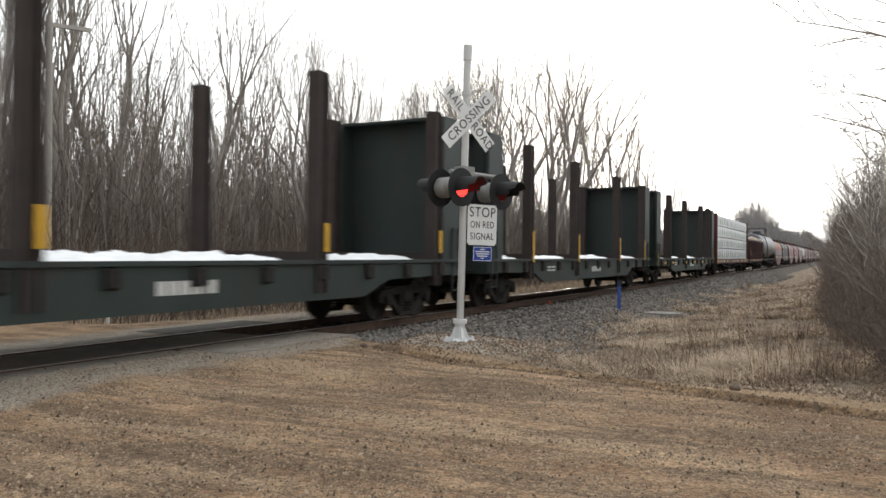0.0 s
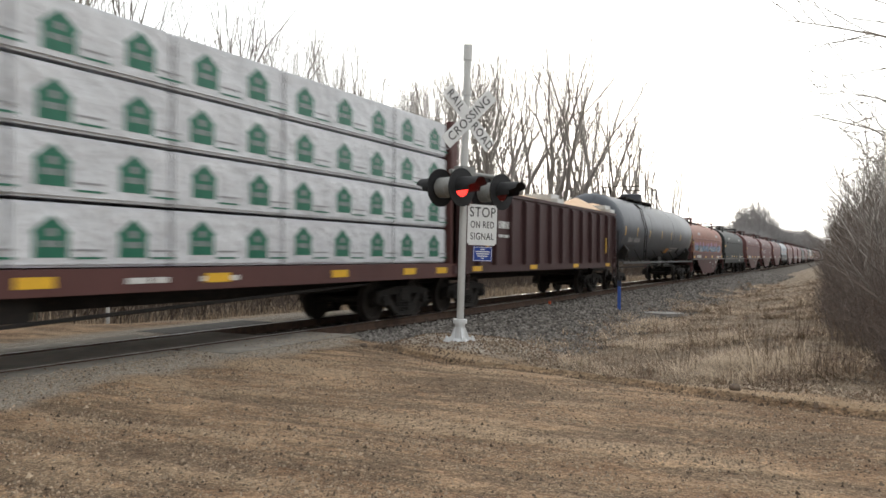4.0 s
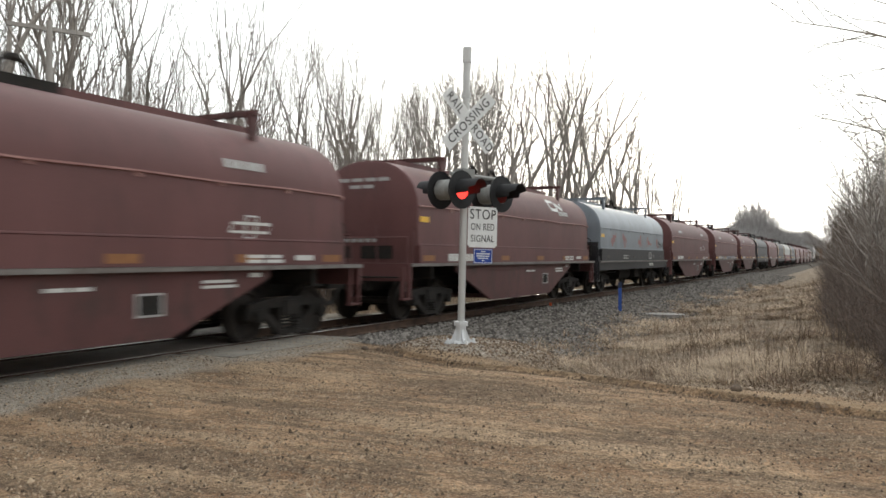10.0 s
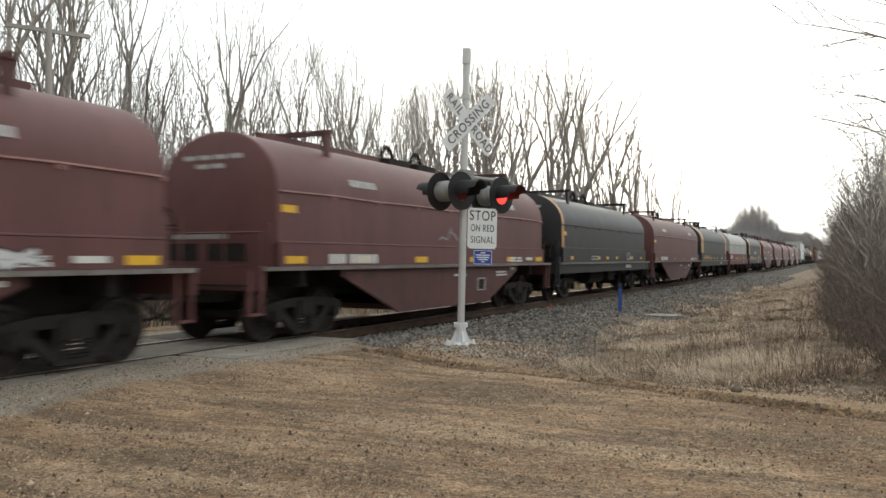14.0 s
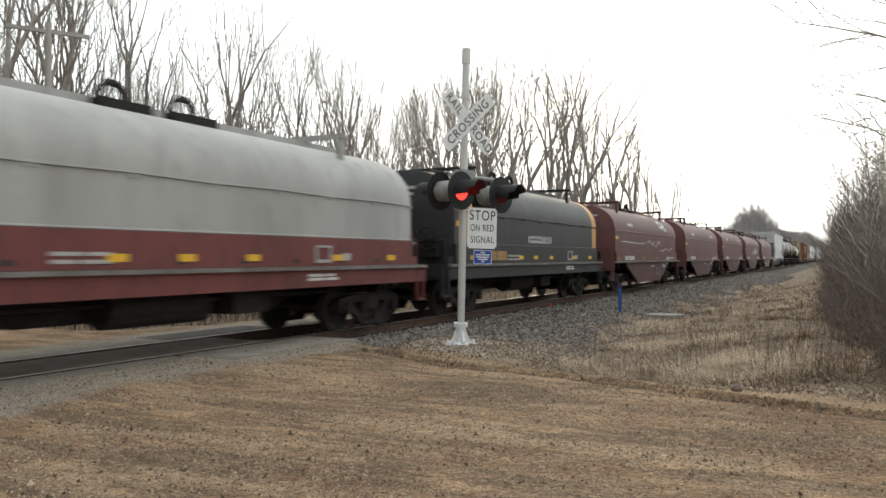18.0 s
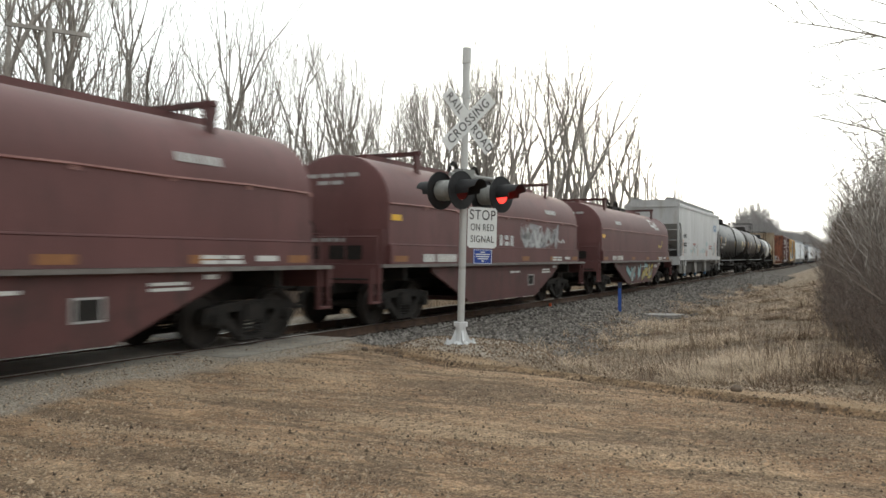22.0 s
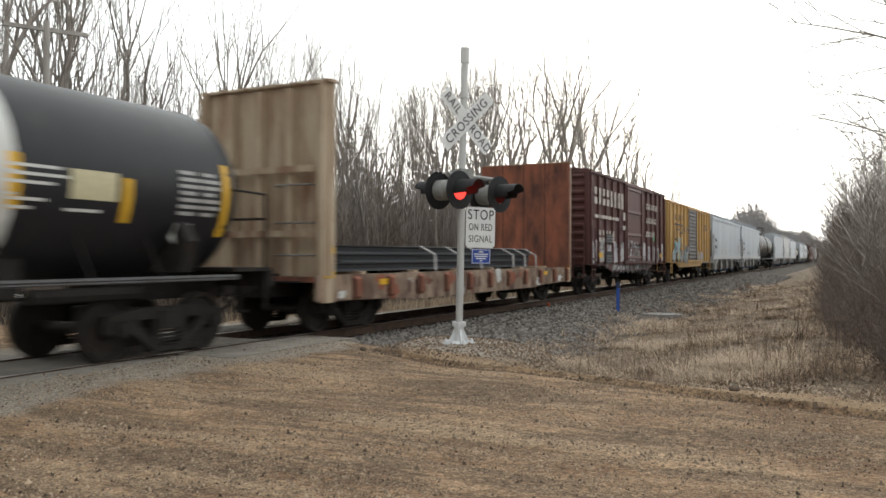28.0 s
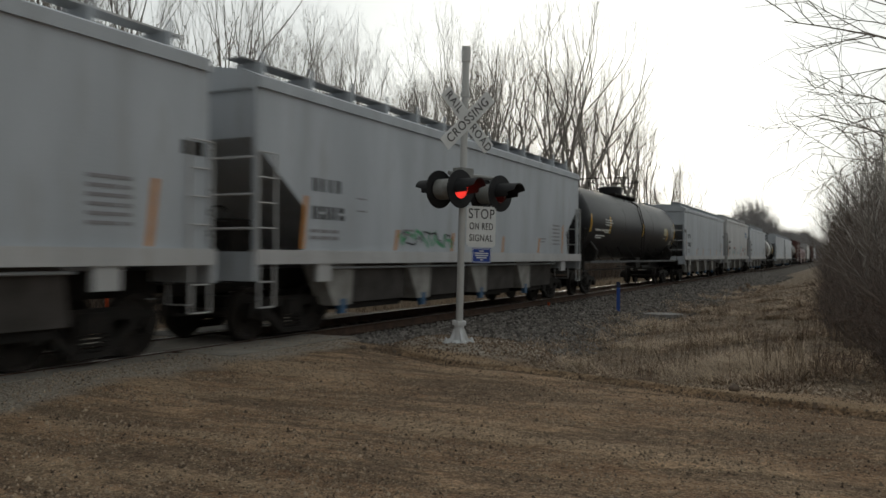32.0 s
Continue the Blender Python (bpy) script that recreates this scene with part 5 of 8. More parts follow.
def rail_flat(label):
    car = thing("bulkhead_flat_car", label, "freight car", "freight train cars")
    L = 15.6
    H = L / 2
    bm = B()
    box(bm, -1.42, 1.42, -H, H, 0.80, 0.90)
    part("deck", bm, M_RUST, car)
    for s in (-1, 1):
        bm = B()
        prism_x(bm, [(-H, 0.93), (-H, 0.46), (-H + 3.0, 0.40), (-H + 3.8, 0.34), (H - 3.8, 0.34), (H - 3.0, 0.40), (H, 0.46), (H, 0.93)], 1.44 * s - 0.04, 1.44 * s + 0.04)
        part("side_sill", bm, M_SILLDIRT, car)
        for i in range(11):
            me = shared("rusty_pocket", lambda bm: prism(bm, [(0, -0.22), (0.07, -0.16), (0.07, 0.18), (0, 0.24)], -0.11, 0.11), M_RUST)
            link_mesh("stake_pocket", me, car, pose(1.48 * s, -H + 1.3 + i * 1.37, 0.66, 0, 0, 0 if s > 0 else 180))
        bm = B()
        y = s * (H - 0.35)
        box(bm, -1.53, 1.53, y - 0.05, y + 0.05, 0.90, 4.5)
        bh = part("bulkhead", bm, M_RUST if s > 0 else M_BUFF, car, "rust orange steel bulkhead" if s > 0 else "weathered buff bulkhead")
        for i in range(5):
            me = shared("buff_rib", lambda bm: box(bm, -0.06, 0.06, -0.10, 0.10, 0.92, 4.43), M_BUFF)
            link_mesh("rib", me, bh, pose(-1.44 + 0.72 * i, y + s * 0.15, 0))
        bm = B()
        box(bm, -1.57, 1.57, y - 0.16, y + 0.16, 4.505, 4.56)
        part("top_plate", bm, M_BUFF, bh)
        for z in (1.7, 2.9):
            bm = B()
            box(bm, -1.3, 1.3, y + s * 0.29 - 0.03, y + s * 0.29 + 0.03, z - 0.06, z + 0.06)
            part("cross_beam", bm, M_BUFF, bh)
        if s > 0:
            bm = B()                              # the bulkhead is a deep box: rusty plank face, pale sides and top
            box(bm, -1.62, 1.62, y - 0.46, y - 0.40, 0.905, 4.5)
            face = part("plank_face", bm, M_RUST, bh, "rust-mottled plank face")
            for x in (-0.78, 0.0, 0.78):
                bm = B()
                box(bm, x - 0.012, x + 0.012, y - 0.466, y - 0.46, 0.92, 4.48)
                part("plank_joint", bm, M_UNDER, face)
            for x in (-1.525, 1.525):
                bm = B()
                box(bm, x - 0.03, x + 0.03, y - 0.395, y - 0.20, 0.905, 4.49)
                part("side_plate", bm, M_BUFF, bh)
            bm = B()
            box(bm, -1.48, 1.48, y - 0.395, y - 0.17, 4.44, 4.49)
            part("roof_plate", bm, M_BUFF, bh)
        bm = B()
        for z in (1.3, 1.9, 2.6):
            rod(bm, (0.5, y + s * 0.36, z), (1.3, y + s * 0.36, z), 0.02, 5)
            for x in (0.5, 1.3):
                rod(bm, (x, y + s * 0.36, z), (x, y + s * 0.2, z), 0.02, 5)
        part("grab_iron", bm, M_GREYLINE, bh)
        for x in (-1.43, 1.43):
            bm = B()
            box(bm, x - 0.06, x + 0.06, y - 0.19, y + 0.19, 0.42, 4.5)
            part("corner_post", bm, M_BUFF, bh)
        stripes(bh, 1.495, 0.88, (y,), 0.32, 0.12, M_YELLOW)
        stripes(bh, 1.495, 1.33, (y,), 0.32, 0.12, M_YELLOW)
    for lay in range(3):                            # bundled rails
        for i in range(9 - lay):
            x = -1.1 + i * 0.27 + 0.13 * lay
            bm = B()
            prism(bm, [(x - 0.09, 0), (x + 0.09, 0), (x + 0.02, 0.05), (x + 0.02, 0.13), (x + 0.045, 0.15), (x + 0.045, 0.175), (x - 0.045, 0.175), (x - 0.045, 0.15), (x - 0.02, 0.13), (x - 0.02, 0.05)],
                  -H + 1.0 + 0.15 * (lay % 2) + 0.3 * (i % 2), H - 2.4 - 0.5 * (i % 3))
            bmesh.ops.translate(bm, vec=(0, 0, 0.98 + lay * 0.178), verts=bm.verts)
            part("steel_rail", bm, M_STEELLOAD, car)
    for i in range(6):
        y = -H + 1.9 + i * 2.3
        bm = B()
        box(bm, -1.3, 1.3, y - 0.08, y + 0.08, 0.90, 0.98)
        part("dunnage", bm, M_BUFF, car)
    for y in (-2.6, -1.2, 0.2, 2.6, 3.6, 4.6):      # tie-down straps, slanting over the stack
        bm = B()
        pts = [(1.30, y, 0.94), (1.28, y, 1.32), (0.95, y - 0.12, 1.52), (-0.95, y - 0.5, 1.52), (-1.28, y - 0.6, 1.3), (-1.30, y - 0.6, 0.94)]
        for a, b in zip(pts, pts[1:]):
            solid(bm, [[(p[0], p[1] - 0.05, p[2]), (p[0], p[1] + 0.05, p[2]), (p[0] + 0.012, p[1] + 0.05, p[2] + 0.012), (p[0] + 0.012, p[1] - 0.05, p[2] + 0.012)] for p in (a, b)])
        part("strap", bm, M_GREYRIM, car)
    stripes(car, 1.485, 0.70, (-5.4, 5.0), 0.34, 0.12, M_YELLOW)
    glyphs(car, 1.484, -4.35, 0.50, 3, 0.22, 0.28, M_CBRED, 0.12, 6, 0.34)
    glyphs(car, 1.484, -1.5, 0.50, 5, 0.16, 0.26, M_CBRED, 0.10, 7, 0.34)
    rnd = random.Random(4)
    for i in range(16):
        bm = B()
        yy = -H + 0.6 + (L - 1.2) * (i + rnd.random()) / 16
        blob(bm, 1.4825, yy, rnd.uniform(0.5, 0.8), rnd.uniform(.08, .28), rnd.uniform(.06, .16), rnd, 11, 0.5)
        part("rust_patch", bm, M_RUST if i % 3 else M_WHITE, car)
    bm = B()
    box(bm, -0.35, 0.35, -H, H, 0.5, 0.95)
    part("centre_sill", bm, M_UNDER, car)
    undergear(car, H, H - 1.9, L + 1.3)
    return car


# ---- train: make-up ----
TRAIN = []          # (car, y of its middle at 0 s)


def at(y, t):
    """A place y along the track at t, brought back to 0 s."""
    return y + travel(t)


FIT_LENGTH = 0.958      # factor on the drawn body lengths, set to fit the camera's view
DRAWN = set()


def fit_length(ob, mesh=True):
    """Scale a body and its fittings in length to fit the camera's view; trucks and couplers keep their size."""
    for o in ob.children:
        o.location.y *= FIT_LENGTH
        gear = o.name.startswith(("truck", "coupler", "brake_wheel"))
        if gear:
            continue
        if o.data and o.data.name not in DRAWN:
            DRAWN.add(o.data.name)
            o.data.transform(Matrix.Diagonal((1, FIT_LENGTH, 1, 1)))
        fit_length(o)


def add(car, lead, L):
    TRAIN.append((car, lead + L * FIT_LENGTH / 2))
    return car


def make_train():
    c = stake_flat("empty dark green stake flat car with snow on its deck", (3.55, 8.45, 14.5, 17.65))
    add(c, at(40.42, 0.0), 20.25)
    flat = stake_flat("empty dark green stake flat car with yellow strips on its stakes")
    for k in (1, 2):
        c2 = copy_thing(flat, pose(0, 0, 0)) if k == 1 else flat
        stripes(c2, 1.567, 1.05 if k == 1 else 1.30, [-10.125 + off + 0.1 for off in STAKES], 0.13, 0.95 if k == 1 else 0.52, M_YELLOW, "reflector" if k == 1 else "short_reflector")
        add(c2, at(40.42, 0.0) - 22.0 * FIT_LENGTH * k, 20.25)
    stripes(c, 1.505, 0.78, (-9.8, 9.95), 0.13, 1.02, M_YELLOW)
    stripes(c, 1.562, 0.84, [-10.125 + off for off in (2.0, 4.2, 8.4, 11.5, 14.6, 15.9)], 0.36, 0.13, M_YELLOW)
    c = lumber_car("brown centerbeam car stacked with white-wrapped lumber packs")
    add(c, at(12.94, 3.0), 21.8)
    c = gondola("maroon ribbed gondola with a lumpy tarped load")
    add(c, at(25.41, 3.5), 15.85)
    c = tank_car("slate grey tank car with yellow vertical reflectors", M_GREYTANK, L=19.5, R=1.51, zc=2.50, rail_z=0.97, marks="grey", deck=(-5.2, 0.6), platform=(-2.6, 0.3))
    add(c, at(8.35, 5.5), 19.5)

    red = coil_car("oxide red coil car with a round hood", M_RED, M_RED)
    coil_marks(red, 14.7)
    dark = coil_car("dark green-black coil car with a straight sill", M_DKGREEN, M_DKGREEN, "straight", 13.9, hood_z=1.50)
    coil_marks(dark, 13.9, number=False)
    gold = coil_car("black coil car with a tan band on its hood", M_COILBLACK, M_COILBLACK, "straight", 13.9,
                    bands=((-0.885, 0.9, M_BAND), (0.955, 0.55, M_BAND)), hood_z=1.58)
    lead_band = coil_car("black coil car with a narrow tan band at one end", M_COILBLACK, M_COILBLACK, "straight", 13.9,
                         bands=((-0.97, 0.25, M_BAND),), hood_z=1.58)
    grey = coil_car("coil car with a grey galvanised hood on a dark sill", M_COILGREY, M_COILBLACK, "straight", 13.4, hood_z=1.58, stripe=M_BROWNTANK)
    greyred = coil_car("coil car with a pale grey hood on a red sill", M_PALEHOOD, M_BRIGHTRED, "straight", 13.9, hood_z=1.62)
    orange = coil_car("faded orange-red coil car with pink and blue graffiti", M_ORANGE, M_RED)
    coil_marks(orange, 14.7)
    rg = random.Random(22)
    for i in range(10):                         # pink domes rising behind the row
        bm = B()
        blob(bm, 1.3652, -6.0 + 1.25 * i + rg.uniform(-.3, .3), 1.98 + rg.uniform(-.06, .08), rg.uniform(.28, .5), rg.uniform(.16, .26), rg, 16, 0.06)
        part("graffiti_patch", bm, M_GRAF["pink"], orange)
    for i in range(15):                         # rounded, overlapping blue and grey fills with dark rims
        yc, zc, ry, rz = -5.7 + 0.81 * i, 1.79 + rg.uniform(-.03, .03), rg.uniform(.40, .54), rg.uniform(.18, .24)
        col = ("blue", "skyblue", "grey", "blue", "skyblue")[i % 5]
        for k, (f, name) in enumerate(((1.0, "black" if i % 3 else "grey"), (0.86, col))):
            bm = B()
            blob(bm, 1.3672 + 0.0014 * k + 0.0003 * (i % 4), yc + 0.12 * k * (-1) ** i, zc + 0.03 * k, ry * f, rz * f, rg, 14, 0.16)
            part("graffiti_patch", bm, M_GRAF[name], orange)
    bubble(orange, 1.3712, -5.9, 5.7, 1.58, 2.02, ("skyblue", "blue", "grey", "skyblue", "blue"), "black", 21, 15, 0.4, holes=1)
    for k, (a, b) in enumerate(((0.4, 1.1), (2.2, 3.2), (4.4, 4.9), (-2.6, -1.9), (-4.6, -3.8))):
        tag_line(grey, 1.366, a, b, 1.66, 0.62, "red", 61 + k, 16, 0.035)
    tag_line(grey, 1.368, 4.9, 6.2, 1.66, 0.45, "black", 62, 20, 0.035)
    glyphs(gold, 1.424, -5.3, 1.20, 9, 0.2, 0.26, M_BAND, 0.05, 8)
    bars(gold, "stencil", 1.366, -6.1, 1.85, [0.75], 0.2, M_BAND)

    glyphs(greyred, 1.424, -6.35, 1.24, 6, 0.22, 0.28, M_WHITE, 0.06, 9)
    for k in range(7):
        bars(greyred, "stencil", 1.424, -3.6 + 1.4 * k, 1.18, [0.16], 0.07, M_COILBLACK)

    def zigzag(c):
        """Plain white zigzag stroke on the shoulder."""
        pts = [(3.35, 3.10), (2.80, 3.12), (2.82, 2.84), (3.50, 2.82), (3.48, 3.08), (4.02, 2.84), (4.06, 3.10)]
        for a, b in zip(pts, pts[1:]):
            bm = B()
            shoulder_strip(bm, a[0], a[1], b[0], b[1], 0.10)
            part("mark_stroke", bm, M_WHITE, c, "white stroke of a zigzag mark")

    def crossed_mark(c):
        """Plain outlined bar crossed by an upright block, low on the hood side."""
        for pts in ([(3.6, 1.66), (4.55, 1.66), (4.62, 1.80), (3.67, 1.80), (3.6, 1.66)], [(3.95, 1.56), (4.2, 1.56), (4.27, 1.92), (4.0, 1.92), (3.95, 1.56)]):
            bm = B()
            ribbon(bm, pts, 1.366, 0.022)
            part("side_mark", bm, M_WHITE, c, "white outlined mark")
    used = set()

    def put(proto, lead, L, label="", extra=None):
        if proto in used:
            c = copy_thing(proto, pose(0, 0, 0))
        else:
            c = proto
            used.add(proto)
        if label:
            c["label"] = label
        if extra:
            extra(c)
        return add(c, lead, L)

    coils = [(orange, 2.17, 7), (dark, 0.75, 8), (red, 16.23, 8), (red, 15.5, 9), (red, 15.2, 10), (grey, 13.66, 11), (red, 11.45, 12),
             (red, 11.15, 13), (red, 10.25, 14), (lead_band, 25.36, 14), (red, 23.33, 15), (gold, 21.2, 16), (greyred, 10.85, 17.5),
             (gold, 17.1, 18), (red, 15.72, 19), (red, 15.42, 20), (red, 14.80, 21), (red, 13.94, 22), (red, 13.56, 23)]
    for i, (proto, y, t) in enumerate(coils):
        L = 14.7 if proto in (red, orange) else (13.4 if proto is grey else 13.9)
        extra = None
        if i == 13:
            extra = lambda c: glyphs(c, 1.366, -1.1, 1.72, 9, 0.17, 0.22, M_GRAF["white"], 0.08, 17)
        if i == 3:
            extra = lambda c: (crossed_mark(c), tag_line(c, 1.366, -5.6, -1.5, 1.6, 0.5, "white", 41, 16, 0.05))
        if i == 8:
            extra = lambda c: tag_line(c, 1.366, -0.6, 1.8, 1.65, 0.4, "grey", 48, 16, 0.022)
        if i == 4:
            extra = lambda c: zigzag(c)
        if i == 6:
            extra = lambda c: tag_line(c, 1.366, 3.1, 5.1, 1.65, 0.4, "white", 49, 20, 0.022)
        if i == 17:
            extra = lambda c: (bubble(c, 1.364, 1.0, 4.4, 1.56, 2.26, ("grey", "white"), "grey", 50, 7, 0.1, 3), tag_line(c, 1.372, 1.0, 4.3, 1.86, 0.42, "white", 50, 40, 0.022), tag_line(c, 1.373, 1.1, 4.4, 1.54, 0.4, "white", 53, 40, 0.022),
                               glyphs(c, 1.366, -0.6, 1.6, 3, 0.3, 0.3, M_GRAF["white"], 0.12, 5), tag_line(c, 1.366, 4.5, 5.4, 1.65, 0.3, "white", 51, 6))
        if i == 18:
            extra = lambda c: (bubble(c, 1.396, -2.9, 2.6, 0.26, 0.96, ("teal", "white", "teal", "yellow", "teal", "yellow"), "black", 77, 6), tag_line(c, 1.366, 4.1, 5.2, 1.75, 0.35, "yellow", 52, 12, 0.035), zigzag(c))
        if i == 7:
            extra = lambda c: bubble(c, 1.43, -4.6, 4.6, 1.12, 1.42, ("white", "blue", "grey"), "black", 78, 16, holes=1)
        if i == 14:
            extra = lambda c: (tag_line(c, 1.368, -5.8, -0.8, 1.9, 0.08, "white", 5, 9, 0.018), tag_line(c, 1.370, -0.6, 2.6, 1.72, 0.45, "white", 6, 22, 0.022),
                               tag_line(c, 1.368, 2.8, 5.8, 1.6, 0.25, "white", 7, 6, 0.018), zigzag(c))
        c = put(proto, at(y, t), L, extra=extra)
        if i in (3, 4, 6, 10, 14, 15, 16, 17, 18):      # reflectors gone dull with dirt
            for o in c.children:
                if o.name.startswith("reflector"):
                    o.data = shared("dull_reflector", lambda bm: box(bm, 0, 0.005, -0.3, 0.3, 0, 0.13), M_DULL)
    hop = hopper_car("light grey covered hopper with graffiti along its side", M_HOPPERW, L=16.65, bays=3, end="round")
    glyphs(hop, 1.5535, 5.3, 3.12, 4, 0.32, 0.48, M_GRAF["blue"], 0.06, 5)
    for k in range(2):
        bars(hop, "stencil", 1.5535, 3.15 - 0.1 * k, 2.02 - 0.16 * k, [0.42, 0.5, 0.36], 0.085, M_GRAF["red"], 0.035)
    for k in range(4):
        bars(hop, "stencil", 1.5535, 2.0, 1.66 - 0.09 * k, [0.22, 0.30], 0.05, M_GRAF["red"], 0.03)
    bars(hop, "stencil", 1.5535, -3.4, 2.05, [0.9], 0.10, M_GRAF["red"])
    for k, (a, b, z) in enumerate(((-4.6, -2.6, 1.55), (-0.8, 1.4, 1.55), (1.7, 2.5, 2.0), (4.1, 5.6, 1.74))):
        tag_line(hop, 1.556, a, b, z, 0.32, "teal", 9 + k, 18, 0.045)
    tag_line(hop, 1.557, -3.4, -1.6, 1.85, 0.25, "black", 15, 16, 0.015)
    tag_line(hop, 1.557, 5.0, 5.45, 1.42, 0.25, "black", 31, 12, 0.04)
    add(hop, at(12.41, 24.0), 16.65)
    blk = tank_car("glossy black tank car with white stencils", M_BLACK, L=19.2, R=1.47, zc=2.67, marks="black")
    bars(blk, "stencil", 1.43, -7.8, 2.28, [0.17] * 4 + [-0.1] + [0.15] * 6, 0.2, M_WHITE, 0.035)
    bars(blk, "stencil", 1.375, -7.6, 2.08, [0.5, 0.3, 0.4], 0.045, M_WHITE)
    bars(blk, "stencil", 1.36, -7.6, 2.0, [0.3, 0.5], 0.045, M_WHITE)
    add(blk, at(12.22, 25.0), 19.2)
    t2 = tank_car("short brown-black tank car with dull paint", M_BROWNTANK, L=15.0, R=1.45, zc=2.62, marks="black")
    add(t2, at(31.26, 25.0), 15.0)
    t3 = tank_car("black tank car with a white shell band", M_BLACK, L=13.4, R=1.38, zc=2.28, rail_z=0.97, white_band=True, marks="black")
    add(t3, at(6.11, 27.5), 13.4)
    rf = rail_flat("rusty bulkhead flat car loaded with steel rails")
    add(rf, at(11.79, 28.0), 15.6)
    b1 = boxcar("weathered brown boxcar covered in graffiti", M_BOXRED, M_BOXRED, L=14.4, top=4.54)
    glyphs(b1, 1.565, -6.75, 3.31, 8, 0.38, 0.64, M_FADED, 0.22, 11, 0.3)
    glyphs(b1, 1.565, -6.1, 1.86, 5, 0.30, 0.46, M_FADED, 0.22, 12, 0.3)
    bars(b1, "stencil", 1.565, -6.7, 2.78, [0.5, 0.2, 0.9, 0.5, 0.3, 0.6], 0.13, M_FADED, 0.14)
    for k in range(3):
        glyphs(b1, 1.565, 2.4, 3.55 - 0.66 * k, 8 - k, 0.22, 0.28, M_FADED, 0.12, 13 + k, 0.3)
    for z0, z1 in ((1.82, 2.20), (1.02, 1.50)):   # black stencil panels with pale lines
        bm = B()
        box(bm, 1.562, 1.57, -5.05, -4.05, z0, z1)
        pl = part("notice_panel", bm, M_GRAF["black"], b1, "black stencil panel with pale lines")
        for q in range(3):
            bars(pl, "stencil", 1.5715, -4.98, z0 + 0.06 + 0.11 * q, [0.34, 0.22, 0.2], 0.03, M_GRAF["grey"], 0.06)
    for k, y in enumerate((-3.0, -1.95)):
        bars(b1, "stencil", 1.565, -2.2, 2.42 + 0.42 * k, [0.34], 0.2 + 0.14 * k, M_FADED)
    wash(b1, 1.474, -7.05, -1.75, 1.0, 2.0, ("white", "lilac", "white", "white", "lilac"), 31, 9)
    wash(b1, 1.533, -1.4, 1.4, 1.12, 1.72, ("grey", "brown", "white", "brown", "grey", "brown"), 35, 10)
    wash(b1, 1.474, 1.75, 7.0, 1.0, 2.0, ("lilac", "white", "lilac", "lilac", "white", "grey"), 32, 11)
    wash(b1, 1.434, -3.55, -0.9, 0.69, 0.97, ("white", "grey", "white", "lilac"), 37, 6)
    wash(b1, 1.434, -0.8, 3.55, 0.69, 0.97, ("black", "brown", "black", "grey", "black"), 38, 8)
    bubble(b1, 1.536, -1.3, 1.3, 1.68, 2.0, ("white", "white", "grey"), "brown", 36, 6, holes=0)
    stripes(b1, 1.58, 2.05, (4.1,), 0.3, 0.22, M_GRAF["green"], "graffiti_patch")
    stripes(b1, 1.58, 1.25, (-5.9, 5.8), 0.5, 0.2, M_YELLOW)
    add(b1, at(12.01, 29.0), 14.4)
    b2 = boxcar("yellow ribbed boxcar with a dark louvred door", M_BOXYEL, M_DOORDK, L=15.05, top=4.36, kind="ribbed")
    for y in (-6.1, -5.0, -4.45, -3.85):        # black marks and a bracket-shaped emblem
        bars(b2, "stencil", 1.565, y, 3.35, [0.24 if y < -4.9 else 0.12], 0.36, M_GRAF["black"])
    for y, z, w, h in ((-6.3, 3.08, 2.6, 0.09), (-6.3, 2.3, 0.09, 0.78), (-6.3, 2.22, 0.8, 0.09), (-5.5, 2.22, 0.09, 0.6), (-5.5, 2.80, 0.9, 0.09), (-4.7, 2.62, 0.9, 0.09), (-3.8, 2.62, 0.09, 0.55)):
        bars(b2, "stencil", 1.565, y, z, [w], h, M_GRAF["black"])
    bars(b2, "stencil", 1.565, -3.3, 2.78, [0.3, 0.32], 0.32, M_GRAF["black"], 0.75)
    glyphs(b2, 1.565, -4.9, 1.85, 4, 0.2, 0.24, M_GRAF["grey"], 0.3, 21)
    glyphs(b2, 1.565, -4.9, 1.5, 5, 0.2, 0.22, M_GRAF["grey"], 0.2, 22)
    bubble(b2, 1.567, -6.9, -1.8, 0.95, 1.75, ("teal", "white", "grey", "grey", "teal", "yellow"), "grey", 33, 14)
    bubble(b2, 1.572, -6.4, -4.4, 1.5, 2.3, ("teal", "pink", "teal"), "teal", 37, 3, holes=0)
    bubble(b2, 1.572, -3.4, -1.8, 0.95, 2.0, ("teal", "grey"), "grey", 38, 2, holes=1)
    bars(b2, "stencil", 1.578, -2.6, 1.55, [0.6], 0.4, M_DOORDK)
    bubble(b2, 1.567, 1.7, 4.2, 0.95, 1.75, ("grey", "white", "grey"), "grey", 34, 6)
    tag_line(b2, 1.568, 5.6, 6.8, 1.3, 0.7, "grey", 39, 16, 0.03)
    glyphs(b2, 1.565, 4.6, 3.3, 4, 0.2, 0.16, M_DOORDK, 0.08, 23)
    glyphs(b2, 1.565, 4.6, 3.05, 5, 0.2, 0.16, M_DOORDK, 0.08, 24)
    for k in range(4):
        bars(b2, "stencil", 1.565, 4.4, 2.3 - 0.13 * k, [0.8 - 0.1 * k], 0.06, M_DOORDK)
    add(b2, at(10.15, 30.0), 15.05)
    h1 = hopper_car("clean pale grey covered hopper with orange marks", M_HOPPER, L=17.95, top=4.17, end="rect", board=M_HOPPERW)
    add(h1, at(-8.20, 32.0), 17.95)
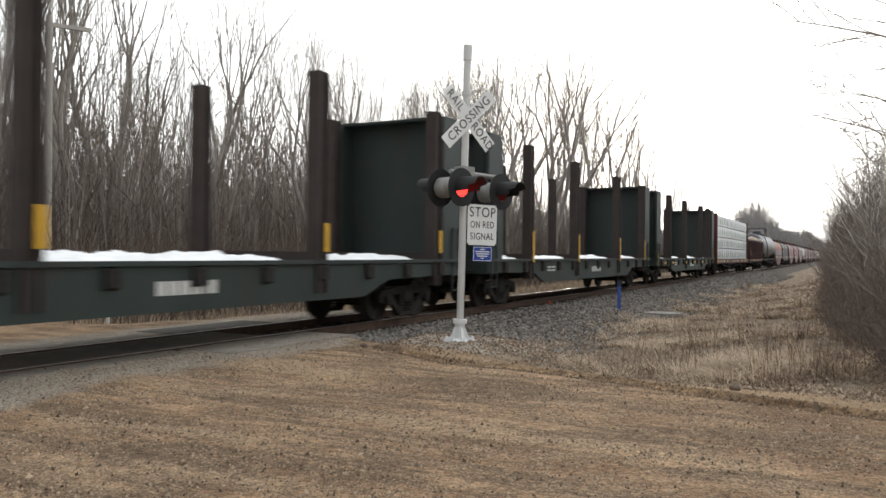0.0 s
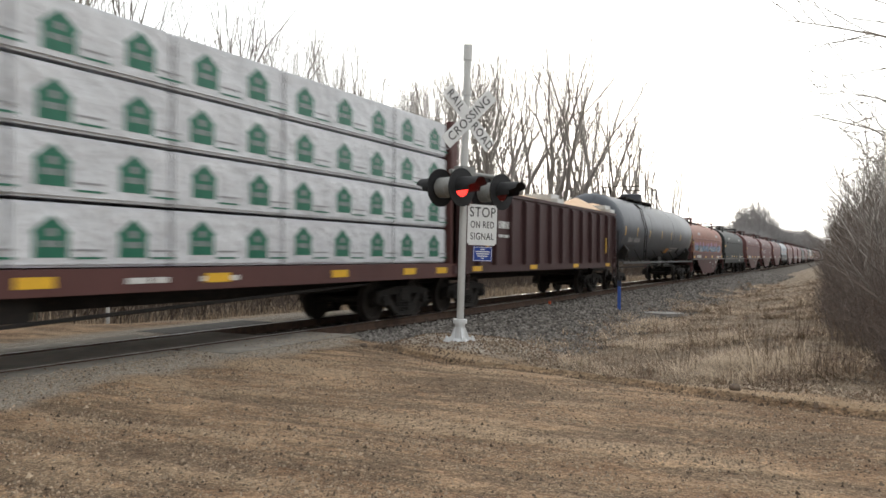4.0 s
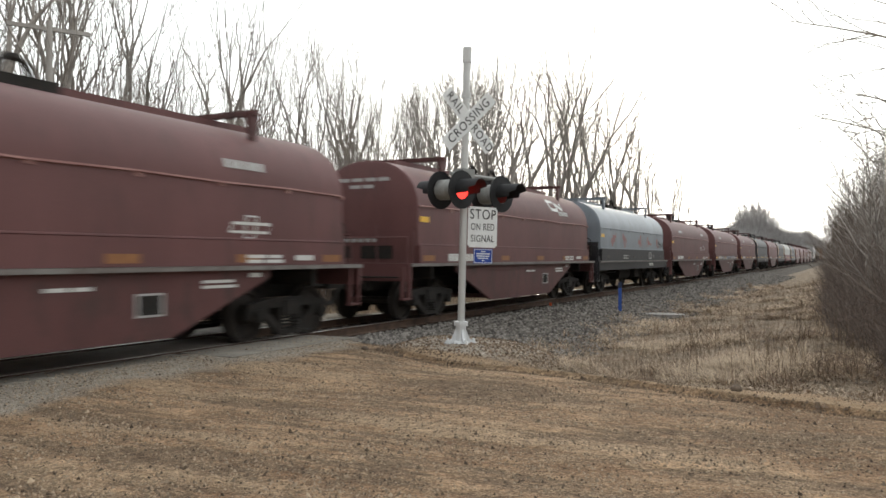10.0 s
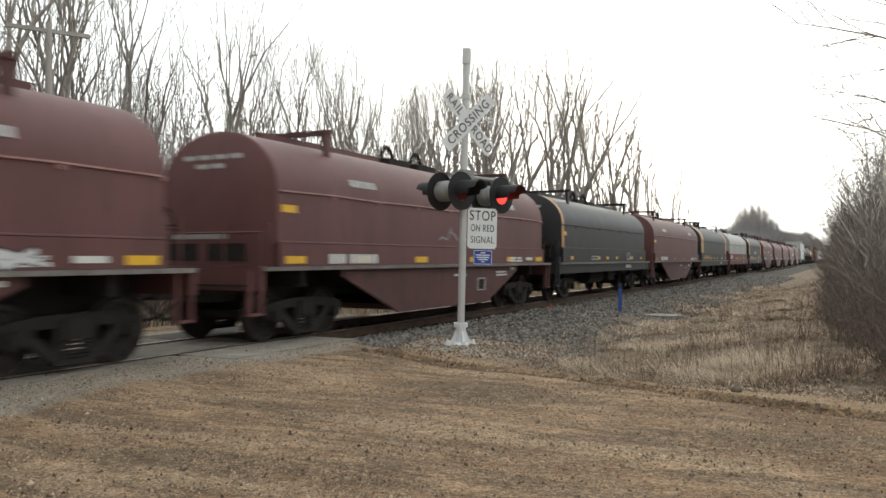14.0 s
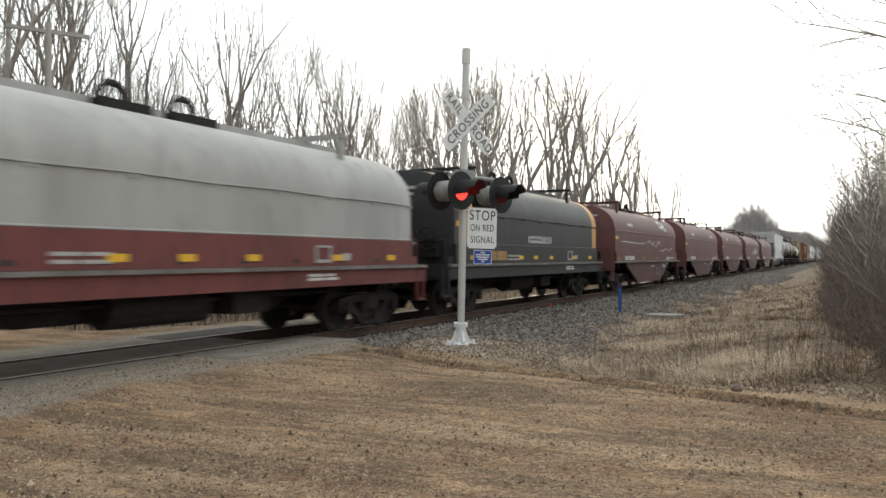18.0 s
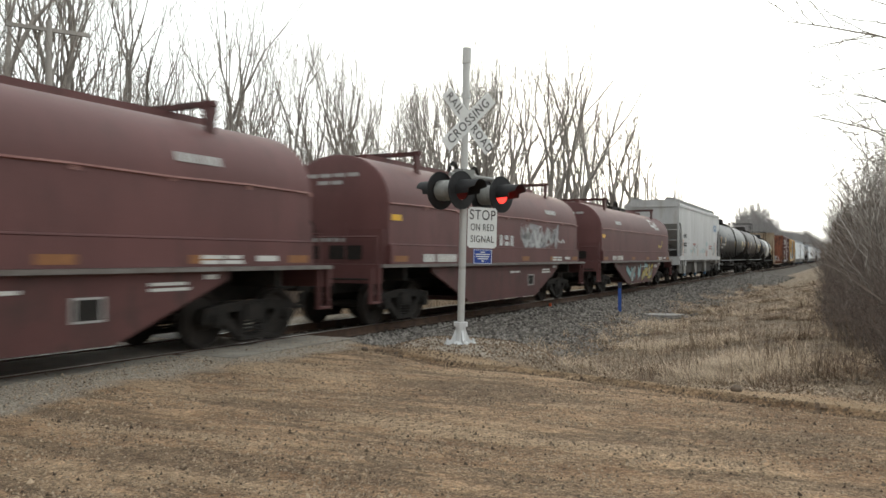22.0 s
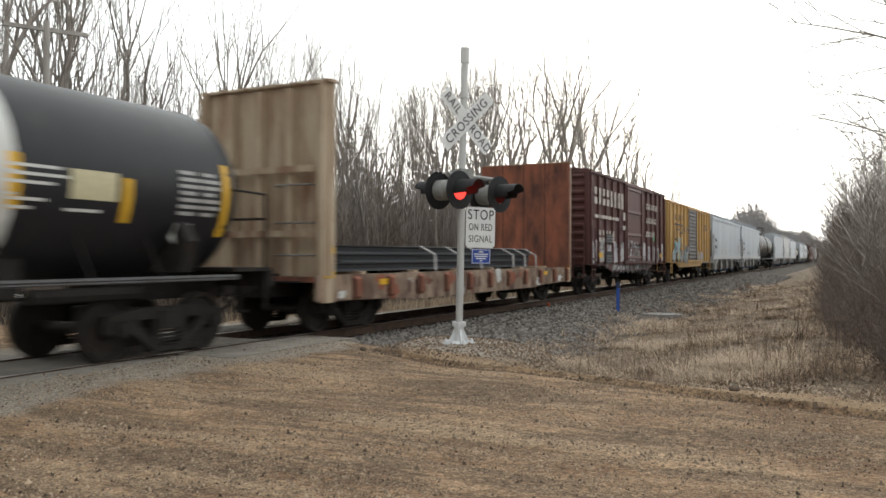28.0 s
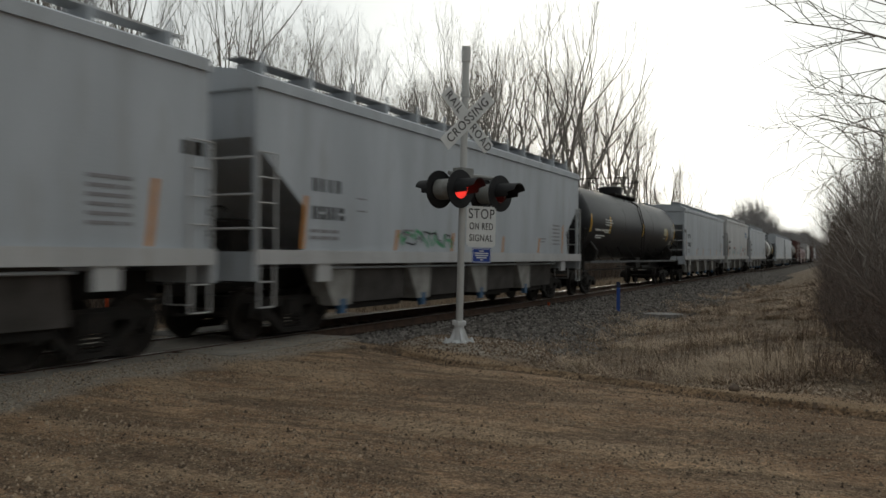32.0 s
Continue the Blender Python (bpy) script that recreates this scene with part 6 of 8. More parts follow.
    h2 = hopper_car("pale grey covered hopper with cut end corners", M_HOPPER, L=18.2, top=4.17)
    tag_line(h2, 1.556, -4.2, -1.6, 1.45, 0.42, "green", 12, 22, 0.04)
    tag_line(h2, 1.557, -4.1, -1.5, 1.45, 0.42, "black", 13, 22, 0.02)
    add(h2, at(9.91, 32.0), 18.2)
    lead = at(28.10, 32.0)
    tail = [(blk, 19.2), (h1, 18.2), (hop, 16.8), (h1, 18.2), (t3, 13.4), (h1, 18.2), (h1, 18.2), (t2, 15.0), (b1, 14.4), (red, 14.7), (red, 14.7),
            (hop, 16.8), (t2, 15.0), (b1, 15.4), (h1, 18.2)]
    for proto, L in tail:
        c = copy_thing(proto, pose(0, 0, 0))
        add(c, lead, L)
        lead += L * FIT_LENGTH + 1.4


make_train()
for _car, _y in TRAIN:
    fit_length(_car)


# ---- ground ----
def smooth(a, b, v):
    t = min(1.0, max(0.0, (v - a) / (b - a)))
    return t * t * (3 - 2 * t)


def road_edge(x):
    """Far edge of the dirt road, in y, for a place x on the near side of the track."""
    bulge = 0.24 * math.exp(-((x + 3.2) / 1.1) ** 2)
    if x > -5.2:
        return 10.2 - 0.255 * (x + 5.2) + bulge
    return min(12.2, 10.2 - 0.585 * (x + 5.2)) + bulge


def far_edge(x):
    """Edge of the bare ground beyond the track, in y."""
    return 11.6 + 6.0 * smooth(-14.6, -11.8, x)


SIDE_D = (0, 2.0, 2.9, 3.6, 4.5, 5.2, 6.6, 8.0, 9.6)
SIDE_Z = (-0.4, -0.36, -0.42, -0.49, -0.54, -0.54, -0.42, -0.2, -0.04)


def height(x, y):
    """The ground: dirt road level with the rails at the crossing, ballast shoulders, a ditch, flat fields."""
    d = abs(x - TRACK_X)
    near = x > TRACK_X
    z_road = 0.044 * (1 - smooth(1.6, 3.4, d)) - 0.22 * (1 - smooth(0.86, 1.0, d))
    if near:
        e = y - road_edge(x)
        road = 1 - smooth(-0.1, 1.2 + 0.6 * smooth(-6.4, -7.8, x), e)
        z_side = float(np.interp(d, SIDE_D, SIDE_Z))
        pad = 1 - smooth(0.8, 2.6, math.hypot(x + 5.6, (y - 11.45) * 0.8))
        z_side += (0.14 - z_side) * pad
    else:
        e = y - far_edge(x)
        road = 1 - smooth(-0.3, 1.8, e)
        z_side = -0.12 - 0.3 * smooth(2.0, 5.0, d)
    z = z_road * road + z_side * (1 - road)
    still = smooth(1.0, 2.4, d)                  # packed flat beside the rails
    z += 0.035 * noise.noise((x * 0.5, y * 0.5, 1.0)) * (1 - 0.6 * road) * still
    z += 0.012 * noise.noise((x * 2.1, y * 2.1, 4.0)) * still
    if near and d > 2:                           # the grader's cut: a steep crumbly step up to the verge
        q = e + 0.05 * noise.noise((x * 0.9, 0, 2)) + 0.012 * noise.noise((x * 7, 0, 0))
        z += 0.06 * smooth(-0.02, 0.02, q) * (1 - smooth(0.3, 2.2, q)) * smooth(-7.4, -6.2, x)
        z -= 0.02 * math.exp(-((q + 0.09) / 0.07) ** 2) * smooth(-7.4, -6.0, x)
        rut = math.sin(e * 3.6 + 0.5 * noise.noise((x * 0.25, y * 0.25, 8)))
        z += 0.012 * rut * road * (0.5 + noise.noise((x * 0.4, y * 0.8, 5))) * still
    return z


def ground_material():
    m = bpy.data.materials.new("dirt_gravel_and_grass_ground")
    m.use_nodes = True
    n, l = m.node_tree.nodes, m.node_tree.links
    p = n["Principled BSDF"]
    p.inputs["Roughness"].default_value = 0.95
    p.inputs["Specular IOR Level"].default_value = 0.2
    geo = n.new("ShaderNodeNewGeometry")
    at = n.new("ShaderNodeVertexColor")
    at.layer_name = "surface"
    sep = n.new("ShaderNodeSeparateColor")
    l.new(at.outputs["Color"], sep.inputs[0])

    def tex(scale, detail=5, rough=0.55, sx=1.0, sy=1.0):
        mp = n.new("ShaderNodeMapping")
        mp.inputs["Scale"].default_value = (sx, sy, 1)
        mp.inputs["Rotation"].default_value = (0, 0, radians(-14))
        t = n.new("ShaderNodeTexNoise")
        t.inputs["Scale"].default_value, t.inputs["Detail"].default_value, t.inputs["Roughness"].default_value = scale, detail, rough
        l.new(geo.outputs["Position"], mp.inputs[0])
        l.new(mp.outputs[0], t.inputs["Vector"])
        return t.outputs["Fac"]

    def ramp(v, a, ca, b, cb):
        r = n.new("ShaderNodeValToRGB")
        r.color_ramp.elements[0].position, r.color_ramp.elements[1].position = a, b
        r.color_ramp.elements[0].color, r.color_ramp.elements[1].color = (*ca, 1), (*cb, 1)
        l.new(v, r.inputs[0])
        return r.outputs[0]

    def mixc(f, a, b):
        x = n.new("ShaderNodeMix")
        x.data_type = "RGBA"
        l.new(f, x.inputs[0])
        l.new(a, x.inputs[6])
        l.new(b, x.inputs[7])
        return x.outputs[2]

    def cells(scale, lo, hi):
        """Pebbly light and dark cells."""
        t = n.new("ShaderNodeTexVoronoi")
        t.inputs["Scale"].default_value = scale
        l.new(geo.outputs["Position"], t.inputs["Vector"])
        s = n.new("ShaderNodeSeparateColor")
        l.new(t.outputs["Color"], s.inputs[0])
        mr = n.new("ShaderNodeMapRange")
        mr.inputs["To Min"].default_value, mr.inputs["To Max"].default_value = lo, hi
        l.new(s.outputs[0], mr.inputs[0])
        return mr.outputs[0]

    def scale_by(c, v):
        x = n.new("ShaderNodeVectorMath")
        x.operation = "SCALE"
        l.new(c, x.inputs[0])
        l.new(v, x.inputs[3])
        return x.outputs[0]

    dirt = ramp(tex(0.8, 8, 0.66, 0.75, 1.15), 0.41, (0.20, 0.115, 0.064), 0.59, (0.50, 0.325, 0.195))
    dark = ramp(tex(1.1, 9, 0.68, 0.30, 1.6), 0.485, (0, 0, 0), 0.55, (0.9, 0.9, 0.9))
    dirt = mixc(dark, dirt, ramp(tex(40, 3, 0.7), 0.35, (0.085, 0.055, 0.034), 0.65, (0.21, 0.14, 0.09)))
    pale = ramp(tex(0.6, 7, 0.65, 0.38, 1.5), 0.515, (0, 0, 0), 0.59, (0.85, 0.85, 0.85))
    dirt = mixc(pale, dirt, ramp(tex(24, 4, 0.7), 0.3, (0.385, 0.258, 0.157), 0.7, (0.57, 0.415, 0.272)))
    grit = ramp(tex(60, 5, 0.75), 0.40, (0.05, 0.034, 0.022), 0.60, (0.52, 0.38, 0.25))
    gf = ramp(tex(4.0, 7, 0.75), 0.40, (0.10, 0.10, 0.10), 0.62, (0.7, 0.7, 0.7))
    dirt = mixc(gf, dirt, grit)
    dirt = scale_by(scale_by(dirt, cells(60, 0.68, 1.42)), cells(23, 0.78, 1.24))
    gravel = mixc(ramp(tex(3, 4), 0.3, (0, 0, 0), 0.7, (1, 1, 1)), ramp(tex(30, 3, 0.7), 0.35, (0.23, 0.195, 0.16), 0.65, (0.54, 0.475, 0.395)),
                  ramp(tex(55, 3, 0.7), 0.35, (0.24, 0.205, 0.165), 0.65, (0.46, 0.40, 0.33)))
    grass = ramp(tex(2.2, 7, 0.65), 0.34, (0.12, 0.090, 0.065), 0.66, (0.33, 0.255, 0.18))
    gravel = scale_by(gravel, cells(45, 0.6, 1.4))
    grass = scale_by(grass, cells(36, 0.78, 1.2))
    base = mixc(sep.outputs[0], grass, dirt)
    base = mixc(sep.outputs[1], base, gravel)
    lip = ramp(tex(9, 6, 0.6), 0.35, (0.34, 0.23, 0.135), 0.65, (0.50, 0.36, 0.23))     # paler, smoother crest of the graded edge
    base = mixc(sep.outputs[2], base, lip)
    l.new(base, p.inputs["Base Color"])
    bp = n.new("ShaderNodeBump")
    bp.inputs["Strength"].default_value, bp.inputs["Distance"].default_value = 1.0, 0.13
    mm = n.new("ShaderNodeMath")
    mm.operation = "MULTIPLY_ADD"
    l.new(tex(34, 4, 0.7), mm.inputs[0])
    mm.inputs[1].default_value = 0.6
    l.new(tex(7, 6, 0.65, 0.5, 1.4), mm.inputs[2])
    l.new(mm.outputs[0], bp.inputs["Height"])
    l.new(bp.outputs[0], p.inputs["Normal"])
    return m


def axis(spans):
    out = []
    for a, b, step in spans:
        k = max(1, round((b - a) / step))
        out += [a + (b - a) * i / k for i in range(k)]
    return out + [spans[-1][1]]


def build_ground():
    xs = axis([(-2500, -300, 400), (-300, -80, 30), (-80, -22, 4), (-22, -13, 0.6), (-13, -8, 0.2), (-8, 4, 0.075), (4, 6, 0.2), (6, 20, 1.0), (20, 80, 8), (80, 400, 50), (400, 2500, 400)])
    ys = axis([(-2500, -200, 400), (-200, -20, 20), (-20, 0, 2), (0, 3, 0.4), (3, 8, 0.11), (8, 12, 0.045), (12, 18, 0.15), (18, 40, 0.5), (40, 120, 2.5), (120, 500, 20), (500, 3000, 300)])
    vs = [(x, y, height(x, y)) for y in ys for x in xs]
    nx = len(xs)
    fs = [(j * nx + i, j * nx + i + 1, (j + 1) * nx + i + 1, (j + 1) * nx + i) for j in range(len(ys) - 1) for i in range(nx - 1)]
    g = raw("ground", vs, fs, ground_material(), None, True)
    col = g.data.color_attributes.new("surface", "FLOAT_COLOR", "POINT")
    buf = []
    for x, y, z in vs:
        near = x > TRACK_X
        e = y - (road_edge(x) if near else far_edge(x))
        w = 0.5 * noise.noise((x * 0.7, y * 0.7, 3.0)) + 0.25 * noise.noise((x * 2.3, y * 2.3, 6.0))
        dirt = 1 - smooth(0.7, 1.3, e + 0.25 * noise.noise((x * 1.3, y * 1.3, 0))) if near else 1 - smooth(-0.4, 0.8, e + 0.5 * noise.noise((x, y, 0)))
        d = abs(x - TRACK_X)
        apron = 1 - smooth(2.15, 2.75, d + w)
        if not near:
            apron = max(1 - smooth(2.0, 2.9, d + w), 0.8 * (1 - smooth(0.4, 1.6, abs(e) + w)) * smooth(-14.5, -13.0, x))
        pad = 1 - smooth(1.3, 2.1, math.hypot(x + 5.7, (y - 11.6) * 1.2) + 0.5 * w) if e > 0.2 else 0
        ball = 0.12 * (1 - smooth(4.4, 5.4, d + w)) if e > 0.3 else 0
        crest = smooth(0.0, 0.05, e) * (1 - smooth(0.25, 0.5, e + 0.6 * w * 0.3)) * smooth(-6.6, -5.8, x) if x > TRACK_X + 2 else 0
        buf += [dirt, max(apron, pad, ball) * (1 - crest), 0.85 * crest, 1]
    col.data.foreach_set("color", buf)
    tagged(g, "packed tan dirt road, gravel and dead grass", "ground", kind="structure")


build_ground()

# ---- track ----
def rail_profile():
    return [(-0.07, 0), (0.07, 0), (0.07, 0.012), (0.012, 0.03), (0.012, 0.13), (0.036, 0.145), (0.036, 0.172), (-0.036, 0.172),
            (-0.036, 0.145), (-0.012, 0.13), (-0.012, 0.03), (-0.07, 0.012)]


def build_track():
    M_RAIL = mat("rusty_rail_web", (0.10, 0.06, 0.04), (0.05, 0.032, 0.024), rough=0.8, scale=4)
    tr = thing("railway_track", "straight steel railway track on dark ties and stone ballast", "railway track")
    tr["kind"] = "structure"
    for s in (-1, 1):
        bm = B()
        prism(bm, [(x + TRACK_X + s * 0.754, z + RAIL_Z - 0.172) for x, z in rail_profile()], -60, 1500)
        r = part("rail", bm, M_RAIL, tr)
        bm = B()
        box(bm, TRACK_X + s * 0.754 - 0.03, TRACK_X + s * 0.754 + 0.03, -60, 1500, RAIL_Z - 0.004, RAIL_Z + 0.001)
        part("running_surface", bm, M_TREAD, r, "bright polished rail head")
    M_TIE = mat("creosote_tie", (0.055, 0.043, 0.035), (0.03, 0.024, 0.02), rough=0.9, scale=3, vary=0.25)
    me = shared("tie", lambda bm: box(bm, -1.3, 1.3, -0.115, 0.115, -0.18, 0), M_TIE)
    for i in range(300):
        y = 12.0 + i * 0.53
        link_mesh("tie", me, tr, pose(TRACK_X, y, RAIL_Z - 0.18))
    # ballast bed
    M_BAL = mat("stone_ballast_bed", (0.135, 0.113, 0.092), (0.032, 0.027, 0.022), rough=0.95, scale=11, bump=0.06, grain=34)
    ys = axis([(-60, 10, 5), (10, 14, 0.2), (14, 60, 0.35), (60, 200, 4), (200, 1500, 50)])
    prof = [(-3.6, -0.75), (-2.9, -0.42), (-1.75, -0.15), (-1.25, -0.135), (-0.5, -0.15), (0.5, -0.15), (1.25, -0.135), (1.75, -0.15), (2.3, -0.24), (2.9, -0.34), (3.6, -0.46), (4.5, -0.57), (5.0, -0.78)]
    vs, fs = [], []
    for y in ys:
        for x, z in prof:
            k = smooth(11.5, 12.3, y) if abs(x) < 1 else smooth(12.3, 13.2, y)
            vs.append((TRACK_X + x, y, (z + 0.02 * noise.noise((x * 4, y * 4, 0))) * k - 0.6 * (1 - k)))
    nx = len(prof)
    fs = [(j * nx + i, j * nx + i + 1, (j + 1) * nx + i + 1, (j + 1) * nx + i) for j in range(len(ys) - 1) for i in range(nx - 1)]
    tagged(raw("ballast_bed", vs, fs, M_BAL, None, True), "bed of grey crushed stone ballast", "ballast", kind="structure")
    # loose stones
    rnd = random.Random(11)
    V, F = [], []
    for i in range(23000):
        y = 12.6 + 80 * rnd.random() ** 2.1
        x = rnd.uniform(0.9, 5.3) if rnd.random() < 0.87 else rnd.uniform(-0.6, 0.6)
        z = np.interp(x, [p_[0] for p_ in prof], [p_[1] for p_ in prof])
        z = max(z, height(TRACK_X + x, y)) if x > 3.4 else z
        if x > 4.3 and rnd.random() < (x - 4.3) * 0.8:
            continue
        s = rnd.uniform(0.028, 0.058) * (1 + max(0, y - 35) / 45)
        b = len(V)
        c = (TRACK_X + x, y, z + s * 0.3)
        for dx, dy, dz in ((1, 0, 0), (0, 1, 0), (-1, 0, 0), (0, -1, 0), (0, 0, 1), (0, 0, -1)):
            k = s * rnd.uniform(0.6, 1.25)
            V.append((c[0] + dx * k, c[1] + dy * k, c[2] + dz * k * 0.8))
        for f in ((0, 1, 4), (1, 2, 4), (2, 3, 4), (3, 0, 4), (1, 0, 5), (2, 1, 5), (3, 2, 5), (0, 3, 5)):
            F.append(tuple(b + q for q in f))
    for i in range(2600):                       # stones spilt round the end of the crossing apron
        x, y = rnd.uniform(-8.3, -6.2), 11.9 + 3.2 * rnd.random()
        e = y - road_edge(x)
        if e < 0.15 + 0.5 * rnd.random() or (x + 5.7) ** 2 + (y - 11.6) ** 2 < 1.2:
            continue
        s = rnd.uniform(0.015, 0.045)
        b = len(V)
        c = (x, y, height(x, y) + s * 0.3)
        for dx, dy, dz in ((1, 0, 0), (0, 1, 0), (-1, 0, 0), (0, -1, 0), (0, 0, 1), (0, 0, -1)):
            k = s * rnd.uniform(0.6, 1.25)
            V.append((c[0] + dx * k, c[1] + dy * k, c[2] + dz * k * 0.8))
        for f in ((0, 1, 4), (1, 2, 4), (2, 3, 4), (3, 0, 4), (1, 0, 5), (2, 1, 5), (3, 2, 5), (0, 3, 5)):
            F.append(tuple(b + q for q in f))
    M_ST = island_mat("ballast_stone", (0.29, 0.265, 0.24), (0.055, 0.049, 0.044))
    tagged(raw("ballast_stones", V, F, M_ST), "loose grey crushed stone along the track", "ballast", kind="stuff")
    # crossing: asphalt between and outside the rails
    M_ASP = mat("worn_crossing_asphalt", (0.25, 0.225, 0.195), (0.17, 0.155, 0.135), rough=0.9, scale=3, bump=0.01, grain=70,
                dirt=(0.27, 0.22, 0.165), dirt_amount=0.35)
    cr = thing("crossing_panels", "worn dusty grey crossing panels between the rails", "crossing")
    cr["kind"] = "structure"
    M_TAR = mat("dark_patched_asphalt", (0.085, 0.078, 0.07), (0.05, 0.046, 0.042), rough=0.9, scale=3, bump=0.01, grain=70,
                dirt=(0.17, 0.145, 0.115), dirt_amount=0.25)
    for x0, x1, y0, y1, nm, m_ in ((-0.62, 0.62, -8, 11.3, "centre_panel", M_ASP), (0.80, 1.95, 9.0, 12.3, "side_panel", M_ASP), (0.80, 1.35, -8, 8.9, "side_panel", M_ASP),
                                   (-1.9, -0.84, 10.6, 13.6, "side_panel", M_TAR), (-1.45, -0.84, -8, 10.2, "side_panel", M_ASP)):
        bm = B()
        solid(bm, [[(TRACK_X + x, y, z) for x, z in ((x0, RAIL_Z - 0.3), (x1, RAIL_Z - 0.3), (x1, t_), (x0, t_))] for y, t_ in ((y0, RAIL_Z - 0.012), (y1, RAIL_Z - 0.012), (y1 + 0.8, RAIL_Z - 0.28))])
        bmesh.ops.bevel(bm, geom=bm.edges[:], offset=0.03, segments=2, affect="EDGES")
        part(nm, bm, m_, cr)


def island_mat(name, a, b, rough=0.9):
    if name in MATS:
        return MATS[name]
    m = bpy.data.materials.new(name)
    m.use_nodes = True
    n, l = m.node_tree.nodes, m.node_tree.links
    g = n.new("ShaderNodeNewGeometry")
    r = n.new("ShaderNodeValToRGB")
    r.color_ramp.elements[0].color, r.color_ramp.elements[1].color = (*b, 1), (*a, 1)
    l.new(g.outputs["Random Per Island"], r.inputs[0])
    l.new(r.outputs[0], n["Principled BSDF"].inputs["Base Color"])
    n["Principled BSDF"].inputs["Roughness"].default_value = rough
    n["Principled BSDF"].inputs["Specular IOR Level"].default_value = 0.25
    MATS[name] = m
    return m


build_track()


# ---- crossing signal ----
def text_mesh(name, s, size, material, parent, m, squeeze=1.0):
    cu = bpy.data.curves.new(name, "FONT")
    cu.body, cu.size, cu.align_x, cu.align_y, cu.extrude = s, size, "CENTER", "CENTER", 0.0015
    cu.space_character = 1.12
    ob = bpy.data.objects.new(name, cu)
    scene.collection.objects.link(ob)
    dg = bpy.context.evaluated_depsgraph_get()
    me = bpy.data.meshes.new_from_object(ob.evaluated_get(dg))
    bpy.data.objects.remove(ob)
    me.materials.clear()
    me.materials.append(material)
    me.transform(Matrix.Diagonal((squeeze, 1, 1, 1)))
    return link_mesh(name, me, parent, m)


LENSES = []


def build_signal():
    MX, MY, MZ = -5.55, 11.51, 0.13
    M_ALU = mat("aluminium_mast", (0.56, 0.56, 0.55), (0.46, 0.46, 0.45), rough=0.5, metal=0.5, scale=4, streak=4)
    M_BASE = mat("silver_painted_base", (0.72, 0.73, 0.74), (0.60, 0.61, 0.62), rough=0.5, metal=0.3, scale=6)
    M_SIGN = mat("white_sign_sheet", (0.74, 0.75, 0.75), (0.66, 0.67, 0.67), rough=0.45, scale=4)
    M_INK = mat("black_sign_ink", (0.02, 0.02, 0.022), rough=0.5)
    M_BLK = mat("matt_black_hood", (0.022, 0.022, 0.024), (0.014, 0.014, 0.015), rough=0.7, scale=6)
    M_HSG = mat("grey_lamp_housing", (0.30, 0.30, 0.29), (0.20, 0.20, 0.19), rough=0.6, metal=0.3, scale=5)
    M_BLUE = mat("blue_notice_sheet", (0.03, 0.07, 0.32), (0.025, 0.055, 0.26), rough=0.5)
    sig = thing("crossing_signal", "railroad crossing signal mast with crossbuck and red flashers", "crossing signal", m=pose(MX, MY, MZ, -0.5, 1.07, 0))
    bm = B()
    rod(bm, (0, 0, 0.28), (0, 0, 4.72), 0.058, 16)
    part("mast", bm, M_ALU, sig, smooth=True)
    bm = B()
    rod(bm, (0, 0, 4.55), (0, 0, 4.80), 0.075, 12)
    part("mast_cap", bm, M_ALU, sig, smooth=True)
    bm = B()
    rod(bm, (0, 0, 3.98), (0, 0, 4.06), 0.08, 12)
    part("mast_collar", bm, M_ALU, sig, smooth=True)
    bm = B()                                    # four-footed base casting
    rod(bm, (0, 0, 0.0), (0, 0, 0.06), 0.16, 12, 0.11)
    rod(bm, (0, 0, 0.05), (0, 0, 0.33), 0.095, 12, 0.08)
    rod(bm, (0, 0, 0.30), (0, 0, 0.37), 0.115, 12)
    for a in range(4):
        r = pose(0, 0, 0, 0, 0, 45 + 90 * a)
        solid(bm, [[r @ Vector((u, s_ * 0.02, v)) for u, v in ((0.06, 0.01), (0.25, 0.01), (0.25, 0.045), (0.15, 0.09), (0.085, 0.24), (0.06, 0.24))] for s_ in (-1, 1)])
        rod(bm, r @ Vector((0.22, 0, 0.0)), r @ Vector((0.22, 0, 0.035)), 0.055, 8)
    part("base", bm, M_BASE, sig)
    for a in range(4):
        bm = B()
        p = pose(0, 0, 0, 0, 0, 45 + 90 * a) @ Vector((0.22, 0, 0))
        rod(bm, (p.x, p.y, 0.0), (p.x, p.y, 0.1), 0.02, 6)
        rod(bm, (p.x, p.y, 0.035), (p.x, p.y, 0.065), 0.036, 6)
        part("bolt", bm, M_BASE, sig)
    up = pose(0, 0, 0, 90, 0, 58.0)             # signs face the traffic on the road
    for ang, words, off in ((-45, ("RAIL", "ROAD"), 0.085), (45, ("CROSSING",), 0.10)):
        m = pose(0, 0, 3.60) @ up @ pose(0, 0, off, 0, 0, ang)
        bm = B()
        box(bm, -0.61, 0.61, -0.115, 0.115, -0.003, 0.003)
        blade = part("crossbuck_blade", bm, M_SIGN, sig)
        blade.matrix_basis = m
        if len(words) == 2:
            text_mesh("lettering", words[0], 0.20, M_INK, blade, pose(-0.37, 0, 0.005), 0.85)
            text_mesh("lettering", words[1], 0.20, M_INK, blade, pose(0.37, 0, 0.005), 0.85)
        else:
            text_mesh("lettering", words[0], 0.20, M_INK, blade, pose(0, 0, 0.005), 0.98)
    m = pose(0, 0, 1.90) @ up @ pose(0.325, 0, 0.075)
    bm = B()
    box(bm, -0.285, 0.285, -0.33, 0.33, -0.002, 0.002)
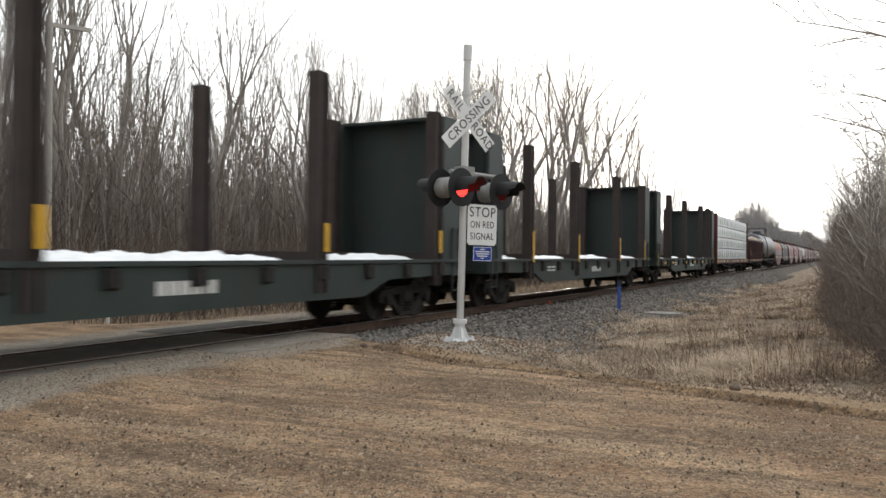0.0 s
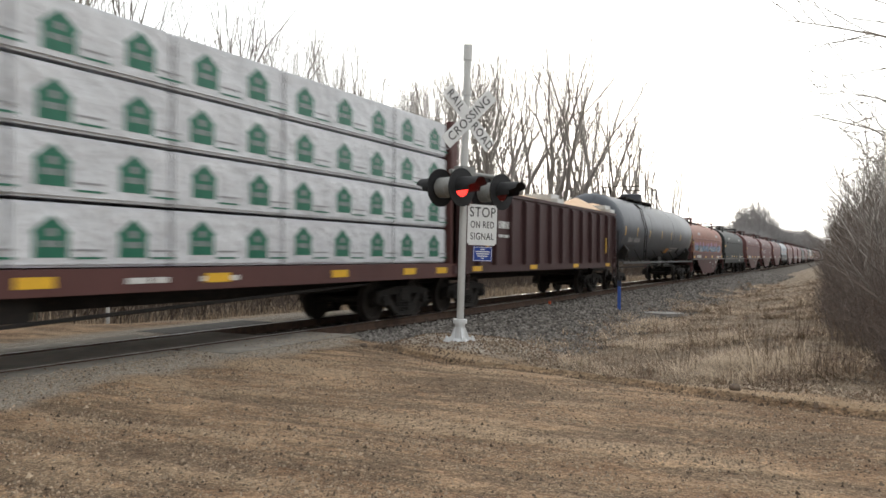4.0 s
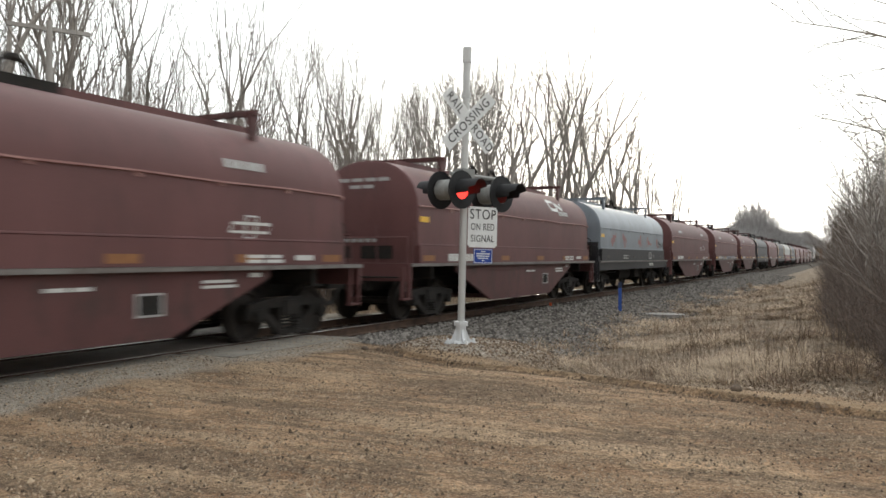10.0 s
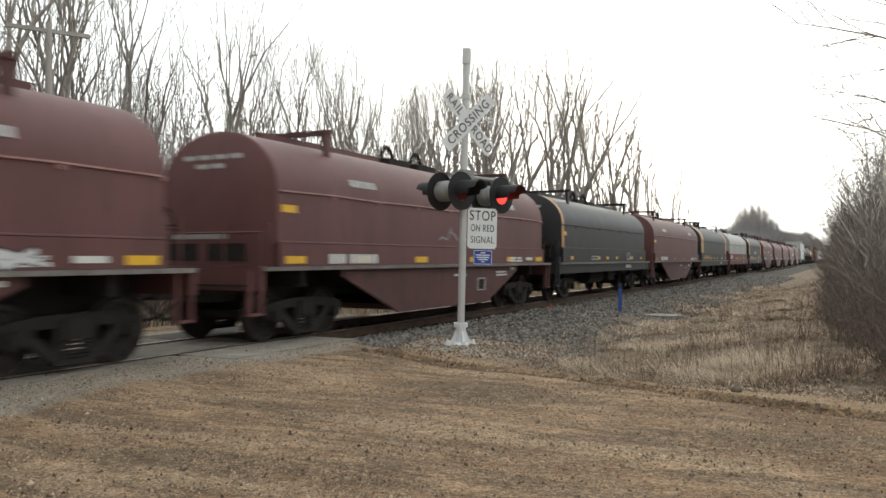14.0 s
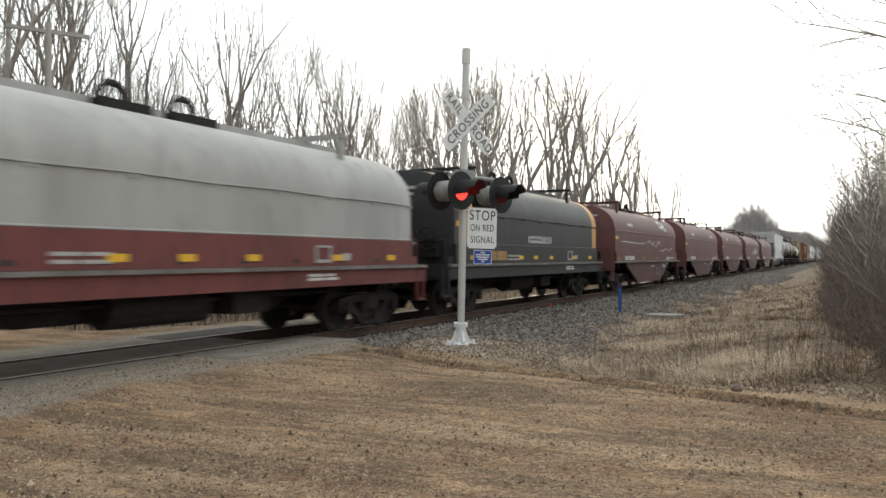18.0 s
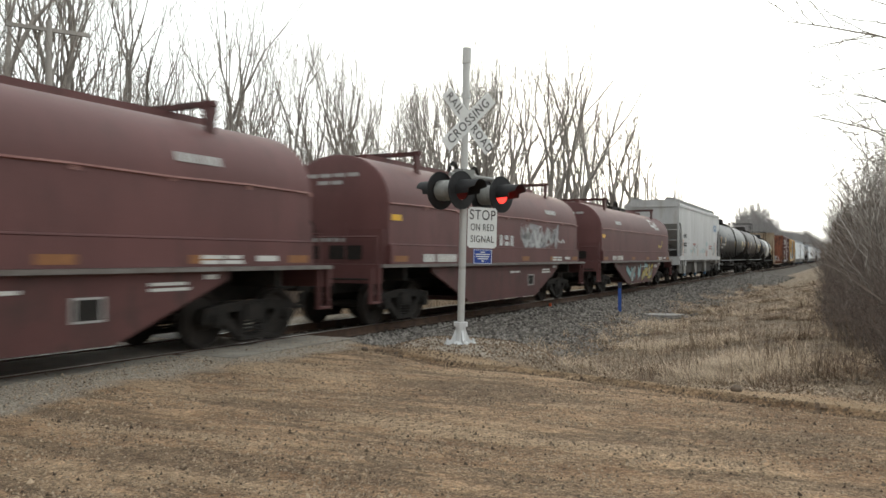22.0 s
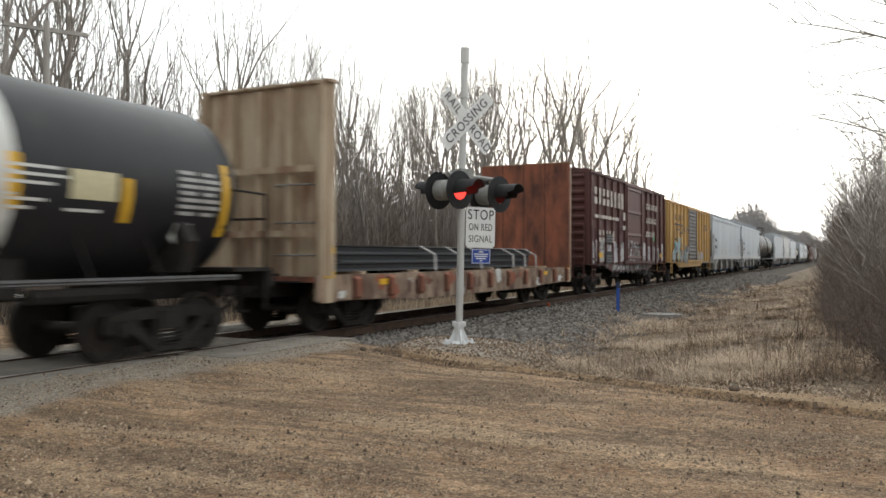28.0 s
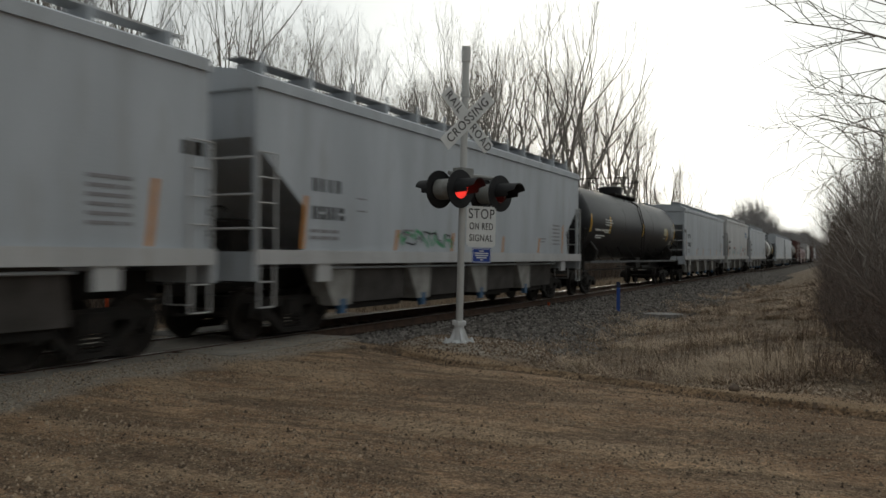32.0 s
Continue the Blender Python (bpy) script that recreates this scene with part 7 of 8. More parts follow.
    bmesh.ops.bevel(bm, geom=[e for e in bm.edges if abs(e.verts[0].co.z - e.verts[1].co.z) > 0.003], offset=0.03, segments=3, affect="EDGES")
    pl = part("stop_sign_plate", bm, M_SIGN, sig, "white plate lettered STOP ON RED SIGNAL")
    pl.matrix_basis = m
    text_mesh("lettering", "STOP", 0.23, M_INK, pl, pose(0, 0.20, 0.004), 0.86)
    text_mesh("lettering", "ON RED", 0.16, M_INK, pl, pose(0, 0.0, 0.004), 0.72)
    text_mesh("lettering", "SIGNAL", 0.16, M_INK, pl, pose(0, -0.19, 0.004), 0.78)
    m = pose(0, 0, 1.43) @ up @ pose(0.345, 0, 0.075)
    bm = B()
    box(bm, -0.185, 0.185, -0.12, 0.12, -0.002, 0.002)
    pl = part("notice_plate", bm, M_BLUE, sig, "small blue emergency notice plate")
    pl.matrix_basis = m
    for i, w in enumerate((0.09, 0.27, 0.25, 0.2, 0.05)):
        bm = B()
        box(bm, -w / 2, w / 2, 0.065 - i * 0.036, 0.082 - i * 0.036, 0.002, 0.004)
        part("notice_line", bm, M_SIGN, pl)
    bm = B()
    for sx in (-0.172, 0.172):
        box(bm, sx - 0.004, sx + 0.004, -0.11, 0.11, 0.002, 0.004)
    for sy in (-0.108, 0.108):
        box(bm, -0.172, 0.172, sy - 0.004, sy + 0.004, 0.002, 0.004)
    part("notice_border", bm, M_SIGN, pl)
    # cross arm and flashing lamps: a pair towards this road, a pair away
    bm = B()
    arm = pose(0, 0, 2.47, 0, 0, 74)            # local x along the arm, -y towards the traffic
    rod(bm, arm @ Vector((-0.34, 0, 0.26)), arm @ Vector((0.80, 0, 0.26)), 0.035, 10)
    box(bm, -0.14, 0.14, -0.10, 0.10, 0.10, 0.36, arm)
    for x in (-0.28, 0.72):
        rod(bm, arm @ Vector((x, 0, 0.26)), arm @ Vector((x, 0, 0.0)), 0.03, 8)
    part("lamp_arm", bm, M_HSG, sig)
    M_LIT = bpy.data.materials.new("lit_red_lens")
    M_LIT.use_nodes = True
    e = M_LIT.node_tree.nodes["Principled BSDF"]
    e.inputs["Base Color"].default_value = (0.6, 0.02, 0.01, 1)
    e.inputs["Emission Color"].default_value = (1.0, 0.045, 0.035, 1)
    e.inputs["Emission Strength"].default_value = 1.8
    e.inputs["Roughness"].default_value = 0.25
    M_UNLIT = mat("unlit_red_lens", (0.10, 0.012, 0.010), (0.07, 0.009, 0.008), rough=0.2)
    for key, x, back in (("a", -0.28, 0), ("b", 0.72, 0), ("a", -0.34, 1), ("b", 0.70, 1)):
        m = arm @ pose(x, -0.20 if not back else 0.20, 0) @ pose(0, 0, 0, 90, 0, 180 if back else 0)
        n = 28
        ring = lambda r, z: [(r * math.cos(2 * math.pi * i / n), r * math.sin(2 * math.pi * i / n), z) for i in range(n)]
        bm = B()
        solid(bm, [ring(0.305, -0.01), ring(0.305, 0.006), ring(0.155, 0.012), ring(0.155, -0.004)], caps=False)
        disc = part("backboard", bm, M_BLK, sig, "round black lamp backboard", smooth=True)
        disc.matrix_basis = m
        bm = B()
        solid(bm, [ring(0.165, -0.012), ring(0.165, -0.20), ring(0.11, -0.26)])
        part("lamp_housing", bm, M_HSG, disc, smooth=True)
        bm = B()                                # long visor, open below
        k = 18
        vo, vi = [], []
        for r_, lst in ((0.168, vo), (0.158, vi)):
            for i in range(k + 1):
                a = radians(-25 + 230 * i / k)
                top_ = 0.40 if 0.15 < i / k < 0.85 else 0.26
                lst.append((bm.verts.new((r_ * math.cos(a), r_ * math.sin(a), 0.0)), bm.verts.new((r_ * math.cos(a) * 0.9, r_ * math.sin(a) * 0.9 + 0.01, top_))))
        for lst in (vo, vi):
            for a, b in zip(lst, lst[1:]):
                bm.faces.new((a[0], b[0], b[1], a[1]))
        for i in range(k):
            bm.faces.new((vo[i][1], vo[i + 1][1], vi[i + 1][1], vi[i][1]))
        part("visor", bm, M_BLK, disc, smooth=True)
        bm = B()                                # lens disc: glows on one face, dark on the other
        rr = [[bm.verts.new(p) for p in ring(q, z)] for q, z in ((0.05, 0.02), (0.15, 0.004), (0.15, -0.004), (0.05, -0.02))]
        f0 = bm.faces.new(rr[0])
        fs = [bm.faces.new((rr[0][i], rr[1][i], rr[1][(i + 1) % n], rr[0][(i + 1) % n])) for i in range(n)]
        gs = [bm.faces.new((rr[1][i], rr[2][i], rr[2][(i + 1) % n], rr[1][(i + 1) % n])) for i in range(n)]
        gs += [bm.faces.new((rr[2][i], rr[3][i], rr[3][(i + 1) % n], rr[2][(i + 1) % n])) for i in range(n)] + [bm.faces.new(rr[3][::-1])]
        for f in gs:
            f.material_index = 1
        bmesh.ops.recalc_face_normals(bm, faces=bm.faces[:])
        lens = part("lens", bm, M_LIT, disc, "red flasher lens")
        lens.data.materials.append(M_UNLIT)
        LENSES.append((lens, key))


build_signal()


def build_road_grit():
    rnd = random.Random(31)
    V, F = [], []

    def stone(x, y, s):
        z = height(x, y) - s * 0.2
        b, a0 = len(V), rnd.uniform(0, 1.57)
        for q in range(4):
            k, a = s * rnd.uniform(0.7, 1.3), a0 + q * 1.57 + rnd.uniform(-0.3, 0.3)
            V.append((x + k * math.cos(a), y + k * math.sin(a), z))
        V.append((x + rnd.uniform(-0.4, 0.4) * s, y + rnd.uniform(-0.4, 0.4) * s, z + s * rnd.uniform(0.9, 1.5)))
        for q in range(4):
            F.append((b + q, b + (q + 1) % 4, b + 4))
    for i in range(78000):
        y = 2.6 + 10 * rnd.random() ** 1.3
        x = rnd.uniform(-9.0, 3.6)
        if abs(x) > 0.62 * y + 1.4 and x > 0:
            continue
        if noise.noise((x * 0.8, y * 1.7, 7.0)) < rnd.uniform(-0.55, 0.45):
            continue
        stone(x, y, rnd.uniform(0.005, 0.011) if rnd.random() < 0.60 else (rnd.uniform(0.010, 0.017) if rnd.random() < 0.93 else rnd.uniform(0.016, 0.028)))
    tagged(raw("road_grit", V, F, island_mat("road_pebbles", (0.46, 0.35, 0.245), (0.05, 0.034, 0.024))), "loose grit and pebbles on the dirt road", "gravel", kind="stuff")
    V, F = [], []
    for i in range(2600):                      # crumbled clods along the graded edge
        x = -7.0 + 9.5 * rnd.random()
        y = road_edge(x) + rnd.gauss(-0.05, 0.035) + 0.03 * noise.noise((x * 3, 0, 4))
        stone(x, y, rnd.uniform(0.006, 0.02) if rnd.random() < 0.98 else rnd.uniform(0.025, 0.045))
    for i in range(1500):                      # pale gravel of the mast's pad
        a, r = rnd.uniform(0, 6.28), 1.7 * math.sqrt(rnd.random())
        x, y = -5.7 + r * math.cos(a), 11.6 + r * math.sin(a) * 0.8
        if y > road_edge(x) + 0.1:
            stone(x, y, rnd.uniform(0.012, 0.03))
    tagged(raw("edge_clods", V, F, island_mat("dirt_clods", (0.25, 0.175, 0.12), (0.07, 0.05, 0.036))), "crumbled dirt clods along the graded road edge", "gravel", kind="stuff")
    rock = []
    for x, y, s in ((-1.1, 9.38, 0.062), (-7.08, 11.06, 0.055), (-6.37, 10.87, 0.04)):
        bm = B()
        bmesh.ops.create_icosphere(bm, subdivisions=2, radius=s)
        for v in bm.verts:
            v.co *= 1 + 0.3 * noise.noise(v.co * 22 + Vector((x, y, 0)))
            v.co.z *= 0.75
        o = part("rock", bm, mat("brown_field_stone", (0.16, 0.12, 0.09), (0.08, 0.06, 0.045), rough=0.9, scale=12, bump=0.01), None, "small brown stone on the road edge", True)
        o.matrix_basis = pose(x, y, height(x, y) + s * 0.45)
        tagged(o, category="stone")


build_road_grit()


def roadside_things():
    M_BLUEP = mat("faded_blue_post", (0.035, 0.09, 0.34), (0.03, 0.07, 0.26), rough=0.6, scale=4)
    o = thing("marker_post", "faded blue flat marker post beside the ballast", "marker post", m=pose(-7.07, 27.5, height(-7.07, 27.5)))
    bm = B()
    box(bm, -0.06, 0.06, -0.012, 0.012, -0.2, 1.08, pose(0, 0, 0, 0, 0, 30))
    bmesh.ops.bevel(bm, geom=bm.edges[:], offset=0.005, segments=1, affect="EDGES")
    part("post", bm, M_BLUEP, o)
    bm = B()
    box(bm, -0.065, 0.065, -0.016, 0.016, 0.9, 1.1, pose(0, 0, 0, 0, 0, 30))
    part("cap", bm, mat("dark_post_cap", (0.03, 0.04, 0.08), rough=0.7), o)
    M_DW = mat("white_delineator", (0.70, 0.69, 0.66), (0.55, 0.54, 0.51), rough=0.5, scale=6)
    o = thing("delineator_post", "white delineator post with an orange-red top", "marker post", m=pose(-15.8, 13.3, height(-15.8, 13.3)))
    bm = B()
    rod(bm, (0, 0, -0.2), (0, 0, 0.68), 0.045, 10)
    part("post", bm, M_DW, o, smooth=True)
    bm = B()
    rod(bm, (0, 0, 0.68), (0, 0, 0.92), 0.047, 10)
    part("top", bm, mat("orange_red_top", (0.62, 0.10, 0.03), (0.5, 0.08, 0.03), rough=0.5), o, "orange-red sleeve", True)
    o = thing("wooden_post", "short greenish wooden post with a white rail", "post", m=pose(-16.8, 12.0, height(-16.8, 12.0)))
    bm = B()
    rod(bm, (0, 0, -0.2), (0, 0, 0.8), 0.14, 10)
    part("post", bm, mat("greenish_post_wood", (0.17, 0.16, 0.11), (0.10, 0.095, 0.07), rough=0.9, scale=5), o, smooth=True)
    bm = B()
    rod(bm, (0.0, 0.0, 0.72), (-1.2, -2.6, 0.76), 0.05, 8)
    part("rail", bm, M_DW, o, "white pipe rail")
    # flat slab added in place of an irregular pale gravel patch
    bm = B()
    rnd = random.Random(2)
    solid(bm, [[(0.75 * math.cos(a) * (1 + 0.25 * noise.noise((math.cos(a), math.sin(a), 3))), 0.55 * math.sin(a), z) for a in [2 * math.pi * i / 18 for i in range(18)]] for z in (-0.05, 0.05)])
    o = part("concrete_slab", bm, mat("pale_broken_concrete", (0.29, 0.275, 0.26), (0.17, 0.16, 0.15), rough=0.9, scale=6, bump=0.02), None, "pale broken concrete slab in the ditch")
    o.matrix_basis = pose(-5.75, 28.3, height(-5.75, 28.3) + 0.03)
    tagged(o, category="slab")
    o = thing("track_marker", "small orange-red marker on the ballast shoulder", "marker post", m=pose(-8.85, 25.3, -0.10))
    bm = B()
    box(bm, -0.035, 0.035, -0.03, 0.03, 0.0, 0.10)
    part("block", bm, mat("orange_red_top", (0.62, 0.10, 0.03)), o)


roadside_things()


# ---- trees ----
def twig_tube(V, F, p, q, r0, r1, n):
    d = q - p
    if d.length < 1e-5:
        return
    u = d.orthogonal().normalized()
    w = d.normalized().cross(u)
    b = len(V)
    for c, r in ((p, r0), (q, r1)):
        for i in range(n):
            a = 2 * math.pi * i / n
            V.append(tuple(c + (u * math.cos(a) + w * math.sin(a)) * r))
    for i in range(n):
        j = (i + 1) % n
        F.append((b + i, b + j, b + n + j, b + n + i))


def limb(V, F, rnd, p, d, length, r, level, maxlevel, up=0.35, kids=(5, 5, 4)):
    """A bent, tapering limb that carries smaller ones."""
    segs = (5, 5, 3, 1)[min(level, 3)]
    n = (7, 5, 4, 3)[min(level, 3)]
    pts, q, dd = [Vector(p)], Vector(p), Vector(d).normalized()
    for i in range(segs):
        dd = (dd + Vector((rnd.gauss(0, 0.17), rnd.gauss(0, 0.17), rnd.gauss(0.0, 0.10) + up * 0.28))).normalized()
        q = q + dd * length / segs
        pts.append(q.copy())
    for i in range(segs):
        f0, f1 = 1 - 0.75 * i / segs, 1 - 0.75 * (i + 1) / segs
        twig_tube(V, F, pts[i], pts[i + 1], r * f0, r * f1, n)
    if level >= maxlevel:
        return
    k = kids[min(level, len(kids) - 1)]
    for i in range(k):
        s = 0.25 + 0.75 * (i + rnd.random()) / k
        a = min(segs - 1, int(s * segs))
        pt = pts[a].lerp(pts[a + 1], s * segs - a) if s < 1 else pts[-1]
        tang = (pts[a + 1] - pts[a]).normalized()
        side = tang.orthogonal().normalized()
        side.rotate(Matrix.Rotation(rnd.uniform(0, 2 * math.pi), 3, tang))
        nd = (tang * rnd.uniform(0.7, 1.1) + side * rnd.uniform(0.5, 0.9)).normalized()
        limb(V, F, rnd, pt, nd, length * rnd.uniform(0.38, 0.6) * (1.1 - 0.4 * s), r * (1 - 0.7 * s) * 0.5 + 0.003, level + 1, maxlevel, up, kids)


def bare_tree(seed, H, r, low=0.45, k=9, kids=(0, 5, 5), up=0.32, spread=0.85):
    """Trunk and crown meshes of a leafless forest tree."""
    rnd = random.Random(seed)
    V, F = [], []
    pts, q, d = [Vector((0, 0, -0.3))], Vector((0, 0, -0.3)), Vector((rnd.gauss(0, 0.03), rnd.gauss(0, 0.03), 1)).normalized()
    segs = 9
    for i in range(segs):
        d = (d + Vector((rnd.gauss(0, 0.055), rnd.gauss(0, 0.055), 0.05))).normalized()
        q = q + d * (H * 0.82 / segs)
        pts.append(q.copy())
    for i, p in enumerate(pts):                 # one unbroken tapering trunk
        rr = r * (1 - 0.8 * i / segs) * (1.25 if i == 0 else 1)
        V += [(p.x + rr * math.cos(math.pi * j / 4), p.y + rr * math.sin(math.pi * j / 4), p.z) for j in range(8)]
        if i:
            F += [(8 * i - 8 + j, 8 * i - 8 + (j + 1) % 8, 8 * i + (j + 1) % 8, 8 * i + j) for j in range(8)]
    tv, tf = V, F
    V, F = [], []
    for i in range(k):
        s = low + (1 - low) * (i + 0.6 * rnd.random()) / k
        a = min(segs - 1, int(s * segs))
        pt = pts[a].lerp(pts[a + 1], s * segs - a)
        ang = rnd.uniform(0, 2 * math.pi)
        nd = Vector((math.cos(ang) * spread, math.sin(ang) * spread, rnd.uniform(0.7, 1.3))).normalized()
        limb(V, F, rnd, pt, nd, H * rnd.uniform(0.26, 0.46) * (1.15 - 0.5 * s), r * (1 - 0.8 * s) * 0.48 + 0.010, 1, 3, up, kids)
    limb(V, F, rnd, pts[-1], d, H * 0.22, r * 0.24, 1, 3, up, kids)
    return tv, tf, V, F


def fork_tree(seed, H, r, first=0.36, levels=6, spread=0.28):
    """Trunk and crown of a forest tree whose stem forks again and again into rising, crooked limbs."""
    rnd = random.Random(seed)
    TV, TF, V, F = [], [], [], []

    def grow(p, d, length, r0, level):
        vs, fs = (TV, TF) if level == 0 else (V, F)
        segs = (5, 3, 3, 3, 2, 2, 1)[level]
        n = (8, 6, 5, 4, 3, 3, 3)[level]
        q, r1 = Vector(p), r0 * (0.80 if level == 0 else 0.66)
        for i in range(segs):
            d = (d + Vector((rnd.gauss(0, 0.10), rnd.gauss(0, 0.10), 0.06))).normalized()
            e = q + d * length / segs
            a, b = r0 + (r1 - r0) * i / segs, r0 + (r1 - r0) * (i + 1) / segs
            twig_tube(vs, fs, q, e, a * (1.35 if level == 0 and i == 0 else 1), b, n)
            if level >= 2 and rnd.random() < 0.55 and level < levels:      # side twigs
                side = d.orthogonal().normalized()
                side.rotate(Matrix.Rotation(rnd.uniform(0, 6.28), 3, d))
                t1 = e + (d * 0.7 + side + Vector((0, 0, 0.25))).normalized() * length * rnd.uniform(0.3, 0.6)
                twig_tube(V, F, e, t1, b * 0.4 + 0.002, 0.003, 3)
                t2 = t1 + (d + side * rnd.uniform(-0.6, 0.6) + Vector((0, 0, 0.4))).normalized() * length * 0.3
                twig_tube(V, F, t1, t2, 0.004, 0.002, 3)
            q = e
        if level >= levels:
            return
        k = 3 if rnd.random() < (0.45 if level == 0 else 0.28) else 2
        turn = rnd.uniform(0, 6.28)
        for j in range(k):
            side = d.orthogonal().normalized()
            side.rotate(Matrix.Rotation(turn + 6.28 * j / k + rnd.uniform(-0.5, 0.5), 3, d))
            lean = spread * rnd.uniform(0.35, 1.35)
            grow(q, (d + side * lean + Vector((0, 0, 0.12))).normalized(), length * rnd.uniform(0.62, 0.86) if level else H * rnd.uniform(0.17, 0.24),
                 r1 * rnd.uniform(0.66, 0.86), level + 1)
    grow(Vector((0, 0, -0.3)), Vector((rnd.gauss(0, 0.04), rnd.gauss(0, 0.04), 1)).normalized(), H * first, r, 0)
    top = max(v[2] for v in V)
    k = H / top
    return [(x, y, z * k) for x, y, z in TV], TF, [(x, y, z * k) for x, y, z in V], F


M_BARK = mat("grey_brown_bark", (0.30, 0.272, 0.242), (0.18, 0.162, 0.145), rough=0.95, scale=5, bump=0.02, grain=25, streak=5, vary=0.25)
# twigs kept paler than the bark, mimicking sky glare in their colour
M_TWIG = mat("grey_brown_twigs", (0.35, 0.32, 0.29), (0.23, 0.21, 0.19), rough=0.95, scale=3, vary=0.25)


def mesh_of(name, V, F, material):
    me = bpy.data.meshes.new(name)
    me.from_pydata(V, [], F)
    me.materials.append(material)
    return me


KINDS = []
for sd, H_, r_, low_ in ((1, 16, 0.15, 0.4), (2, 18, 0.17, 0.45), (3, 14, 0.11, 0.35), (4, 17, 0.13, 0.45), (5, 12, 0.09, 0.3), (6, 19, 0.20, 0.35), (7, 15, 0.11, 0.45)):
    tv, tf, cv, cf = fork_tree(sd, H_, r_, low_ + 0.03)
    KINDS.append((H_, mesh_of("trunk", tv, tf, M_BARK), mesh_of("crown", cv, cf, M_TWIG)))


for sd, H_, r_ in ((11, 9, 0.075), (12, 8, 0.06), (13, 10, 0.085)):
    tv, tf, cv, cf = bare_tree(sd, H_, r_, 0.06, 12, (0, 5, 5), 0.35, 0.8)
    t2_, f2_, c2_, g2_ = bare_tree(sd + 20, H_ * 0.8, r_ * 0.8, 0.08, 10, (0, 5, 4), 0.35, 0.8)
    sh = lambda vs: [(x + 0.5, y + 0.3, z) for x, y, z in vs]
    tf += [tuple(q + len(tv) for q in f) for f in f2_]
    cf += [tuple(q + len(cv) for q in f) for f in g2_]
    KINDS.append((H_, mesh_of("trunk", tv + sh(t2_), tf, M_BARK), mesh_of("crown", cv + sh(c2_), cf, M_TWIG)))


tv, tf, cv, cf = bare_tree(51, 9, 0.085, 0.3, 11, (0, 4, 4), 0.2, 1.3)
KINDS.append((9, mesh_of("trunk", tv, tf, M_BARK), mesh_of("crown", cv, cf, M_TWIG)))


def plant(x, y, h, kind, turn, label="tall leafless forest tree", group="woods behind the track"):
    H_, a, b = KINDS[kind]
    t = thing("tree", label, "tree", group)
    s = h / H_
    t.matrix_basis = pose(x, y, height(x, y) if abs(x) < 30 and y < 200 else -0.3, 0, 0, turn)
    t.scale = (s, s, s)
    link_mesh("trunk", a, t)
    link_mesh("crown", b, t)
    return t


def build_woods():
    rnd = random.Random(77)
    n = 218
    for i in range(n):                          # woods beyond the track
        y = 2 + 116 * (i / n) ** 1.25 + rnd.uniform(-2, 2)
        if y > 52:
            x, h = -18.5 - rnd.random() ** 1.5 * 26, rnd.uniform(17.5, 22.0) * (1.06 - 0.5 * smooth(82, 118, y))
        elif y > 30:
            x, h = -22 - rnd.random() ** 1.3 * 34, rnd.uniform(11.5, 14.8) + 3 * smooth(42, 54, y)
        else:
            x, h = -23.5 - rnd.random() ** 1.3 * 34, rnd.uniform(15, 19)
        plant(x, y, h * (1.0 if x > -34 else 1.10), rnd.randrange(7), rnd.uniform(0, 360))
    for i in range(16):                         # taller saplings rising out of the near thicket
        y = rnd.uniform(24, 62)
        plant(1.2 + 0.012 * y + 0.06 * y * rnd.random(), y, rnd.uniform(0.115, 0.15) * y + 2.2, 7 + rnd.randrange(3), rnd.uniform(0, 360),
              "slender leafless tree above the trackside thicket", "trackside thicket")
    for i in range(60):                         # thicket row on the near side
        y = 19 + 150 * (i / 60) ** 1.5 + rnd.uniform(-2, 2)
        x = 0.9 - 0.02 * y + rnd.random() ** 1.2 * 6
        plant(x, y, (4.6 + 2.4 * smooth(22, 60, y) + 0.45 * min(4.0, x + 0.02 * y)) * rnd.uniform(0.8, 1.12), 7 + rnd.randrange(3), rnd.uniform(0, 360),
              "leafless bushy sapling in the trackside thicket", "trackside thicket")
    rn = random.Random(9)                       # a bare tree whose slanting limbs reach over the road edge
    tr = thing("tree", "young bare tree with limbs over the road edge", "tree", "trackside thicket", m=pose(2.25, 12.3, height(2.25, 12.3)))
    V, F = [], []
    pts = [Vector((0, 0, -0.2)), Vector((-0.1, 0, 2.0)), Vector((-0.25, 0.05, 4.0)), Vector((-0.3, 0.1, 6.5))]
    for i in range(3):
        twig_tube(V, F, pts[i], pts[i + 1], 0.09 - 0.02 * i, 0.07 - 0.02 * i, 8)
    link_mesh("trunk", mesh_of("trunk", V, F, M_BARK), tr)
    V, F = [], []
    for z, ln, r, dx, dz in ((3.2, 3.6, 0.026, -0.66, 0.75), (3.7, 3.2, 0.028, -0.66, 0.75), (3.05, 2.75, 0.018, -0.95, 0.30), (2.8, 2.65, 0.018, -0.95, 0.30),
                             (2.6, 2.75, 0.017, -0.95, 0.36), (2.5, 2.5, 0.015, -0.95, 0.25), (4.5, 1.8, 0.016, -0.8, 0.6), (5.5, 2.3, 0.02, -0.5, 0.85)):
        limb(V, F, rn, (-0.25, 0.03, z), (dx, rn.uniform(-.25, .25), dz), ln, r, 1, 3, 0.0, (0, 8, 6))
    link_mesh("crown", mesh_of("crown", V, F, M_TWIG), tr)
    plant(2.3, 17.0, 9.0, 10, 200, "young bare tree with limbs over the road edge", "trackside thicket")


build_woods()


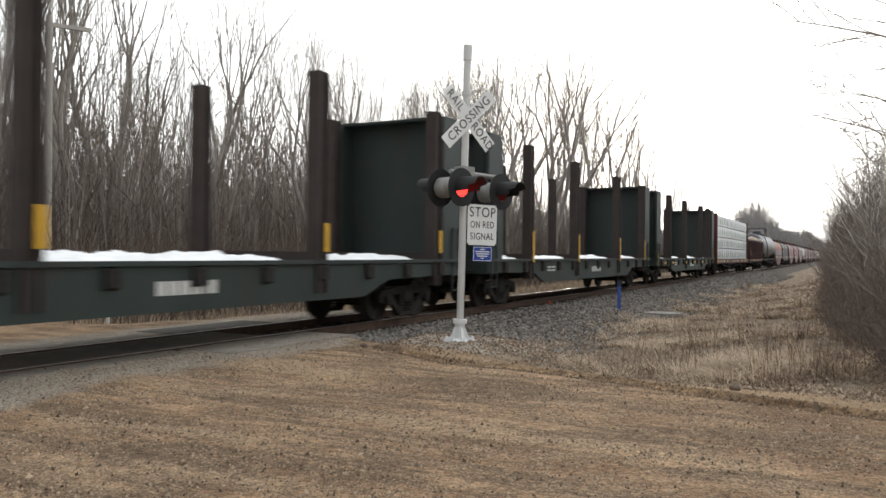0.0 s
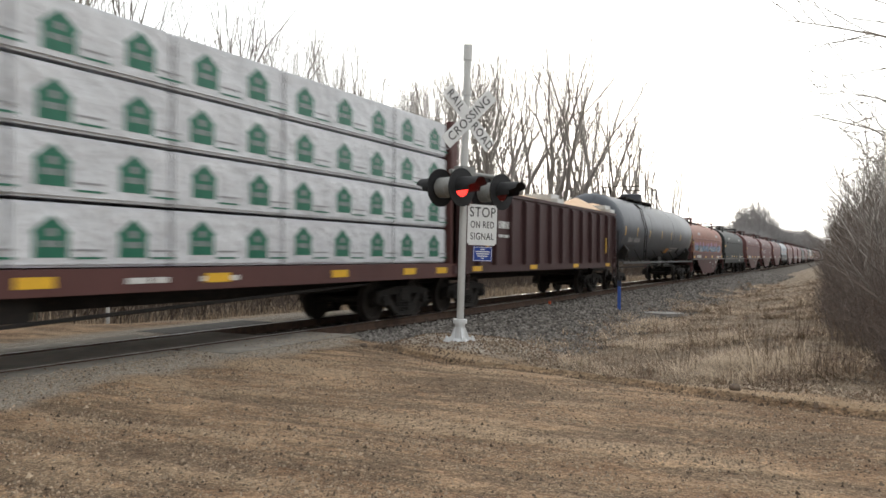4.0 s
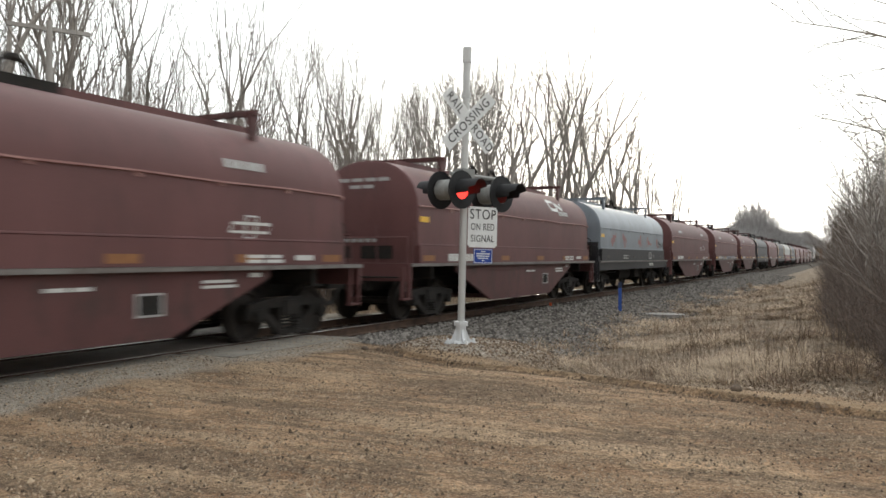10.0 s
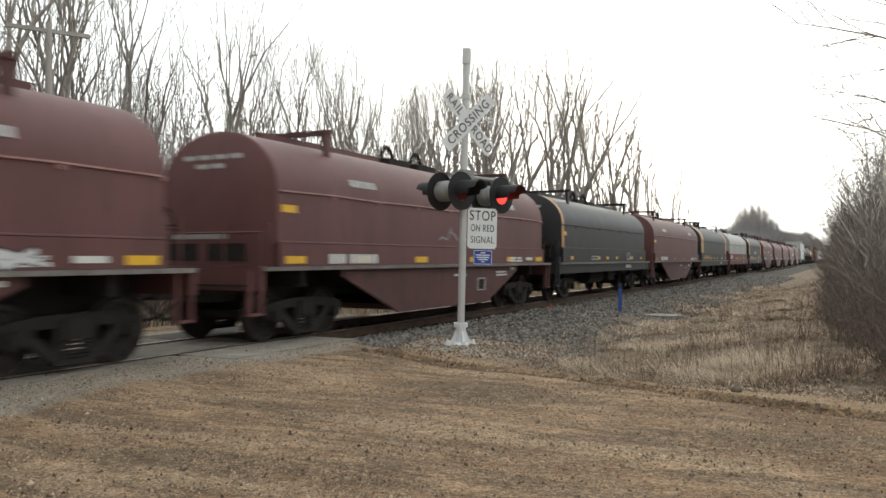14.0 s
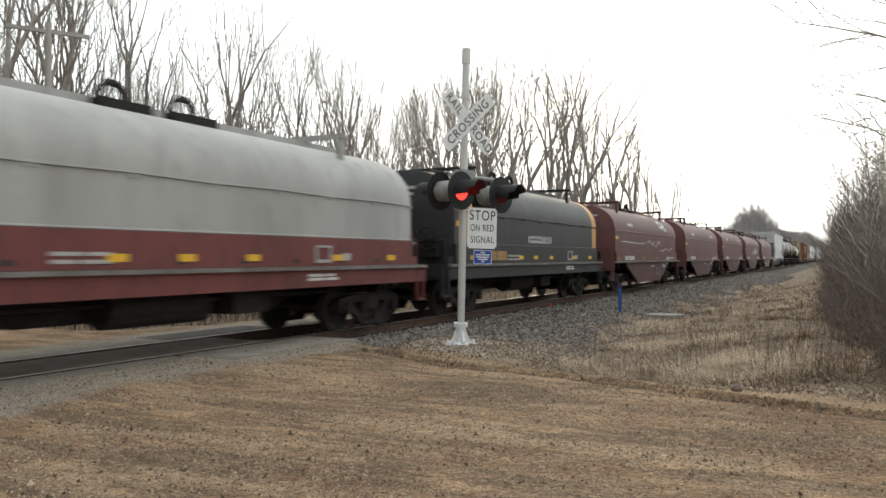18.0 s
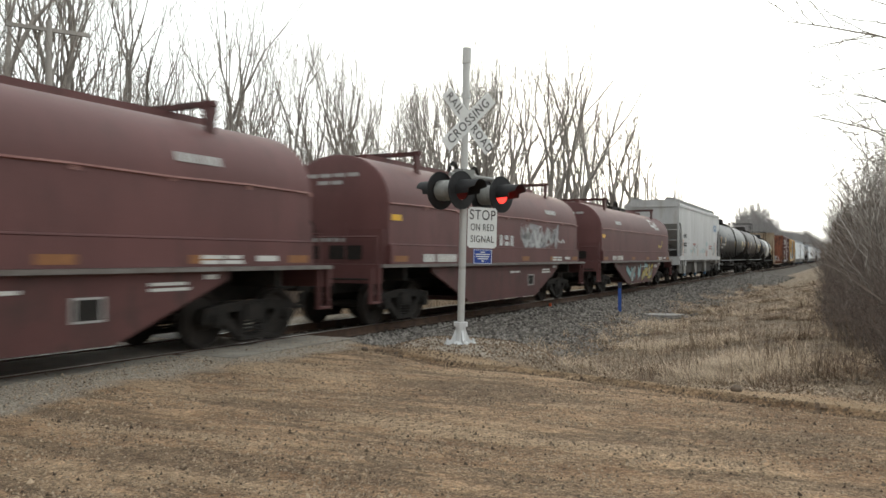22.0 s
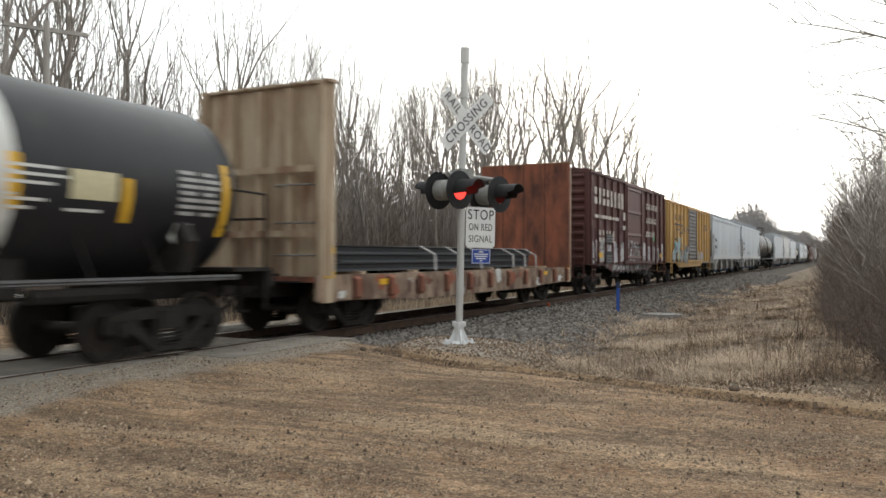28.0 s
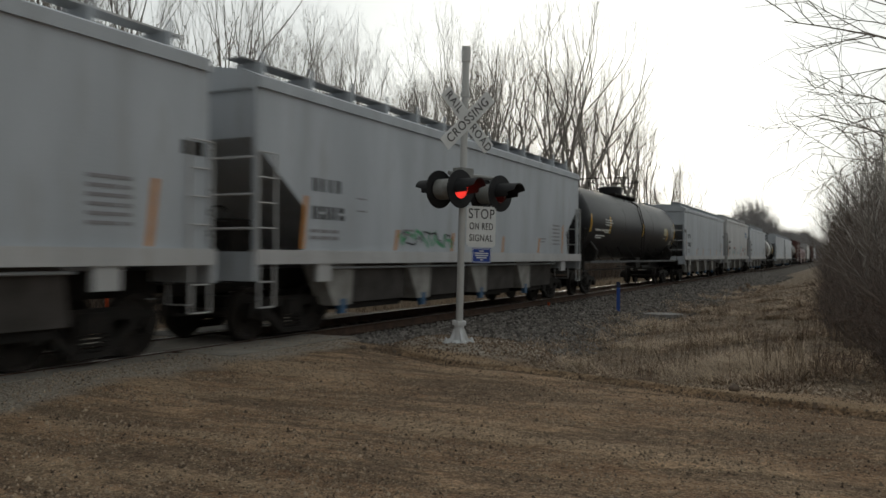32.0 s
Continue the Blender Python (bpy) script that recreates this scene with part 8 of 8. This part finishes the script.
def sticks(name, label, spots, h0, h1, r, material, seed, lean=0.25, branch=2, category="brush"):
    """A thicket of thin stems with side twigs, in one mesh."""
    rnd = random.Random(seed)
    V, F = [], []
    for x, y, k in spots:
        h = rnd.uniform(h0, h1) * k
        p = Vector((x, y, height(x, y) - 0.05))
        d = Vector((rnd.gauss(0, lean), rnd.gauss(0, lean), 1)).normalized()
        m = p + d * h * 0.5
        d2 = (d + Vector((rnd.gauss(0, lean), rnd.gauss(0, lean), 0.1))).normalized()
        q = m + d2 * h * 0.5
        rr = r * rnd.uniform(0.6, 1.4)
        twig_tube(V, F, p, m, rr, rr * 0.7, 3)
        twig_tube(V, F, m, q, rr * 0.7, rr * 0.25, 3)
        for j in range(branch):
            s = rnd.uniform(0.3, 0.95)
            a = p.lerp(m, s * 2) if s < 0.5 else m.lerp(q, s * 2 - 1)
            dd = (d + Vector((rnd.gauss(0, 0.6), rnd.gauss(0, 0.6), rnd.uniform(0, 0.5)))).normalized()
            b = a + dd * h * rnd.uniform(0.15, 0.35)
            twig_tube(V, F, a, b, rr * 0.5, rr * 0.15, 3)
    return tagged(raw(name, V, F, material), label, category, kind="stuff")


def build_brush():
    rnd = random.Random(5)
    M_BR = island_mat("brown_brush_stems", (0.17, 0.13, 0.105), (0.068, 0.053, 0.044))
    spots = []
    for i in range(12500):                       # undergrowth under the far woods
        y = -2 + 150 * rnd.random() ** 1.6
        x = -15.6 - 15 * rnd.random() ** 1.5 - 0.03 * y
        if y < far_edge(x) + 0.8 and x > -24:
            continue
        spots.append((x, y, 0.55 + 0.45 * rnd.random() + (0.75 if x < -22 else 0)))
    sticks("undergrowth", "dense brown leafless undergrowth below the woods", spots, 1.6, 3.8, 0.016, M_BR, 6, 0.32, 5)
    spots = []
    for i in range(13000):                       # dense far stems that close the woods
        y = -5 + 135 * rnd.random() ** 1.15
        spots.append((-22 - 44 * rnd.random(), y, rnd.uniform(0.5, 1.05) * (1 - 0.3 * smooth(85, 115, y))))
    # stems lightened so that their colour carries the haze
    sticks("distant_woods", "hazy grey-brown depth of the leafless woods", spots, 7, 13.5, 0.030, island_mat("far_wood_stems", (0.28, 0.245, 0.215), (0.13, 0.112, 0.098)), 9, 0.09, 5, "woods")
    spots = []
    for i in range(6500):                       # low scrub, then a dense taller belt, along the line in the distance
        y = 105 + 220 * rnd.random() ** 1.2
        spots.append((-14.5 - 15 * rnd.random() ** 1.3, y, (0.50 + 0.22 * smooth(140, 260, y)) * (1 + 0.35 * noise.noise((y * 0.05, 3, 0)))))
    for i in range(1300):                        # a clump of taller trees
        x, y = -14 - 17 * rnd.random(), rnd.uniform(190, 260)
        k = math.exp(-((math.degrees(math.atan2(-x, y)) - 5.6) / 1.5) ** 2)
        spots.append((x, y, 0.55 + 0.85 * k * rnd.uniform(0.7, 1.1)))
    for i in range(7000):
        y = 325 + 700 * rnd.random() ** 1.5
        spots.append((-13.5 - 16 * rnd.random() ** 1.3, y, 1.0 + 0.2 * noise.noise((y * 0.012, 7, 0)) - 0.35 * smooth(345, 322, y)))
    # distance haze painted into the twigs as a paler, greyer colour
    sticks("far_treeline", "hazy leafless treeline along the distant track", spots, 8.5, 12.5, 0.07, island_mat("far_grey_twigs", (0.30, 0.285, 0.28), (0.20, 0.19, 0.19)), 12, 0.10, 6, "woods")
    spots = []
    for i in range(6800):                       # near side thicket
        y = 11.5 + 110 * rnd.random() ** 2.1
        x0 = 0.55 - 0.9 * smooth(12, 18, y) - 0.017 * max(0.0, y - 18)
        x = x0 + 5.5 * rnd.random() ** 1.25
        k = min(1.0, 0.30 + 0.5 * (x - x0)) * (0.62 + 0.55 * smooth(16, 40, y))
        spots.append((x, y, k * (0.7 + 0.6 * rnd.random())))
    sticks("thicket", "dense brown leafless thicket beside the track", spots, 2.4, 4.6, 0.0075, island_mat("grey_brown_thicket_stems", (0.22, 0.178, 0.155), (0.085, 0.068, 0.058)), 8, 0.30, 9)
    V, F = [], []
    for i in range(1000):                        # low arching canes at the thicket's foot
        y = 10.6 + 22 * rnd.random() ** 1.6
        x = 0.95 - 0.045 * (y - 10.6) - 0.3 * smooth(13, 20, y) + abs(rnd.gauss(0, 1.1)) - 0.2
        if y < road_edge(x) + 1.3:
            continue
        a, ln, h = rnd.uniform(0, 6.28), rnd.uniform(0.5, 1.5), rnd.uniform(0.35, 1.15)
        p, z = None, height(x, y)
        for k in range(6):
            f = k / 5
            q = Vector((x + math.cos(a) * ln * f, y + math.sin(a) * ln * f, z - 0.04 + h * math.sin(math.pi * (0.02 + 0.8 * f))))
            if p:
                twig_tube(V, F, p, q, 0.006 * (1.15 - f), 0.006 * (0.95 - f * 0.9), 3)
                e = q + Vector((rnd.gauss(0, 0.16), rnd.gauss(0, 0.16), rnd.uniform(-0.05, 0.2)))
                twig_tube(V, F, q, e, 0.0035, 0.0015, 3)
            p = q
    tagged(raw("bramble_canes", V, F, island_mat("dark_bramble_canes", (0.19, 0.135, 0.11), (0.065, 0.048, 0.04))), "dark arching bramble canes along the thicket's foot", "brambles", kind="stuff")


build_brush()


def build_grass():
    rnd = random.Random(15)
    M_GR = island_mat("dead_grass", (0.57, 0.445, 0.315), (0.16, 0.115, 0.08))
    V, F = [], []

    def blade(x, y, h, w, lean):
        z = height(x, y) - 0.02
        a = rnd.uniform(0, 2 * math.pi)
        dx, dy = math.cos(a), math.sin(a)
        b = len(V)
        la = rnd.uniform(0, 2 * math.pi)
        lx, ly = math.cos(la) * lean * h, math.sin(la) * lean * h
        V.append((x - dx * w, y - dy * w, z))
        V.append((x + dx * w, y + dy * w, z))
        V.append((x + dx * w * 0.7 + lx * 0.4, y + dy * w * 0.7 + ly * 0.4, z + h * 0.6))
        V.append((x - dx * w * 0.7 + lx * 0.4, y - dy * w * 0.7 + ly * 0.4, z + h * 0.6))
        V.append((x + lx, y + ly, z + h * (1 - 0.35 * lean)))
        F.append((b, b + 1, b + 2, b + 3))
        F.append((b + 3, b + 2, b + 4))
    def arch_blade(x, y, z, ang, h, reach, w):
        """A long dry blade that rises and bends over."""
        dx, dy = math.cos(ang), math.sin(ang)
        px, py = -dy * w, dx * w
        b = len(V)
        for f, zz, ww in ((0.0, 0.0, 1.0), (0.25, 0.62, 0.9), (0.62, 0.96, 0.7), (1.0, 0.72 + 0.3 * rnd.random(), 0.15)):
            cx, cy = x + dx * reach * f, y + dy * reach * f
            V.append((cx - px * ww, cy - py * ww, z + h * zz))
            V.append((cx + px * ww, cy + py * ww, z + h * zz))
        for q in (0, 2, 4):
            F.append((b + q, b + q + 1, b + q + 3, b + q + 2))
    brown_v, brown_f = [], []
    pale = (V, F)
    for i in range(19000):                      # matted tufts in the ditch between ballast and thicket
        y = 9.6 + 52 * rnd.random() ** 2.0
        x = rnd.uniform(-7.2, 2.0)
        e = y - road_edge(x)
        if e < 0.85 or math.hypot(x + 5.7, y - 11.6) < 1.6 or x < -5.6 - 1.3 * smooth(14, 19, y) + 0.9 * noise.noise((y * 0.4, 0, 0)):
            continue
        lush = noise.noise((x * 0.5, y * 0.42, 5.0)) + 0.45 * noise.noise((x * 1.6, y * 1.1, 8.0)) + 0.18 * (1 - smooth(12, 16, y))
        if rnd.random() > 0.34 + 1.5 * lush:
            continue
        V, F = pale if lush + rnd.gauss(0, 0.16) > 0.15 + 0.28 * smooth(-2.2, 0.6, x) else (brown_v, brown_f)
        z, size = height(x, y) - 0.015, rnd.uniform(0.6, 1.25) * (0.4 + 0.6 * smooth(0.8, 2.0, e)) * (1 + 0.45 * lush)
        wind = 2.4 + 5 * noise.noise((x * 0.9, y * 0.9, 1.0))
        tall = 2.4 if rnd.random() < 0.05 else 1.0
        for k in range(rnd.randrange(6, 12)):
            ang = wind + rnd.gauss(0, 0.8)
            arch_blade(x + rnd.gauss(0, 0.09), y + rnd.gauss(0, 0.09), z, ang, rnd.uniform(0.03, 0.13) * size * tall, rnd.uniform(0.12, 0.42) * size, 0.0019 + 0.00019 * y)
    V, F = pale
    for i in range(15000):                      # short broken stalks between the tufts
        y = 9.6 + 60 * rnd.random() ** 2.2
        x = rnd.uniform(-7.0, 2.2)
        e = y - road_edge(x)
        if e < 0.8 or math.hypot(x + 5.7, y - 11.6) < 1.5 or x < -5.6 - 1.3 * smooth(14, 19, y) + 0.9 * noise.noise((y * 0.4, 0, 0)):
            continue
        blade(x, y, rnd.uniform(0.03, 0.10), 0.0028 + 0.00025 * y, rnd.uniform(0.8, 2.6))
    tagged(raw("brown_weeds", brown_v, brown_f, island_mat("withered_brown_weeds", (0.25, 0.165, 0.105), (0.075, 0.05, 0.037))), "flattened reddish-brown withered weeds", "weeds", kind="stuff")
    for i in range(9000):                       # verge beyond the track
        x = rnd.uniform(-17.5, -12.2)
        y = 11 + 60 * rnd.random() ** 1.8
        if y < far_edge(x) + 0.2:
            continue
        blade(x, y, rnd.uniform(0.1, 0.42), 0.010, rnd.uniform(0.1, 0.7))
    tagged(raw("dead_grass", V, F, M_GR), "tufts of dead straw-coloured grass", "grass", kind="stuff")
    spots = []
    for i in range(1500):
        y = 11.2 + 18 * rnd.random() ** 1.4
        x = 1.4 - 6.0 * rnd.random() ** 1.6
        if y - road_edge(x) > 1.2 and noise.noise((x * 0.8, y * 0.5, 21.0)) > 0.12 - 0.25 * smooth(-2.5, 0.5, x):
            spots.append((x, y, 1.0))
    sticks("dry_weeds", "thin dry brown weed stalks in the ditch", spots, 0.25, 0.8, 0.0035, island_mat("dry_weed_stalks", (0.20, 0.14, 0.09), (0.09, 0.065, 0.045)), 18, 0.12, 3, "weeds")


build_grass()


def build_litter():
    """Curled dead leaves along the verge."""
    rnd = random.Random(41)
    V, F = [], []
    for i in range(6500):
        x = rnd.uniform(-4.9, 3.2)
        y = road_edge(x) + 0.7 + abs(rnd.gauss(0.1, 0.6 if i % 3 else 4.0))
        z = height(x, y) + rnd.uniform(0.0, 0.03)
        s = rnd.uniform(0.012, 0.034)
        m = pose(x, y, z, rnd.uniform(-50, 50), rnd.uniform(-50, 50), rnd.uniform(0, 360))
        b = len(V)
        for px, py, pz in ((-1, 0, 0.25), (0, -0.5, 0), (1, 0, 0.25), (0, 0.5, 0)):
            V.append(tuple(m @ Vector((px * s, py * s, pz * s))))
        F.append((b, b + 1, b + 3))
        F.append((b + 1, b + 2, b + 3))
    tagged(raw("leaf_litter", V, F, island_mat("dead_leaves", (0.46, 0.37, 0.28), (0.14, 0.10, 0.07))), "curled grey-brown dead leaves on the verge", "leaves", kind="stuff")


build_litter()


def utility_pole():
    M_P = mat("weathered_pole_wood", (0.42, 0.40, 0.37), (0.30, 0.28, 0.26), rough=0.9, scale=3, streak=8)
    x, y = -23.45, 17.3
    p = thing("utility_pole", "weathered wooden utility pole with one crossarm", "utility pole", m=pose(x, y, -0.2))
    bm = B()
    rod(bm, (0, 0, -0.3), (0, 0, 9.5), 0.15, 12, 0.10)
    part("pole", bm, M_P, p, smooth=True)
    bm = B()
    box(bm, -0.06, 0.06, -1.25, 1.25, 9.15, 9.28, pose(0, 0, 0, 0, 0, -29))
    part("crossarm", bm, M_P, p)


utility_pole()


# ---- motion of the train and the flashers ----
def flash_rows(key):
    """The right lamp glows 0.6 s in every 1.6 s, the left one for the rest; a lens turns its bright face out within a tenth of a second."""
    rows, side = [], 180 if key == "b" else 0
    rows.append((0.0, pose(0, 0, 0, 0, side, 0)))
    k = 0
    while 0.9 + 1.6 * k < 31.95:
        for t in (0.9 + 1.6 * k, 1.5 + 1.6 * k):
            if t < 31.95:
                for i in range(4):
                    rows.append((t + i / 30.0, pose(0, 0, 0, 0, side + 60 * i, 0)))
                side += 180
        k += 1
    if rows[-1][0] < 31.95:
        rows.append((32.0, pose(0, 0, 0, 0, side, 0)))
    return rows


def spin_wheels(car, y0):
    """Turn the wheelsets while the car is near: 1.3 rad each thirtieth of a second."""
    ts = [i / 30.0 for i in range(961) if -6 < y0 - travel(i / 30.0) < 40]
    if len(ts) < 4:
        return
    for w in [o for o in car.children_recursive if o.name.startswith("wheelset")]:
        y, z = w.location.y, w.location.z
        turn = lambda t: math.degrees((travel(t) - travel(ts[0])) / 0.457)
        rows = [(t, pose(0, y, z, turn(t))) for t in ts]
        if ts[0] > 0:
            rows.insert(0, (0.0, pose(0, y, z)))
        if ts[-1] < 32:
            rows.append((32.0, pose(0, y, z, turn(ts[-1]))))
        walk(w, rows)


def motions():
    ts = [i * 1.0 for i in range(33)]
    for car, y in TRAIN:
        walk(car, [(t, pose(TRACK_X, y - travel(t), RAIL_Z + LIFT)) for t in ts])
        spin_wheels(car, y)
    for lens, key in LENSES:
        walk(lens, flash_rows(key))


motions()
